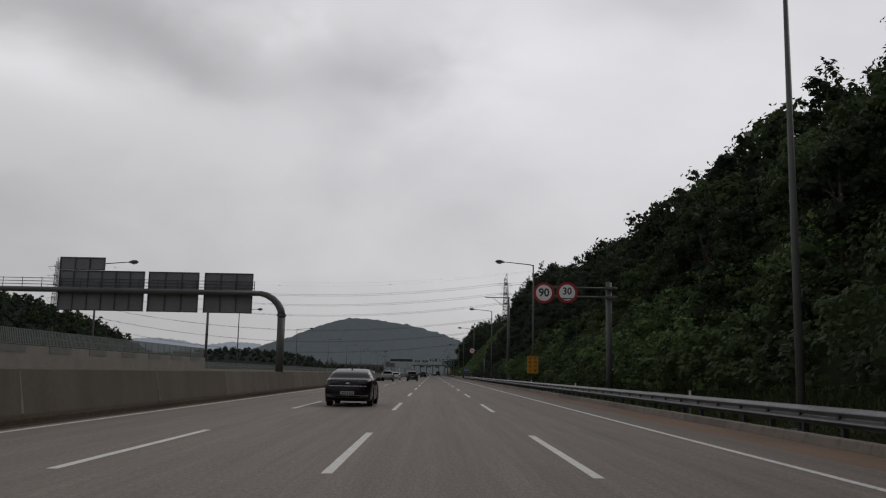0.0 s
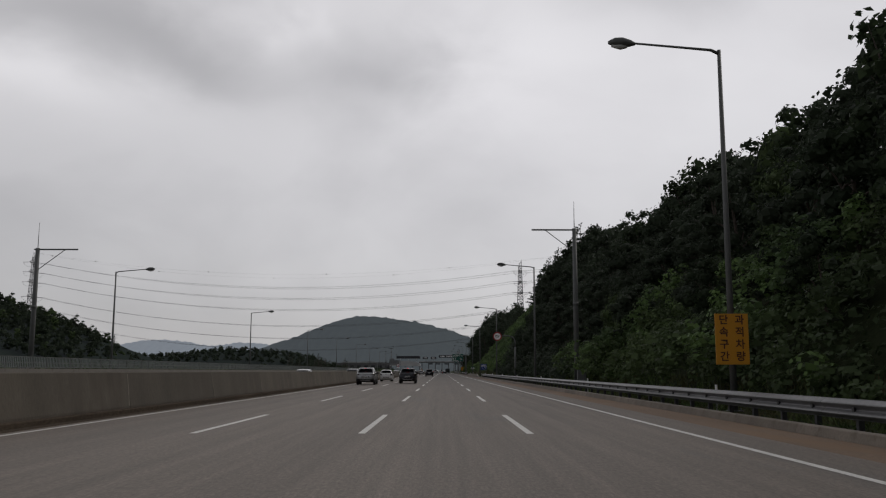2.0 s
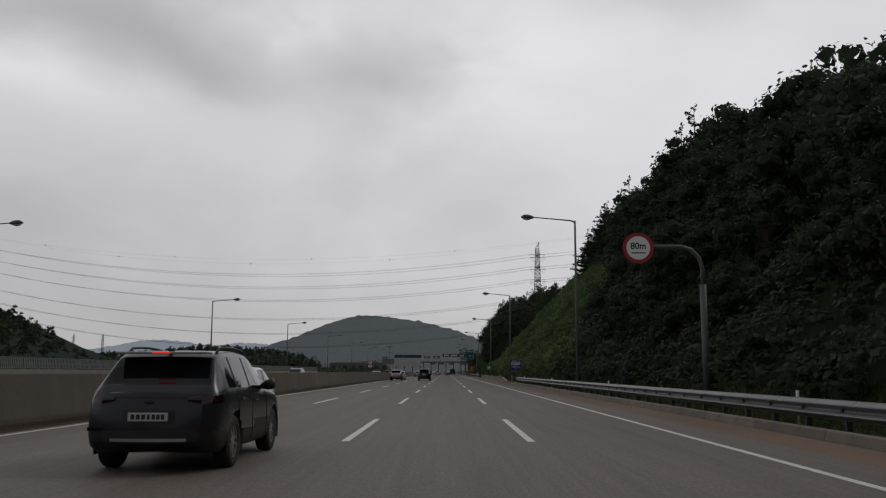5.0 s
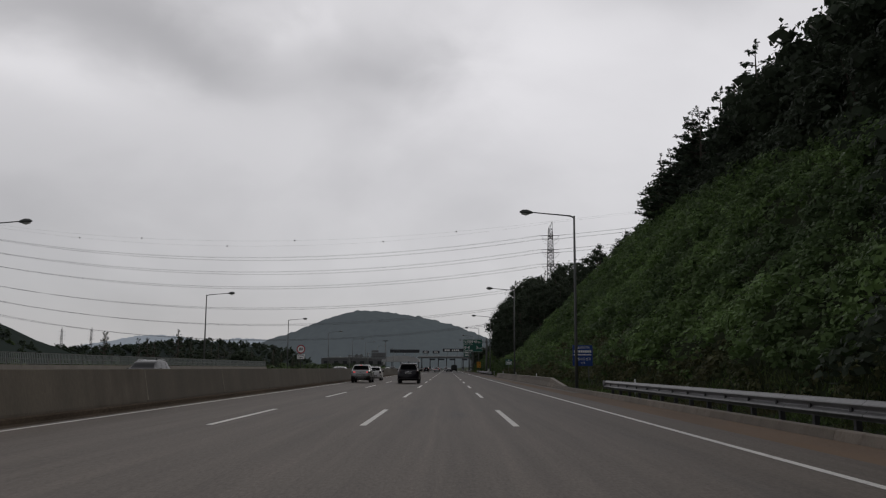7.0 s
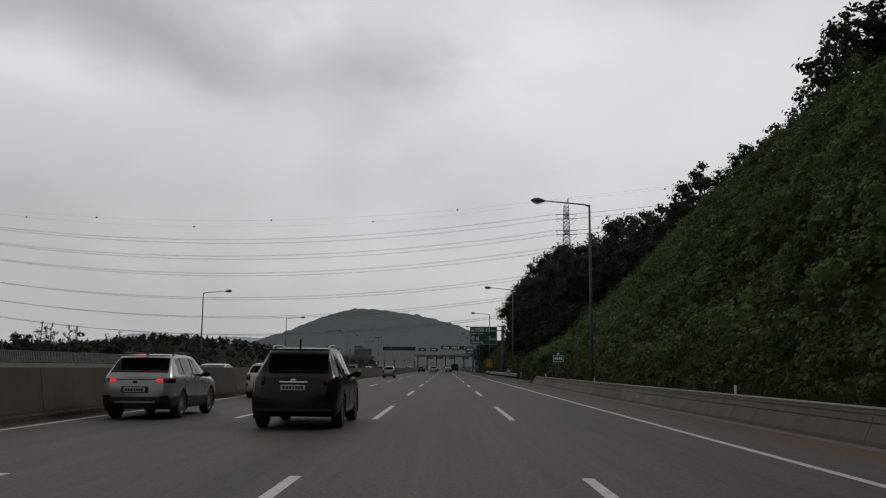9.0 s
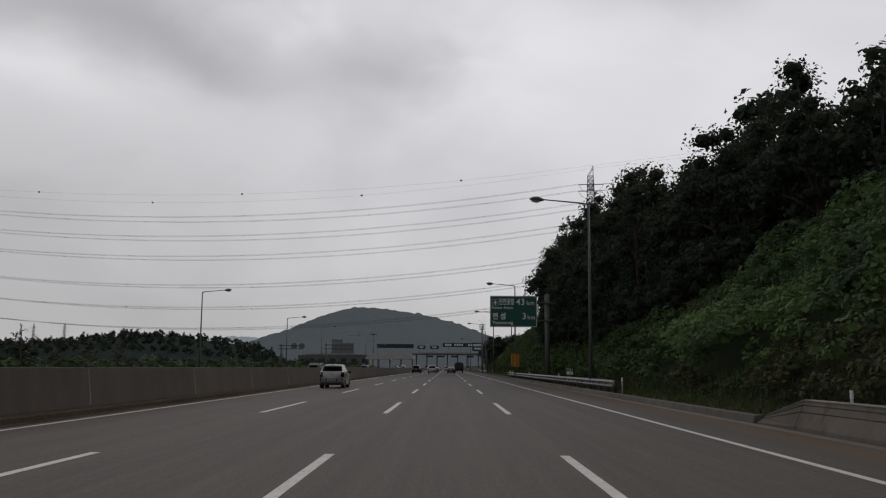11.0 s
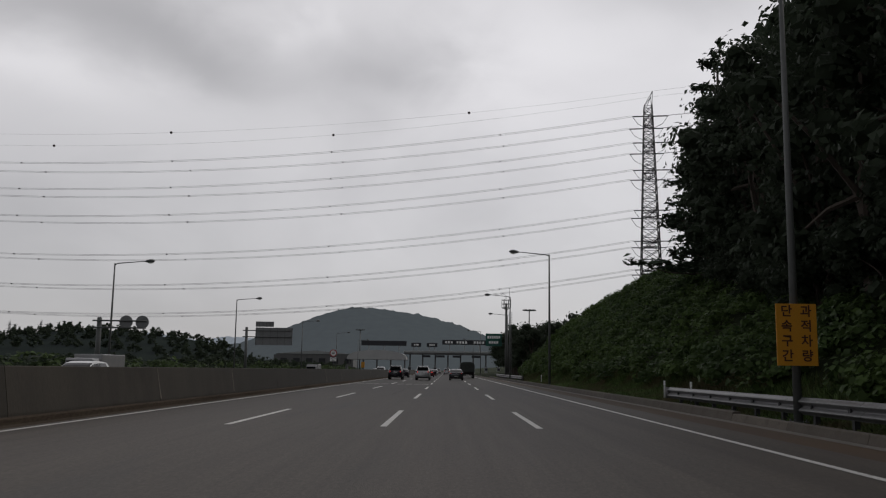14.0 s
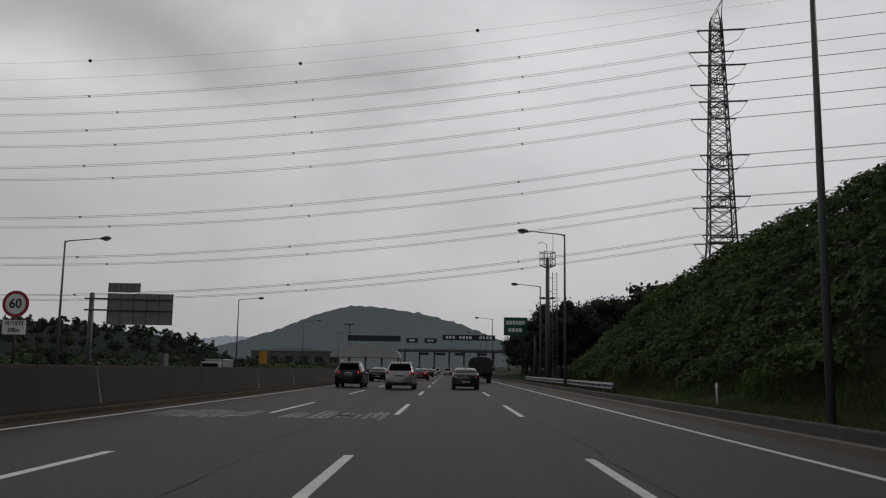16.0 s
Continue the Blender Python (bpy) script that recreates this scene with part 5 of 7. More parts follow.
def camera_mast(x, y, side, label, h):
    """Tall steel mast with a crossarm towards the road, a strut below it and a lightning rod."""
    root = thing("mast", label, "mast", pose(x, y, 0.1), group="masts beside the road")
    bm = bmesh.new()
    bent(bm, [(0, 0, 0), (0, 0, 6), (0, 0, h)], [0.2, 0.18, 0.15], 12)
    tube(bm, (0, 0, 5.9), (0, 0, 6.15), 0.2, n=12)
    part("pole", bm, M["galv_dull"], root, smooth=True)
    bm = bmesh.new()
    tube(bm, (-side * 0.25, 0, h - 0.1), (side * 3.1, 0, h - 0.1), 0.06, n=8)
    part("crossarm", bm, M["galv_dull"], root, smooth=True)
    bm = bmesh.new()
    tube(bm, (0, 0, h - 1.75), (side * 2.1, 0, h - 0.13), 0.03, n=6)
    part("strut", bm, M["galv_dull"], root)
    bm = bmesh.new()
    tube(bm, (0, 0, h), (0, 0, h + 2.0), 0.035, 0.012, n=6)
    part("rod", bm, M["galv_dull"], root)
    bm = bmesh.new()
    box(bm, -side * 0.25 - 0.3, -side * 0.25 + 0.3, -0.75, -0.25, 0.1, 1.5, 0.02)
    cab = part("cabinet", bm, M["galv_dull"], root, "grey steel control cabinet")
    bm = bmesh.new()
    box(bm, -side * 0.25 - 0.25, -side * 0.25 + 0.25, -0.765, -0.75, 0.2, 1.4)
    part("cabinet_door", bm, M["sign_back"], cab)


camera_mast(9.75, 115.0, -1, "tall grey steel mast with a crossarm over the guardrail", 11.5)
camera_mast(-31.0, 119.0, 1, "tall grey steel mast beyond the other carriageway", 10.55)


def gantry():
    root = thing("sign_gantry", "grey steel sign gantry over the other carriageway", "gantry", pose(-9.85, 55.2, 0.0))
    bm = bmesh.new()
    bent(bm, [(0, 0, 1.2), (0, 0, 4.8)], [0.25, 0.25], 16)
    part("post", bm, M["galv_dull"], root, smooth=True)
    bm = bmesh.new()
    tube(bm, (0, 0, 4.74), (0, 0, 4.80), 0.31, n=16)
    tube(bm, (0, 0, 4.82), (0, 0, 4.88), 0.31, n=16)
    part("flange", bm, M["galv_dull"], root)
    bm = bmesh.new()
    bent(bm, [(0, 0, 4.84), (-0.06, 0, 5.15), (-0.26, 0, 5.52), (-0.58, 0, 5.85), (-1.0, 0, 6.08), (-1.4, 0, 6.18)], [0.24, 0.235, 0.225, 0.21, 0.19, 0.175], 16)
    part("bend", bm, M["galv_dull"], root, smooth=True)
    bm = bmesh.new()
    tube(bm, (-1.35, 0, 6.18), (-19.5, 0, 6.18), 0.17, n=12)
    part("beam", bm, M["galv_dull"], root, smooth=True)
    bm = bmesh.new()
    tube(bm, (-19.4, 0, 0), (-19.4, 0, 6.2), 0.2, n=12)
    part("post", bm, M["galv_dull"], root, smooth=True)
    bm = bmesh.new()
    for z in (6.55, 6.75, 6.95):
        tube(bm, (-1.9, 0.45, z), (-19.3, 0.45, z), 0.022, n=6)
    for k in range(15):
        tube(bm, (-1.9 - 1.24 * k, 0.45, 6.1), (-1.9 - 1.24 * k, 0.45, 7.0), 0.022, n=6)
    box(bm, -19.3, -1.9, 0.1, 0.5, 6.3, 6.34)
    part("railing", bm, M["galv_dull"], root)
    for x0, x1, z0, z1 in ((-5.15, -2.02, 4.92, 7.5), (-8.75, -5.5, 4.92, 7.5), (-14.5, -9.0, 4.92, 7.5), (-14.5, -11.6, 7.52, 8.35)):
        bm = bmesh.new()
        box(bm, x0, x1, 0.55, 0.6, z0, z1)
        board = part("sign_panel", bm, M["sign_back"], root, "grey back of a direction sign")
        n = max(2, int((x1 - x0) / 0.85))
        for k in range(n + 1):
            x = x0 + 0.04 + (x1 - x0 - 0.08) * k / n
            bm = bmesh.new()
            box(bm, x - 0.03, x + 0.03, 0.47, 0.55, z0 + 0.02, z1 - 0.02)
            part("stiffener", bm, M["galv_dull"], board)
        for z in (z0 + 0.03, z1 - 0.03):
            bm = bmesh.new()
            box(bm, x0, x1, 0.485, 0.55, z - 0.03, z + 0.03)
            part("edge_rail", bm, M["galv_dull"], board)


gantry()


def back_sign(y, x, boards, discs, post_h):
    """A cantilever sign of the other direction, seen from behind."""
    root = thing("direction_sign", "grey back of a cantilever road sign beyond the other carriageway", "road sign", pose(x, y, 0.0), group="signs of the other carriageway")
    bm = bmesh.new()
    straight_post(bm, 0, 0, post_h, 0.2)
    part("post", bm, M["galv_dull"], root, smooth=True)
    zs = (post_h - 0.45, post_h - 1.35) if boards else (post_h - 0.25, post_h - 0.85)
    reach = max([b[1] for b in boards] + [d[0] + d[2] for d in discs])
    for z in zs:
        bm = bmesh.new()
        tube(bm, (-0.5, -0.2, z), (reach - 0.2, -0.2, z), 0.07, n=8)
        part("arm", bm, M["galv_dull"], root, smooth=True)
    for x0, x1, z0, z1 in boards:
        bm = bmesh.new()
        box(bm, x0, x1, -0.1, -0.05, z0, z1, 0.005)
        board = part("board", bm, M["sign_back"], root)
        for k in range(6):
            xx = x0 + 0.06 + (x1 - x0 - 0.12) * k / 5
            bm = bmesh.new()
            box(bm, xx - 0.025, xx + 0.025, -0.15, -0.1, z0 + 0.02, z1 - 0.02)
            part("stiffener", bm, M["galv_dull"], board)
    for cx, cz, r in discs:
        bm = bmesh.new()
        disc(bm, cx, cz, r, -0.1, -0.07)
        part("sign_plate", bm, M["sign_back"], root)


back_sign(516.0, -28.9, ((1.3, 6.6, 4.5, 7.0), (1.3, 3.9, 7.1, 7.85)), (), 7.0)
back_sign(466.5, -30.3, (), ((2.35, 5.05, 0.58), (3.75, 5.05, 0.58)), 5.4)


# ---- walls ----
def low_wall():
    """Low concrete wall that rises out of the kerb: a battered face with two grooves, and a narrow pale coping."""
    root = structure(new("low_wall"), "low stained concrete wall with a pale coping behind the shoulder", "wall")

    def run(y0, y1, z0, z1, name, outline, mat):
        """An outline of (x, share of the height) drawn along y while the height goes from z0 to z1."""
        bm = bmesh.new()
        a = [bm.verts.new((x, y0, 0.0 + q * z0)) for x, q in outline]
        b = [bm.verts.new((x, y1, 0.0 + q * z1)) for x, q in outline]
        n = len(outline)
        for k in range(n):
            bm.faces.new((a[k], b[k], b[(k + 1) % n], a[(k + 1) % n]))
        bm.faces.new(a)
        bm.faces.new(b[::-1])
        bmesh.ops.recalc_face_normals(bm, faces=bm.faces)
        part(name, bm, mat, root)

    face = [(7.96, -0.05), (7.97, 0.12), (8.12, 0.56), (8.15, 0.57), (8.15, 0.60), (8.13, 0.61), (8.17, 0.78), (8.20, 0.79), (8.20, 0.82), (8.18, 0.83), (8.21, 0.955), (8.45, 0.955), (8.45, -0.05)]
    cope = [(8.19, 0.957), (8.19, 0.985), (8.22, 1.0), (8.44, 1.0), (8.46, 0.957)]
    for y0, y1, z0, z1 in [(249.4, 257.2, 0.20, 0.68)] + [(257.22 + 7.6 * k, 257.2 + 7.6 * (k + 1), 0.68, 0.68) for k in range(9)] + [(325.62, 328.0, 0.68, 0.22)]:
        run(y0, y1, z0, z1, "panel", face, M["kerb"])
        run(y0, y1, z0, z1, "coping", cope, M["coping"])


M["coping"] = material("pale concrete coping", (0.26, 0.235, 0.205), 0.9, fine=0.15, fine_scale=20, coarse=0.2, coarse_scale=1.0, bump=0.2, random_tint=0.1)
low_wall()


def far_parapet():
    """Concrete parapet with dark panels and a mesh fence on top, beyond the other carriageway."""
    root = structure(new("far_parapet"), "pale concrete parapet with dark panels and a mesh fence", "wall")
    bm = bmesh.new()
    box(bm, -28.6, -28.2, -40, 108, -0.1, 2.75)
    part("wall", bm, M["concrete_light"], root)
    bm = bmesh.new()
    box(bm, -28.6, -28.2, 108.02, 330, -0.1, 1.45)
    part("wall", bm, M["concrete_light"], root)
    panel = bmesh.new()
    box(panel, -28.2, -28.17, -1.9, 1.9, 2.25, 2.72)
    me = bpy.data.meshes.new("dark_panel")
    panel.to_mesh(me)
    panel.free()
    me.materials.append(M["galv_dull"])
    for k in range(19):
        ob = new("dark_panel", me)
        ob.location = (0, -31.6 + 7.5 * k, 0)
        ob.parent = root
    for y0, y1, z0, z1 in ((-40, 108, 2.75, 3.85), (108, 330, 1.45, 2.25)):
        bm = bmesh.new()
        for k in range(int((y1 - y0) / 2) + 1):
            box(bm, -28.43, -28.37, y0 + 2 * k - 0.03, y0 + 2 * k + 0.03, z0, z1)
        for z in (z0 + 0.08, (z0 + z1) / 2, z1):
            box(bm, -28.42, -28.38, y0, y1, z - 0.025, z + 0.025)
        part("fence_frame", bm, M["galv_dull"], root)
        bm = bmesh.new()
        for k in range(int((y1 - y0) / 0.25)):
            y = y0 + 0.25 * k
            box(bm, -28.41, -28.39, y, y + 0.14, z0 + 0.1, z1 - 0.02)
        part("fence_mesh", bm, M["mesh_fence"], root)


M["mesh_fence"] = material("grey-green fence mesh", (0.11, 0.13, 0.125), 0.7, coarse=0.1)
far_parapet()


# ---- power line ----
LEVELS = (64.2, 57.5, 50.6, 40.6, 33.0, 26.0)
PYLON_R, PYLON_L = Vector((50.0, 605.0, 0.0)), Vector((-283.0, 652.0, 11.0))
LINE_DIR = (PYLON_L - PYLON_R).xy.normalized()
ACROSS = Vector((-LINE_DIR.y, LINE_DIR.x))


def pylon(root_pose, label):
    """Lattice strain tower: four legs, bracing, crossarms set across the line, insulator strings. Local x runs along the line."""
    root = thing("pylon", label, "pylon", root_pose, group="lattice pylons")

    def half(z):
        return float(np.interp(z, (0, 26, 64, 69), (4.4, 2.35, 1.15, 0.95)))

    for sx in (-1, 1):
        for sy in (-1, 1):
            bm = bmesh.new()
            bent(bm, [(sx * half(z), sy * half(z), z) for z in (-4, 0, 13, 26, 45, 64, 68.5)], [0.21, 0.21, 0.2, 0.19, 0.16, 0.14, 0.12], 4)
            part("leg", bm, M["steel_dark"], root)
    bm = bmesh.new()
    z = 0.0
    while z < 67:
        step = max(1.7, half(z) * 1.25)
        z1 = min(z + step, 68.5)
        a, b = half(z), half(z1)
        for s in (-1, 1):
            for (p, q) in (((-a, s * a, z), (b, s * b, z1)), ((a, s * a, z), (-b, s * b, z1)), ((s * a, -a, z), (s * b, b, z1)), ((s * a, a, z), (s * b, -b, z1)), ((-b, s * b, z1), (b, s * b, z1)), ((s * b, -b, z1), (s * b, b, z1))):
                tube(bm, p, q, 0.08, n=3, caps=False)
        z = z1
    part("bracing", bm, M["steel_dark"], root)
    bm = bmesh.new()
    for s in (-1, 1):
        for x in (-0.95, 0.95):
            tube(bm, (x, s * 0.95, 68.4), (0.95, s * 2.4, 71.5), 0.07, n=4)
            tube(bm, (x, -s * 0.95, 66.5), (0.95, s * 2.4, 71.5), 0.05, n=4)
    part("peak", bm, M["steel_dark"], root)
    for lv in LEVELS:
        for s in (-1, 1):
            bm = bmesh.new()
            w = half(lv)
            for x in (-w, w):
                tube(bm, (x, s * w, lv - 0.2), (0, s * 5.7, lv), 0.10, n=4)
                tube(bm, (x, s * w, lv + 2.0), (0, s * 5.7, lv + 0.1), 0.085, n=4)
            for k in range(4):
                t = (k + 0.5) / 4.5
                y = s * (w + (5.7 - w) * t)
                tube(bm, (-w * (1 - t), y, lv - 0.2), (w * (1 - t), y, lv - 0.2), 0.06, n=3)
                tube(bm, (w * (1 - t), y, lv - 0.2), (w * (1 - t), y, lv + 2.0 * (1 - t)), 0.06, n=3)
            part("crossarm", bm, M["steel_dark"], root)
            for d in (-1, 1):
                for off in (-0.22, 0.22):
                    bm = bmesh.new()
                    bent(bm, [(d * (0.3 + 0.125 * k), s * 5.6 + off, lv - 0.1) for k in range(33)], [0.15 if k % 2 else 0.06 for k in range(33)], 5)
                    part("insulator", bm, M["insulator"], root)
            bm = bmesh.new()
            for off in (-0.2, 0.2):
                bent(bm, [(-4.3, s * 5.6 + off, lv - 0.1), (-3.0, s * 5.6 + off, lv - 2.0), (-1.2, s * 5.6 + off, lv - 3.0), (1.2, s * 5.6 + off, lv - 3.0), (3.0, s * 5.6 + off, lv - 2.0), (4.3, s * 5.6 + off, lv - 0.1)], 0.03, 4)
            part("jumper", bm, M["wire"], root)
    return root


M["insulator"] = material("dark insulator discs", (0.035, 0.032, 0.032), 0.35)
M["wire"] = material("weathered aluminium conductor", (0.05, 0.05, 0.053), 0.55, metal=0.4)
M["marker"] = material("dark marker ball", (0.03, 0.02, 0.02), 0.6)
turn = math.degrees(math.atan2(LINE_DIR.y, LINE_DIR.x)) + 180
pylon_r = pylon(pose(*PYLON_R, 0, 0, turn), "tall dark steel lattice pylon behind the green mound")
pylon_l = copy_thing(pylon_r, pose(*PYLON_L, 0, 0, turn))
tagged(pylon_l, label="tall steel lattice pylon on the wooded rise")
for x, y, z in ((-640, 1760, 0), (-720, 1820, 2)):
    tagged(copy_thing(pylon_r, pose(x, y, z, 0, 0, 40)), label="distant steel lattice pylon beyond the wooded hill")


def span(a, b, sag, s, levels_a, levels_b, balls=False):
    """Conductors of one side of the line, between two towers."""
    d = (b - a).xy
    u = d.normalized()
    across = Vector((-u.y, u.x))
    for k, (za, zb) in enumerate(zip(levels_a, levels_b)):
        reach = 5.6 if not balls else 2.4
        p = Vector((a.x, a.y, 0)) + Vector((*(across * (s * reach)), 0)) + Vector((*(u * (0 if balls else 4.3)), 0))
        q = Vector((b.x, b.y, 0)) + Vector((*(across * (s * reach)), 0)) - Vector((*(u * (0 if balls else 4.3)), 0))
        root = thing("power_line", "thin earth wire with marker balls between the pylons" if balls else "twin overhead conductor strung between the pylons", "power line", pose(p.x, p.y, za), group="power lines")
        n = 30
        line = [Vector((p.x + (q.x - p.x) * t, p.y + (q.y - p.y) * t, za + (zb - za) * t - 4 * (sag + 0.5 * k) * t * (1 - t))) - Vector((p.x, p.y, za)) for t in [i / n for i in range(n + 1)]]
        for off in ((0,) if balls else (-0.22, 0.22)):
            bm = bmesh.new()
            bent(bm, [v + Vector((across.x * off, across.y * off, off * 0.5)) for v in line], 0.02 if balls else 0.037, 3)
            part("wire", bm, M["wire"], root)
        if balls:
            for t in ((0.135, 0.377, 0.619, 0.861) if s > 0 else (0.246, 0.488, 0.73, 0.965)):
                i = t * n
                c = line[int(i)].lerp(line[min(n, int(i) + 1)], i - int(i))
                bm = bmesh.new()
                bmesh.ops.create_icosphere(bm, subdivisions=2, radius=0.36, matrix=Matrix.Translation(c))
                part("marker_ball", bm, M["marker"], root, smooth=True)
        else:
            bm = bmesh.new()
            for j in range(1, 8):
                c = line[int(j * n / 8)]
                box(bm, c.x - 0.12, c.x + 0.12, c.y - 0.3, c.y + 0.3, c.z - 0.14, c.z + 0.14)
            part("spacer", bm, M["wire"], root)


NEXT = Vector((50.0, 605.0, 0.0)) - Vector((*(LINE_DIR * 300), 0))
for s in (-1, 1):
    span(PYLON_R, PYLON_L, 13.8, s, LEVELS, [z + 11.0 for z in LEVELS])
    span(PYLON_R, PYLON_L, 12.2 if s > 0 else 14.2, s, (71.5,), (82.5,), balls=True)
    span(PYLON_R, NEXT, 5.5, s, LEVELS, [z + 45 for z in LEVELS])
    span(PYLON_R, NEXT, 4.5, s, (71.5,), (116.5,), balls=True)


# ---- toll plaza ----
M["canopy"] = material("pale canopy cladding", (0.30, 0.31, 0.31), 0.6, coarse=0.12, coarse_scale=0.2)
M["board_dark"] = material("dark display board", (0.012, 0.013, 0.018), 0.4)
M["plaza_grey"] = material("grey plaza columns", (0.12, 0.12, 0.12), 0.7, coarse=0.2, coarse_scale=0.3)


def toll_plaza():
    y = 763.0
    root = thing("toll_gate", "long grey toll gate canopy with dark display boards on its roof", "toll gate", pose(0, y, 0))
    bm = bmesh.new()
    box(bm, -18.5, 34, -1.0, 12, 8.5, 9.3, 0.1)
    canopy = part("canopy", bm, M["canopy"], root)
    bm = bmesh.new()
    box(bm, -18.5, 34, -0.6, 11.6, 7.9, 8.5)
    part("soffit", bm, M["plaza_grey"], canopy)
    for x in np.arange(-16, 34, 5.4):
        bm = bmesh.new()
        box(bm, x - 0.3, x + 0.3, 2.5, 3.1, 0, 8.5)
        part("column", bm, M["plaza_grey"], root)
        bm = bmesh.new()
        box(bm, x - 0.75, x + 0.75, -6, 9, 0, 0.25, 0.05)
        part("island", bm, M["concrete_light"], root)
        bm = bmesh.new()
        box(bm, x - 0.65, x + 0.65, 0, 2.3, 0.25, 2.7, 0.08)
        booth = part("booth", bm, M["canopy"], root)
        bm = bmesh.new()
        box(bm, x - 0.55, x + 0.55, -0.02, 0.05, 1.3, 2.3)
        part("booth_window", bm, M["board_dark"], booth)
    for x0, x1, z0, z1, words in ((-36.8, -17.5, 11.3, 13.4, 0), (-15.5, -11.3, 11.0, 12.7, 3), (-8.9, -4.4, 11.0, 12.7, 3), (-2.3, 16.8, 12.1, 14.1, 14)):
        bm = bmesh.new()
        box(bm, x0, x1, 0.6, 1.1, z0, z1, 0.05)
        board = part("display_board", bm, M["board_dark"], root, "dark electronic display board")
        n = max(2, int((x1 - x0) / 6))
        for k in range(n):
            x = x0 + (x1 - x0) * (k + 0.5) / n
            bm = bmesh.new()
            box(bm, x - 0.18, x + 0.18, 1.1, 1.5, 8.6, z1 - 0.2)
            part("support", bm, M["canopy"], board)
        if words:
            step = (x1 - x0 - 2) / words
            for k in range(words):
                if words > 5 and k in (3, 8, 9):
                    continue
                a = x0 + 1 + k * step
                bm = bmesh.new()
                box(bm, a + step * 0.15, a + step * 0.8, 0.585, 0.6, z0 + 0.55, z1 - 0.5)
                part("lettering", bm, M["white_sign"], board)
    for x in (-9.0, -3.0, 4.0, 12.0):
        bm = bmesh.new()
        box(bm, x - 1.8, x + 1.8, -1.25, -1.02, 6.6, 7.5)
        part("lane_sign", bm, M["board_dark"], root)
    return root


toll_plaza()


def arched_hall():
    root = thing("arched_canopy", "pale arched toll canopy over the other carriageway", "toll gate", pose(-29.2, 752, 0))
    bm = bmesh.new()
    n = 16
    rings = []
    for yy in (0.0, 16.0):
        ring = []
        for k in range(n + 1):
            a = math.pi * k / n
            ring.append((12.3 * -math.cos(a) * (1.0 if 0.05 < k / n < 0.95 else 1.0), yy, 5.3 + 3.9 * math.sin(a) ** 0.7))
        rings.append([bm.verts.new(v) for v in ring])
    for k in range(n):
        bm.faces.new((rings[0][k], rings[0][k + 1], rings[1][k + 1], rings[1][k]))
    for r in rings:
        bm.faces.new(r)
    bmesh.ops.recalc_face_normals(bm, faces=bm.faces)
    part("roof", bm, M["canopy_white"], root, smooth=True)
    for x in (-11.5, -5.7, 0, 5.7, 11.5):
        bm = bmesh.new()
        box(bm, x - 0.3, x + 0.3, 2, 2.6, 0, 5.4)
        part("column", bm, M["plaza_grey"], root)


M["canopy_white"] = material("white arched roofing", (0.42, 0.42, 0.42), 0.6, coarse=0.1, coarse_scale=0.2)
arched_hall()


def high_mast(x, y, h):
    root = thing("high_mast_lamp", "tall high-mast lamp near the toll plaza", "street lamp", pose(x, y, 0), group="high masts")
    bm = bmesh.new()
    bent(bm, [(0, 0, 0), (0, 0, h)], [0.35, 0.2], 10)
    part("pole", bm, M["galv_dull"], root, smooth=True)
    bm = bmesh.new()
    tube(bm, (0, 0, h - 0.6), (0, 0, h - 0.2), 1.3, n=12)
    ring = part("lamp_ring", bm, M["galv_dull"], root)
    for k in range(8):
        a = k * math.pi / 4
        bm = bmesh.new()
        c = Vector((2.0 * math.cos(a), 2.0 * math.sin(a), h - 0.5))
        tube(bm, c * 0.5 + Vector((0, 0, h - 0.5)) * 0.5, c + Vector((0, 0, 0.25)), 0.07, n=5)
        box(bm, c.x - 0.45, c.x + 0.45, c.y - 0.45, c.y + 0.45, c.z, c.z + 0.4, 0.05)
        part("floodlight", bm, M["galv_dull"], ring)


high_mast(30.0, 713.0, 24.0)
high_mast(-46.0, 850.0, 22.0)


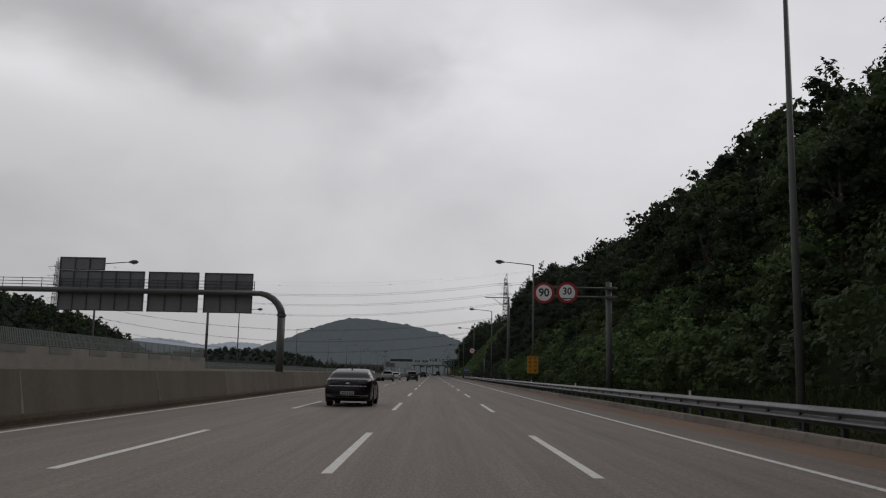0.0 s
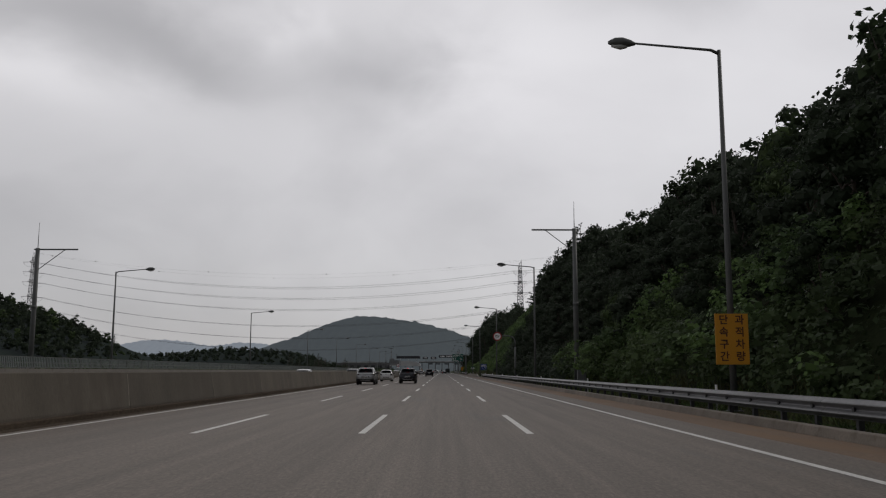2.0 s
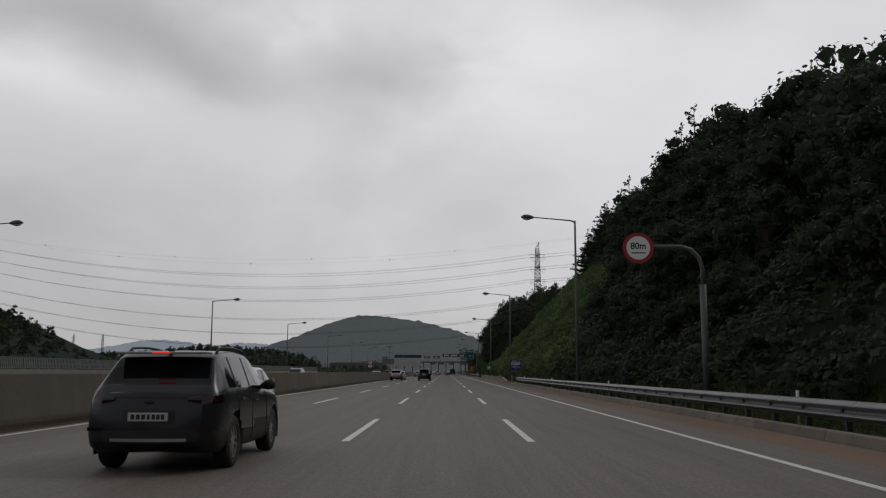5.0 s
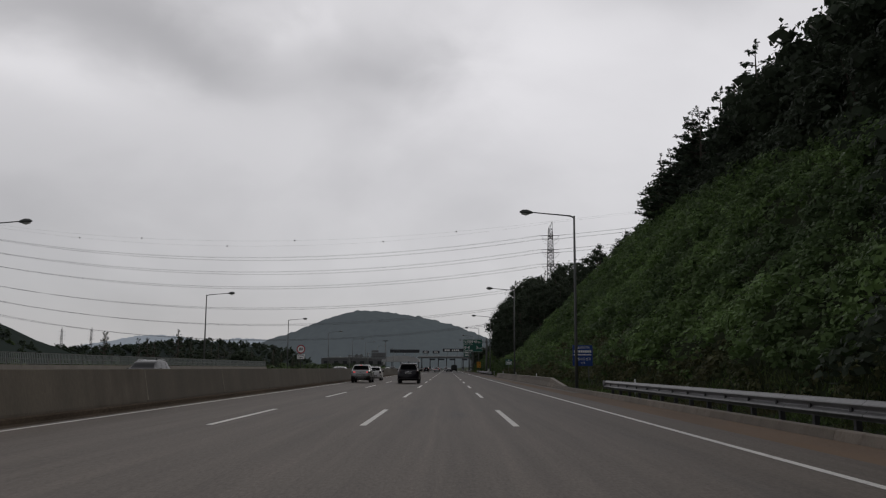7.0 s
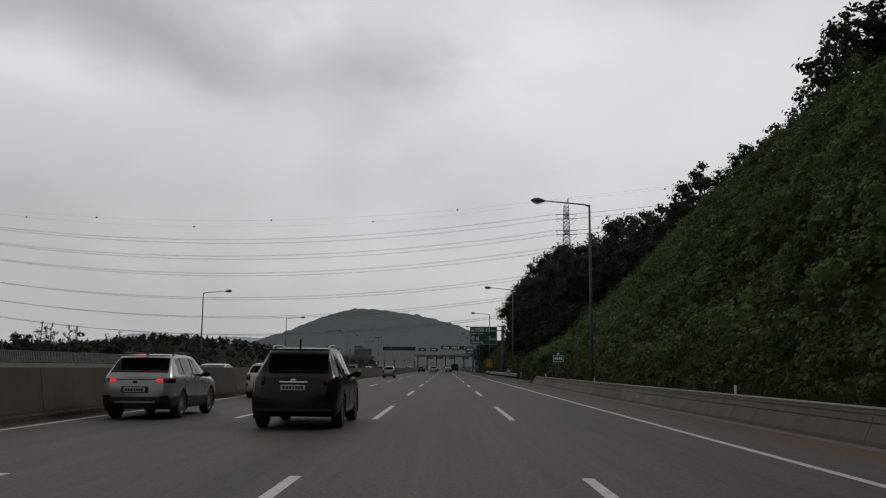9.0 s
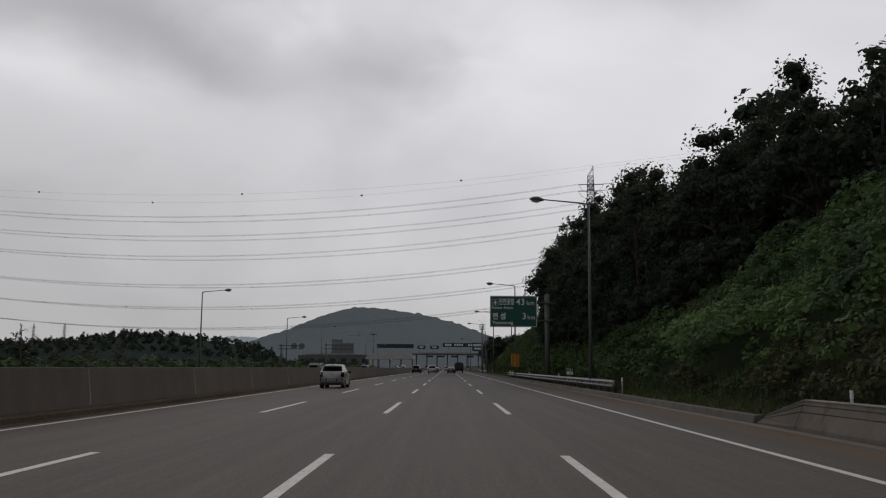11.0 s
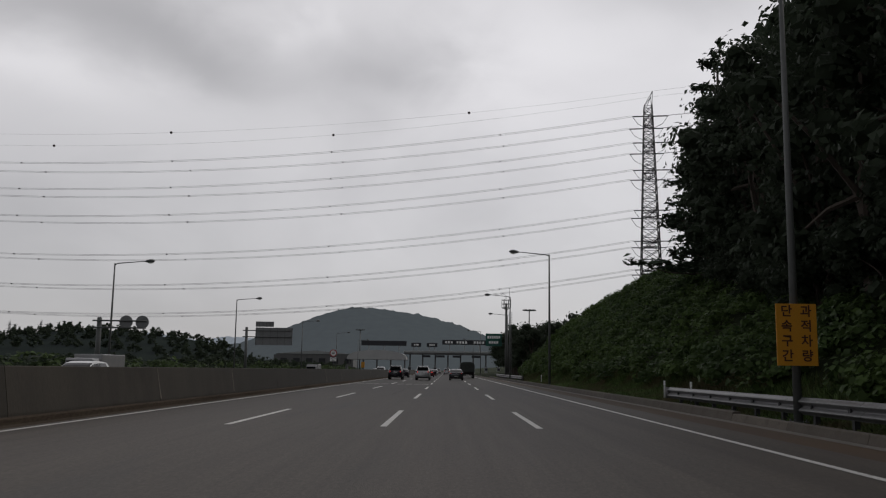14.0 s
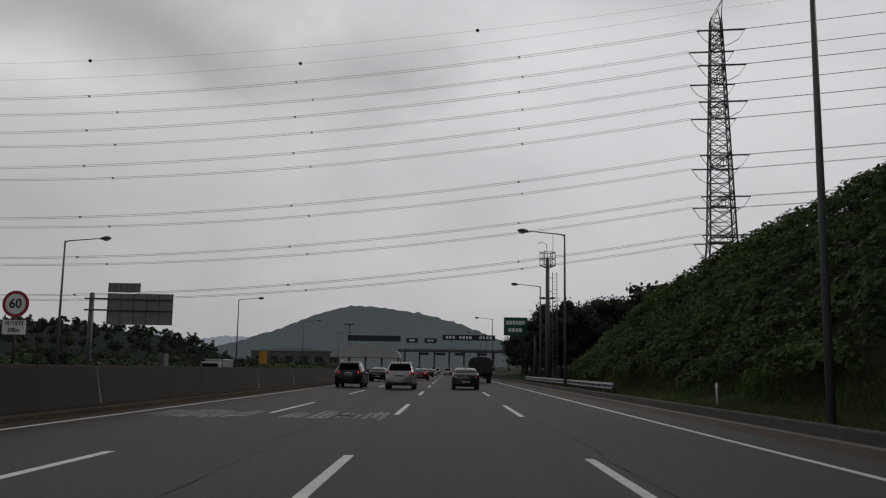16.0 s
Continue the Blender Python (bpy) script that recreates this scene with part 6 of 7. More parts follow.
def relay_mast():
    root = thing("mast", "slim monopole with a basket and a ladder cage", "mast", pose(8.95, 526.0, 0.1))
    bm = bmesh.new()
    bent(bm, [(0, 0, 0), (0, 0, 6), (0, 0, 11.6)], [0.24, 0.2, 0.17], 12)
    part("pole", bm, M["galv_dull"], root, smooth=True)
    bm = bmesh.new()
    for z in (10.9, 11.5, 12.1):
        for k in range(12):
            a, b = k * math.pi / 6, (k + 1) * math.pi / 6
            tube(bm, (0.7 * math.cos(a), 0.7 * math.sin(a), z), (0.7 * math.cos(b), 0.7 * math.sin(b), z), 0.035, n=4)
    for k in range(6):
        a = k * math.pi / 3
        tube(bm, (0.7 * math.cos(a), 0.7 * math.sin(a), 10.9), (0.7 * math.cos(a), 0.7 * math.sin(a), 12.2), 0.035, n=4)
        tube(bm, (0, 0, 10.6), (0.7 * math.cos(a), 0.7 * math.sin(a), 10.9), 0.035, n=4)
    part("basket", bm, M["galv_dull"], root)
    bm = bmesh.new()
    for x in (0.45, 0.85):
        tube(bm, (x, -0.05, 0.2), (x, -0.05, 10.3), 0.03, n=4)
    for k in range(28):
        tube(bm, (0.45, -0.05, 0.4 + 0.36 * k), (0.85, -0.05, 0.4 + 0.36 * k), 0.018, n=4)
    for k in range(8):
        tube(bm, (0.1, 0, 1.0 + 1.25 * k), (0.45, -0.05, 1.0 + 1.25 * k), 0.025, n=4)
    part("ladder", bm, M["galv_dull"], root)
    bm = bmesh.new()
    bent(bm, [(0, 0, 11.6), (-0.1, 0, 12.9), (-0.6, 0, 13.1), (-0.9, 0, 12.9)], 0.03, 5)
    tube(bm, (0.5, 0, 12.1), (0.5, 0, 14.0), 0.02, n=4)
    part("antenna", bm, M["galv_dull"], root)


relay_mast()


def toll_sign():
    root = thing("direction_sign", "green toll direction sign on a steel post", "road sign", pose(12.2, 570.0, 0.1))
    bm = bmesh.new()
    straight_post(bm, 0, 0, 9.0, 0.2)
    part("post", bm, M["galv_dull"], root, smooth=True)
    bm = bmesh.new()
    for z in (6.8, 8.2):
        tube(bm, (0.3, -0.2, z), (-4.4, -0.2, z), 0.07, n=8)
    part("arm", bm, M["galv_dull"], root)
    bm = bmesh.new()
    box(bm, -4.5, -1.2, -0.35, -0.3, 6.2, 8.75, 0.01)
    board = part("board", bm, M["green"], root)
    bars(board, -4.2, -1.5, 8.0, 0.55, M["white_sign"], -0.355, 6)
    bars(board, -3.9, -1.9, 6.95, 0.5, M["white_sign"], -0.355, 4)


toll_sign()


def marker_board():
    root = thing("marker_board", "orange marker board on top of the median barrier", "road sign", pose(-9.81, 492.0, 1.27))
    bm = bmesh.new()
    box(bm, -0.2, 0.2, -0.02, 0.02, 0.2, 0.85, 0.01)
    part("board", bm, M["yellow"], root)
    bm = bmesh.new()
    tube(bm, (0, 0.03, 0), (0, 0.03, 0.8), 0.03, n=6)
    part("post", bm, M["galv_dull"], root)


marker_board()


def median_box():
    root = thing("cabinet", "small grey steel box on top of the median barrier", "cabinet", pose(-9.81, 476.0, 1.27))
    bm = bmesh.new()
    box(bm, -0.1, 0.1, -0.25, 0.25, 0, 0.42, 0.02)
    part("body", bm, M["galv_dull"], root)
    bm = bmesh.new()
    box(bm, -0.115, -0.1, -0.2, 0.2, 0.05, 0.37)
    part("cabinet_door", bm, M["sign_back"], root)


median_box()


def warehouse(x, y, w, d, h, label):
    root = thing("warehouse", label, "building", pose(x, y, 0), group="buildings past the toll plaza")
    bm = bmesh.new()
    box(bm, -w / 2, w / 2, 0, d, 0, h)
    part("wall", bm, M["plaza_grey"], root)
    bm = bmesh.new()
    extrude(bm, [(-w / 2 - 0.4, h), (0, h + 1.6), (w / 2 + 0.4, h)], -0.4, d + 0.4)
    part("roof", bm, M["canopy"], root)
    for k in range(int(w / 6)):
        bm = bmesh.new()
        box(bm, -w / 2 + 2 + 6 * k, -w / 2 + 5 + 6 * k, -0.08, 0.02, h * 0.45, h * 0.75)
        part("window", bm, M["board_dark"], root)


warehouse(-62, 800, 36, 18, 8, "grey flat industrial building beside the toll plaza")
warehouse(-90, 905, 24, 20, 9, "pale grey industrial hall past the toll plaza")


# ---- lettering and sealed cracks on the road ----
M["paint_worn"] = material("worn road paint", (0.20, 0.195, 0.185), 0.8, fine=0.25, fine_scale=14, coarse=0.25, coarse_scale=1.5, spots=((0.05, 0.047, 0.043), 7.0, 0.52))


def road_lettering(x0, y0):
    """Long white strokes of worn lettering on a lane, too foreshortened to be read."""
    root = structure(new("lane_lettering"), "worn white lettering painted on the lane", "road marking")
    r = random.Random(int(-x0 * 10))
    for k in range(4):
        cx = x0 + 0.45 + 0.72 * k
        bm = bmesh.new()
        for s in range(3):
            w = r.uniform(0.10, 0.16)
            a = cx - 0.22 + 0.22 * s
            ya, yb = y0 + r.uniform(0, 1.2), y0 + r.uniform(2.8, 4.6)
            bm.faces.new([bm.verts.new(v) for v in ((a, ya, 0.004), (a + w, ya, 0.004), (a + w, yb, 0.004), (a, yb, 0.004))])
        for s in range(2):
            yb = y0 + r.uniform(0.4, 4.2)
            bm.faces.new([bm.verts.new(v) for v in ((cx - 0.24, yb, 0.007), (cx + 0.26, yb, 0.007), (cx + 0.26, yb + 0.5, 0.007), (cx - 0.24, yb + 0.5, 0.007))])
        part("stroke", bm, M["paint_worn"], root)


road_lettering(-8.4, 468.5)
road_lettering(-4.75, 468.5)


def crack_seals():
    r = random.Random(5)
    mat = material("bitumen crack seal", (0.055, 0.05, 0.046), 1.0, fine=0.2, spec=0.0)
    for x, y0, y1 in ((2.32, 452, 540), (-3.2, 462, 500), (-2.9, 436, 462)):
        bm = bmesh.new()
        prev = None
        y = y0
        cx = x
        while y < y1:
            cx += r.uniform(-0.05, 0.05) + (x - cx) * 0.2
            w = r.uniform(0.003, 0.014)
            cur = (bm.verts.new((cx - w, y, 0.0035)), bm.verts.new((cx + w, y, 0.0035)))
            if prev:
                bm.faces.new((prev[0], prev[1], cur[1], cur[0]))
            prev = cur
            y += r.uniform(0.5, 1.3)
        structure(part("crack_seal", bm, mat), "thin dark sealed crack along the lane", "road marking")


crack_seals()


# ---- vehicles ----
M["glass"] = material("tinted car glass", (0.006, 0.007, 0.008), 0.04, spec=0.24)
M["rubber"] = material("tyre rubber", (0.012, 0.012, 0.012), 0.85, fine=0.2, fine_scale=30)
M["alloy"] = material("alloy rim", (0.42, 0.42, 0.43), 0.3, metal=0.8, coarse=0.1)
M["chrome"] = material("chrome trim", (0.62, 0.62, 0.63), 0.12, metal=1.0)
M["black_trim"] = material("black plastic trim", (0.016, 0.016, 0.017), 0.6, fine=0.1)
M["under"] = material("underbody", (0.008, 0.008, 0.008), 0.9)
M["plate"] = material("number plate", (0.5, 0.5, 0.48), 0.4)
M["tail_off"] = material("tail lamp lens", (0.014, 0.002, 0.003), 0.10, spec=0.5)
M["tail_on"] = glow("lit brake lamp", (0.75, 0.03, 0.025), 0.75)


def paint(name, color, metal=0.2, spec=0.3, coat=0.12):
    return material(name, color, 0.24, metal=metal, fine=0.03, fine_scale=200, coarse=0.05, coarse_scale=1.5, spec=spec, coat=coat)


def spline(xs, ys, x):
    """Monotone cubic through points, so that body lines are smooth and do not overshoot."""
    xs, ys, x = np.asarray(xs, float), np.asarray(ys, float), np.asarray(x, float)
    h = np.diff(xs)
    d = np.diff(ys) / h
    m = np.zeros_like(ys)
    m[1:-1] = np.where(d[:-1] * d[1:] > 0, 2 * d[:-1] * d[1:] / np.where(d[:-1] + d[1:] == 0, 1, d[:-1] + d[1:]), 0)
    m[0], m[-1] = d[0], d[-1]
    k = np.clip(np.searchsorted(xs, x) - 1, 0, len(xs) - 2)
    t = np.clip((x - xs[k]) / h[k], 0, 1)
    return (2 * t**3 - 3 * t**2 + 1) * ys[k] + (t**3 - 2 * t**2 + t) * h[k] * m[k] + (-2 * t**3 + 3 * t**2) * ys[k + 1] + (t**3 - t**2) * h[k] * m[k + 1]


class Shell:
    """The outer skin of a car: cross-sections along its length, from the sill up over the shoulder to the roof."""

    def __init__(self, c):
        self.c = c

    def at(self, y, v):
        """Points of the right half for arrays of y and of v (0 sill middle, 1 sill edge, 3.4 shoulder, 5 roof edge, 7 roof middle)."""
        c = self.c
        L, W = c["L"], c["W"] / 2
        w = W * spline([q * L for q in (0, 0.012, 0.04, 0.12, 0.5, 0.85, 0.95, 0.985, 1)], c.get("plan", (0.72, 0.86, 0.945, 0.988, 1.0, 0.985, 0.93, 0.84, 0.72)), y)
        top = spline([p[0] for p in c["top"]], [p[1] for p in c["top"]], y)
        shoulder = spline([p[0] for p in c["belt"]], [p[1] for p in c["belt"]], y)
        low = spline([0, 0.25, L - 0.3, L], [c["clear"] + 0.16, c["clear"] + 0.02, c["clear"], c["clear"] + 0.06], y)
        cab = np.clip((top - shoulder) / 0.45, 0, 1)
        belt = np.minimum(shoulder, top - 0.02)
        roof_w = w * (0.90 * (1 - cab) + c.get("tumble", 0.70) * cab)
        zs = [low, low, low + 0.32 * (belt - low), low + 0.80 * (belt - low), belt, top - 0.10 * (top - belt) - 0.012, top - 0.012 * cab, top + 0.0]
        xs = [0 * w, w * 0.90, w * 1.0, w * 0.995, w * 0.955, roof_w, roof_w * 0.82, 0 * w]
        zs, xs = np.stack(zs), np.stack(xs)
        k = np.clip(np.floor(v).astype(int), 0, 6)
        t = v - k
        idx = np.arange(len(y))

        def pick(a):
            p0, p1, p2, p3 = a[np.maximum(k - 1, 0), idx], a[k, idx], a[k + 1, idx], a[np.minimum(k + 2, 7), idx]
            ten = 0.32
            m1, m2 = ten * (p2 - p0), ten * (p3 - p1)
            m1 = np.where(k == 0, 0, m1)
            return (2 * t**3 - 3 * t**2 + 1) * p1 + (t**3 - 2 * t**2 + t) * m1 + (-2 * t**3 + 3 * t**2) * p2 + (t**3 - t**2) * m2

        z = pick(zs)
        return np.stack([pick(xs), y + self.tuck(z) * np.clip(1 - y / 0.9, 0, 1), z], -1)

    def tuck(self, z):
        """How far the tail draws in above and below the bumper."""
        zb = self.c.get("bumper", 0.55)
        up = np.maximum(np.asarray(z, float) - zb, 0)
        return self.c.get("tuck", 0.30) * up**2 * 1.0 + 0.9 * np.maximum(zb - 0.12 - np.asarray(z, float), 0) ** 1.5

    def tail(self, x, z):
        """The y of the tail's skin at x, z."""
        edge = float(self.at(np.array([0.0]), np.array([3.0]))[0, 0])
        return float(self.tuck(z)) - 0.10 * max(0.0, 1 - (x / edge) ** 2)


def disc_part(name, mat, parent, y0, y1, x, z, r, n=20, label="", axis="x"):
    bm = bmesh.new()
    tube(bm, (y0, x, z), (y1, x, z), r, n=n)
    return part(name, bm, mat, parent, label, smooth=True)


WHEELS = {}


def wheel_meshes(r, width, spokes):
    key = (r, width, spokes)
    if key in WHEELS:
        return WHEELS[key]
    bm = bmesh.new()
    prof = [(0.62, -0.46), (0.70, -0.5), (0.92, -0.5), (0.985, -0.40), (1.0, -0.2), (1.0, 0.2), (0.985, 0.40), (0.92, 0.5), (0.70, 0.5), (0.62, 0.46)]
    n = 28
    rings = [[bm.verts.new((px * width, r * pr * math.cos(2 * math.pi * k / n), r * pr * math.sin(2 * math.pi * k / n))) for pr, px in prof] for k in range(n)]
    for k in range(n):
        a, b = rings[k], rings[(k + 1) % n]
        for j in range(len(prof) - 1):
            bm.faces.new((a[j], a[j + 1], b[j + 1], b[j]))
    tyre = bpy.data.meshes.new("tyre")
    for f in bm.faces:
        f.smooth = True
    bm.to_mesh(tyre)
    bm.free()
    tyre.materials.append(M["rubber"])
    bm = bmesh.new()
    # rim ring, hub and spokes on the outer side (+x)
    for k in range(n):
        a, b = 2 * math.pi * k / n, 2 * math.pi * (k + 1) / n
        q = []
        for ang in (a, b):
            q.append([(0.46 * width, 0.66 * r * math.cos(ang), 0.66 * r * math.sin(ang)), (0.40 * width, 0.58 * r * math.cos(ang), 0.58 * r * math.sin(ang)), (-0.3 * width, 0.56 * r * math.cos(ang), 0.56 * r * math.sin(ang))])
        for j in range(2):
            bm.faces.new([bm.verts.new(v) for v in (q[0][j], q[1][j], q[1][j + 1], q[0][j + 1])])
    for k in range(spokes):
        a = 2 * math.pi * k / spokes
        m = Matrix.Rotation(a, 4, "X")
        vs = box(bm, 0.26 * width, 0.40 * width, -0.045 * r * 10 / spokes, 0.045 * r * 10 / spokes, 0.08 * r, 0.60 * r)
        bmesh.ops.transform(bm, matrix=m, verts=vs)
    tube(bm, (0.2 * width, 0, 0), (0.42 * width, 0, 0), 0.15 * r, n=12)
    rim = bpy.data.meshes.new("rim")
    bm.to_mesh(rim)
    bm.free()
    rim.materials.append(M["alloy"])
    bm = bmesh.new()
    tube(bm, (-0.1 * width, 0, 0), (0.1 * width, 0, 0), 0.57 * r, n=20)
    hub = bpy.data.meshes.new("brake_disc")
    bm.to_mesh(hub)
    bm.free()
    hub.materials.append(M["under"])
    WHEELS[key] = (tyre, rim, hub)
    return WHEELS[key]


def grid_mesh(shell, cols, vs, keep, flip):
    """Faces of the skin whose middle keeps(y, v, point); both halves."""
    Y, V = np.meshgrid(cols, vs, indexing="ij")
    P = shell.at(Y.ravel(), V.ravel()).reshape(*Y.shape, 3)
    # draw the skin onto the round edge of the wheel arches
    wr = shell.c["wheel"]
    for a in shell.c["axles"]:
        dy, dz = P[..., 1] - a, P[..., 2] - wr
        d = np.hypot(dy, dz)
        on = (np.abs(d - wr * 1.13) < 0.036) & (P[..., 0] > shell.c["W"] * 0.3)
        k = np.where(on, wr * 1.13 / np.maximum(d, 0.01), 1.0)
        P[..., 1], P[..., 2] = a + dy * k, wr + dz * k
    yc, vc = (cols[:-1] + cols[1:]) / 2, (vs[:-1] + vs[1:]) / 2
    YC, VC = np.meshgrid(yc, vc, indexing="ij")
    PC = (P[:-1, :-1] + P[1:, 1:] + P[1:, :-1] + P[:-1, 1:]) / 4
    ok = keep(YC, VC, PC)
    verts, faces, index = [], [], {}
    sides = flip
    for s in sides:
        for i, j in zip(*np.nonzero(ok)):
            f = []
            for a, b in ((i, j), (i + 1, j), (i + 1, j + 1), (i, j + 1)):
                key = (s if P[a, b, 0] > 1e-6 else 0, a, b)
                if key not in index:
                    index[key] = len(verts)
                    verts.append((s * P[a, b, 0], P[a, b, 1], P[a, b, 2]))
                f.append(index[key])
            faces.append(f if s > 0 else f[::-1])
    return verts, faces


def make_car(name, label, c, coarse=False):
    """A car facing +y with its rear at y = 0, as a thing with its parts."""
    root = thing(name, label, c["category"], group="cars on the road")
    L, W, H = c["L"], c["W"], c["H"]
    sh = Shell(c)
    wr, wy = c["wheel"], c["axles"]
    arch = wr * 1.13
    marks_y = [0, L] + [y for g in c["glass_y"] for y in g] + list(c["rear_glass"]) + list(c["front_glass"])
    base = np.linspace(0, L, 34 if coarse else 76)
    near = np.concatenate([np.linspace(a - arch * 1.1, a + arch * 1.1, 8 if coarse else 18) for a in wy])
    cols = np.unique(np.round(np.concatenate([base, near, marks_y, np.linspace(0, 0.3, 6)]), 3))
    cols = cols[(cols >= 0) & (cols <= L)]
    cols = cols[np.concatenate([[True], np.diff(cols) > 0.008])]
    vs = np.unique(np.concatenate([np.linspace(0, 7, 22 if coarse else 43), [4.1, 4.9, 5.15]]))

    def in_arch(Y, V, P):
        hit = np.zeros(Y.shape, bool)
        for a in wy:
            hit |= ((Y - a) ** 2 + (P[..., 2] - wr) ** 2 < arch**2) & (P[..., 0] > W * 0.30)
        return hit

    def in_side(Y, V, P):
        hit = np.zeros(Y.shape, bool)
        for a, b in c["glass_y"]:
            hit |= (Y > a) & (Y < b)
        top = spline([p[0] for p in c["top"]], [p[1] for p in c["top"]], Y.ravel()).reshape(Y.shape)
        belt = spline([p[0] for p in c["belt"]], [p[1] for p in c["belt"]], Y.ravel()).reshape(Y.shape)
        return hit & (V > 4.1) & (V < 4.9) & (top - belt > 0.16)

    def in_rear(Y, V, P):
        lo, hi = c["rear_glass"]
        return (Y > lo) & (Y < hi) & (V > c.get("rear_v", 5.15) + c.get("rear_in", 0.0) * (Y - lo) / (hi - lo))

    def in_front(Y, V, P):
        return (Y > c["front_glass"][0]) & (Y < c["front_glass"][1]) & (V > 5.15)

    def in_lamp(Y, V, P):
        z0, z1, reach = c["lamp"]
        return (Y < reach) & (P[..., 2] > z0) & (P[..., 2] < z1) & (P[..., 0] > W * 0.36) & (V < 4.6)

    def in_clad(Y, V, P):
        return (P[..., 2] < c["clad"]) & (V > 0.5)

    def body_keep(Y, V, P):
        return ~(in_arch(Y, V, P) | in_side(Y, V, P) | in_rear(Y, V, P) | in_front(Y, V, P) | in_lamp(Y, V, P) | in_clad(Y, V, P))

    def add(pname, keep, mat, sides=(1, -1), plabel="", cap=False, parent=root):
        verts, faces = grid_mesh(sh, cols, vs, keep, sides)
        if not faces:
            return None
        me = sheet(pname, verts, faces, mat, smooth=True)
        return part(pname, me, None, parent, plabel)

    body = add("body", body_keep, c["paint"])
    for side in (1, -1):
        add("cladding", lambda Y, V, P: in_clad(Y, V, P) & ~in_arch(Y, V, P), c.get("clad_mat", M["black_trim"]), (side,))
    # closed rear and front ends, bowed across
    for y, nm, bow in ((0.0, "rear_panel", -0.10), (L, "front_panel", 0.09)):
        v = np.linspace(0.02, 7, 40)
        p = sh.at(np.full_like(v, y), v)
        top = int(np.argmax(p[:, 2]))
        across = np.linspace(-1, 1, 15)
        verts = [(px * a, py + bow * (1 - a * a), pz) for px, py, pz in p for a in across]
        n = len(across)
        faces = [(j * n + i, j * n + i + 1, (j + 1) * n + i + 1, (j + 1) * n + i) for j in range(len(p) - 1) for i in range(n - 1)]
        if y > 0:
            faces = [f[::-1] for f in faces]
        low = [f for f in faces if y == 0.0 and sum(verts[i][2] for i in f) / 4 < c["clad"]]
        if low:
            part("rear_cladding", sheet("rear_cladding", verts, low, M["black_trim"], smooth=True), None, root, "black plastic lower bumper")
            faces = [f for f in faces if sum(verts[i][2] for i in f) / 4 >= c["clad"]]
        part(nm, sheet(nm, verts, faces, c["paint"], smooth=True), None, root)
    add("rear_window", in_rear, M["glass"])
    add("windshield", in_front, M["glass"])
    for a, b in c["glass_y"]:
        for s in (1, -1):
            verts, faces = grid_mesh(sh, cols, vs, lambda Y, V, P: in_side(Y, V, P) & (Y > a) & (Y < b), (s,))
            if faces:
                part("side_window", sheet("side_window", verts, faces, M["glass"], smooth=True), None, root)
    # black pillars between the side windows, a trim line round them
    for s in (1, -1):
        gaps = [(g[1], h[0]) for g, h in zip(c["glass_y"], c["glass_y"][1:])]
        for a, b in gaps:
            vv = np.linspace(4.12, 4.9, 6)
            pa, pb = sh.at(np.full(6, a), vv), sh.at(np.full(6, b), vv)
            verts = [(s * (p[0] + 0.004), p[1], p[2]) for q in (pa, pb) for p in q]
            part("pillar_trim", sheet("pillar_trim", verts, [(i, i + 1, i + 7, i + 6) if s < 0 else (i + 6, i + 7, i + 1, i) for i in range(5)], M["black_trim"], smooth=True), None, root)
        if c.get("window_trim"):
            y0, y1 = c["glass_y"][0][0] - 0.02, c["glass_y"][-1][1] - 0.1
            up = sh.at(np.linspace(y0 + 0.12, y1, 14), np.full(14, 4.93))
            lowp = sh.at(np.linspace(y1 + 0.05, y0, 14), np.full(14, 4.07))
            bm = bmesh.new()
            loop = [(s * (p[0] + 0.006), p[1], p[2]) for p in list(up) + list(lowp)]
            bent(bm, loop + [loop[0]], 0.009, 5)
            part("window_trim", bm, M["chrome"], root, "chrome strip round the side windows", smooth=True)
    lampmat = M["tail_on"] if c.get("lit") else M["tail_off"]
    z0, z1, reach = c["lamp"]
    inner = c.get("lamp_in", 0.30)
    edge = float(sh.at(np.array([0.0]), np.array([3.0]))[0, 0])
    for s in (1, -1):
        verts, faces = grid_mesh(sh, cols, vs, in_lamp, (s,))
        lamp = part("tail_lamp", sheet("tail_lamp", verts, faces, M["tail_off"], smooth=True), None, root) if faces else None
        # the lens follows the bowed tail
        n = 9
        xs = np.linspace(inner * W, edge * 0.99, n)
        bm = bmesh.new()
        rows = []
        for k, x in enumerate(xs):
            f = k / (n - 1)
            lo, hi = z0 + (0.035 if c.get("slim") else 0.012) * (1 - f), z1 - (0.03 if c.get("slim") else 0.012) * (1 - f) - 0.008
            rows.append([bm.verts.new((s * x, sh.tail(x, z) - d, z)) for z, d in ((lo, -0.01), (lo, 0.014), ((lo + hi) / 2, 0.02), (hi, 0.014), (hi, -0.01))])
        for a, b in zip(rows, rows[1:]):
            for j in range(4):
                q = (a[j], b[j], b[j + 1], a[j + 1])
                bm.faces.new(q if s > 0 else q[::-1])
        part("lamp_lens", bm, lampmat, lamp or root, smooth=True)
    # under-tray and wheel wells
    bm = bmesh.new()
    box(bm, -W * 0.36, W * 0.36, 0.55, L - 0.3, c["clear"], c["clear"] + 0.25)
    part("underbody", bm, M["under"], root)
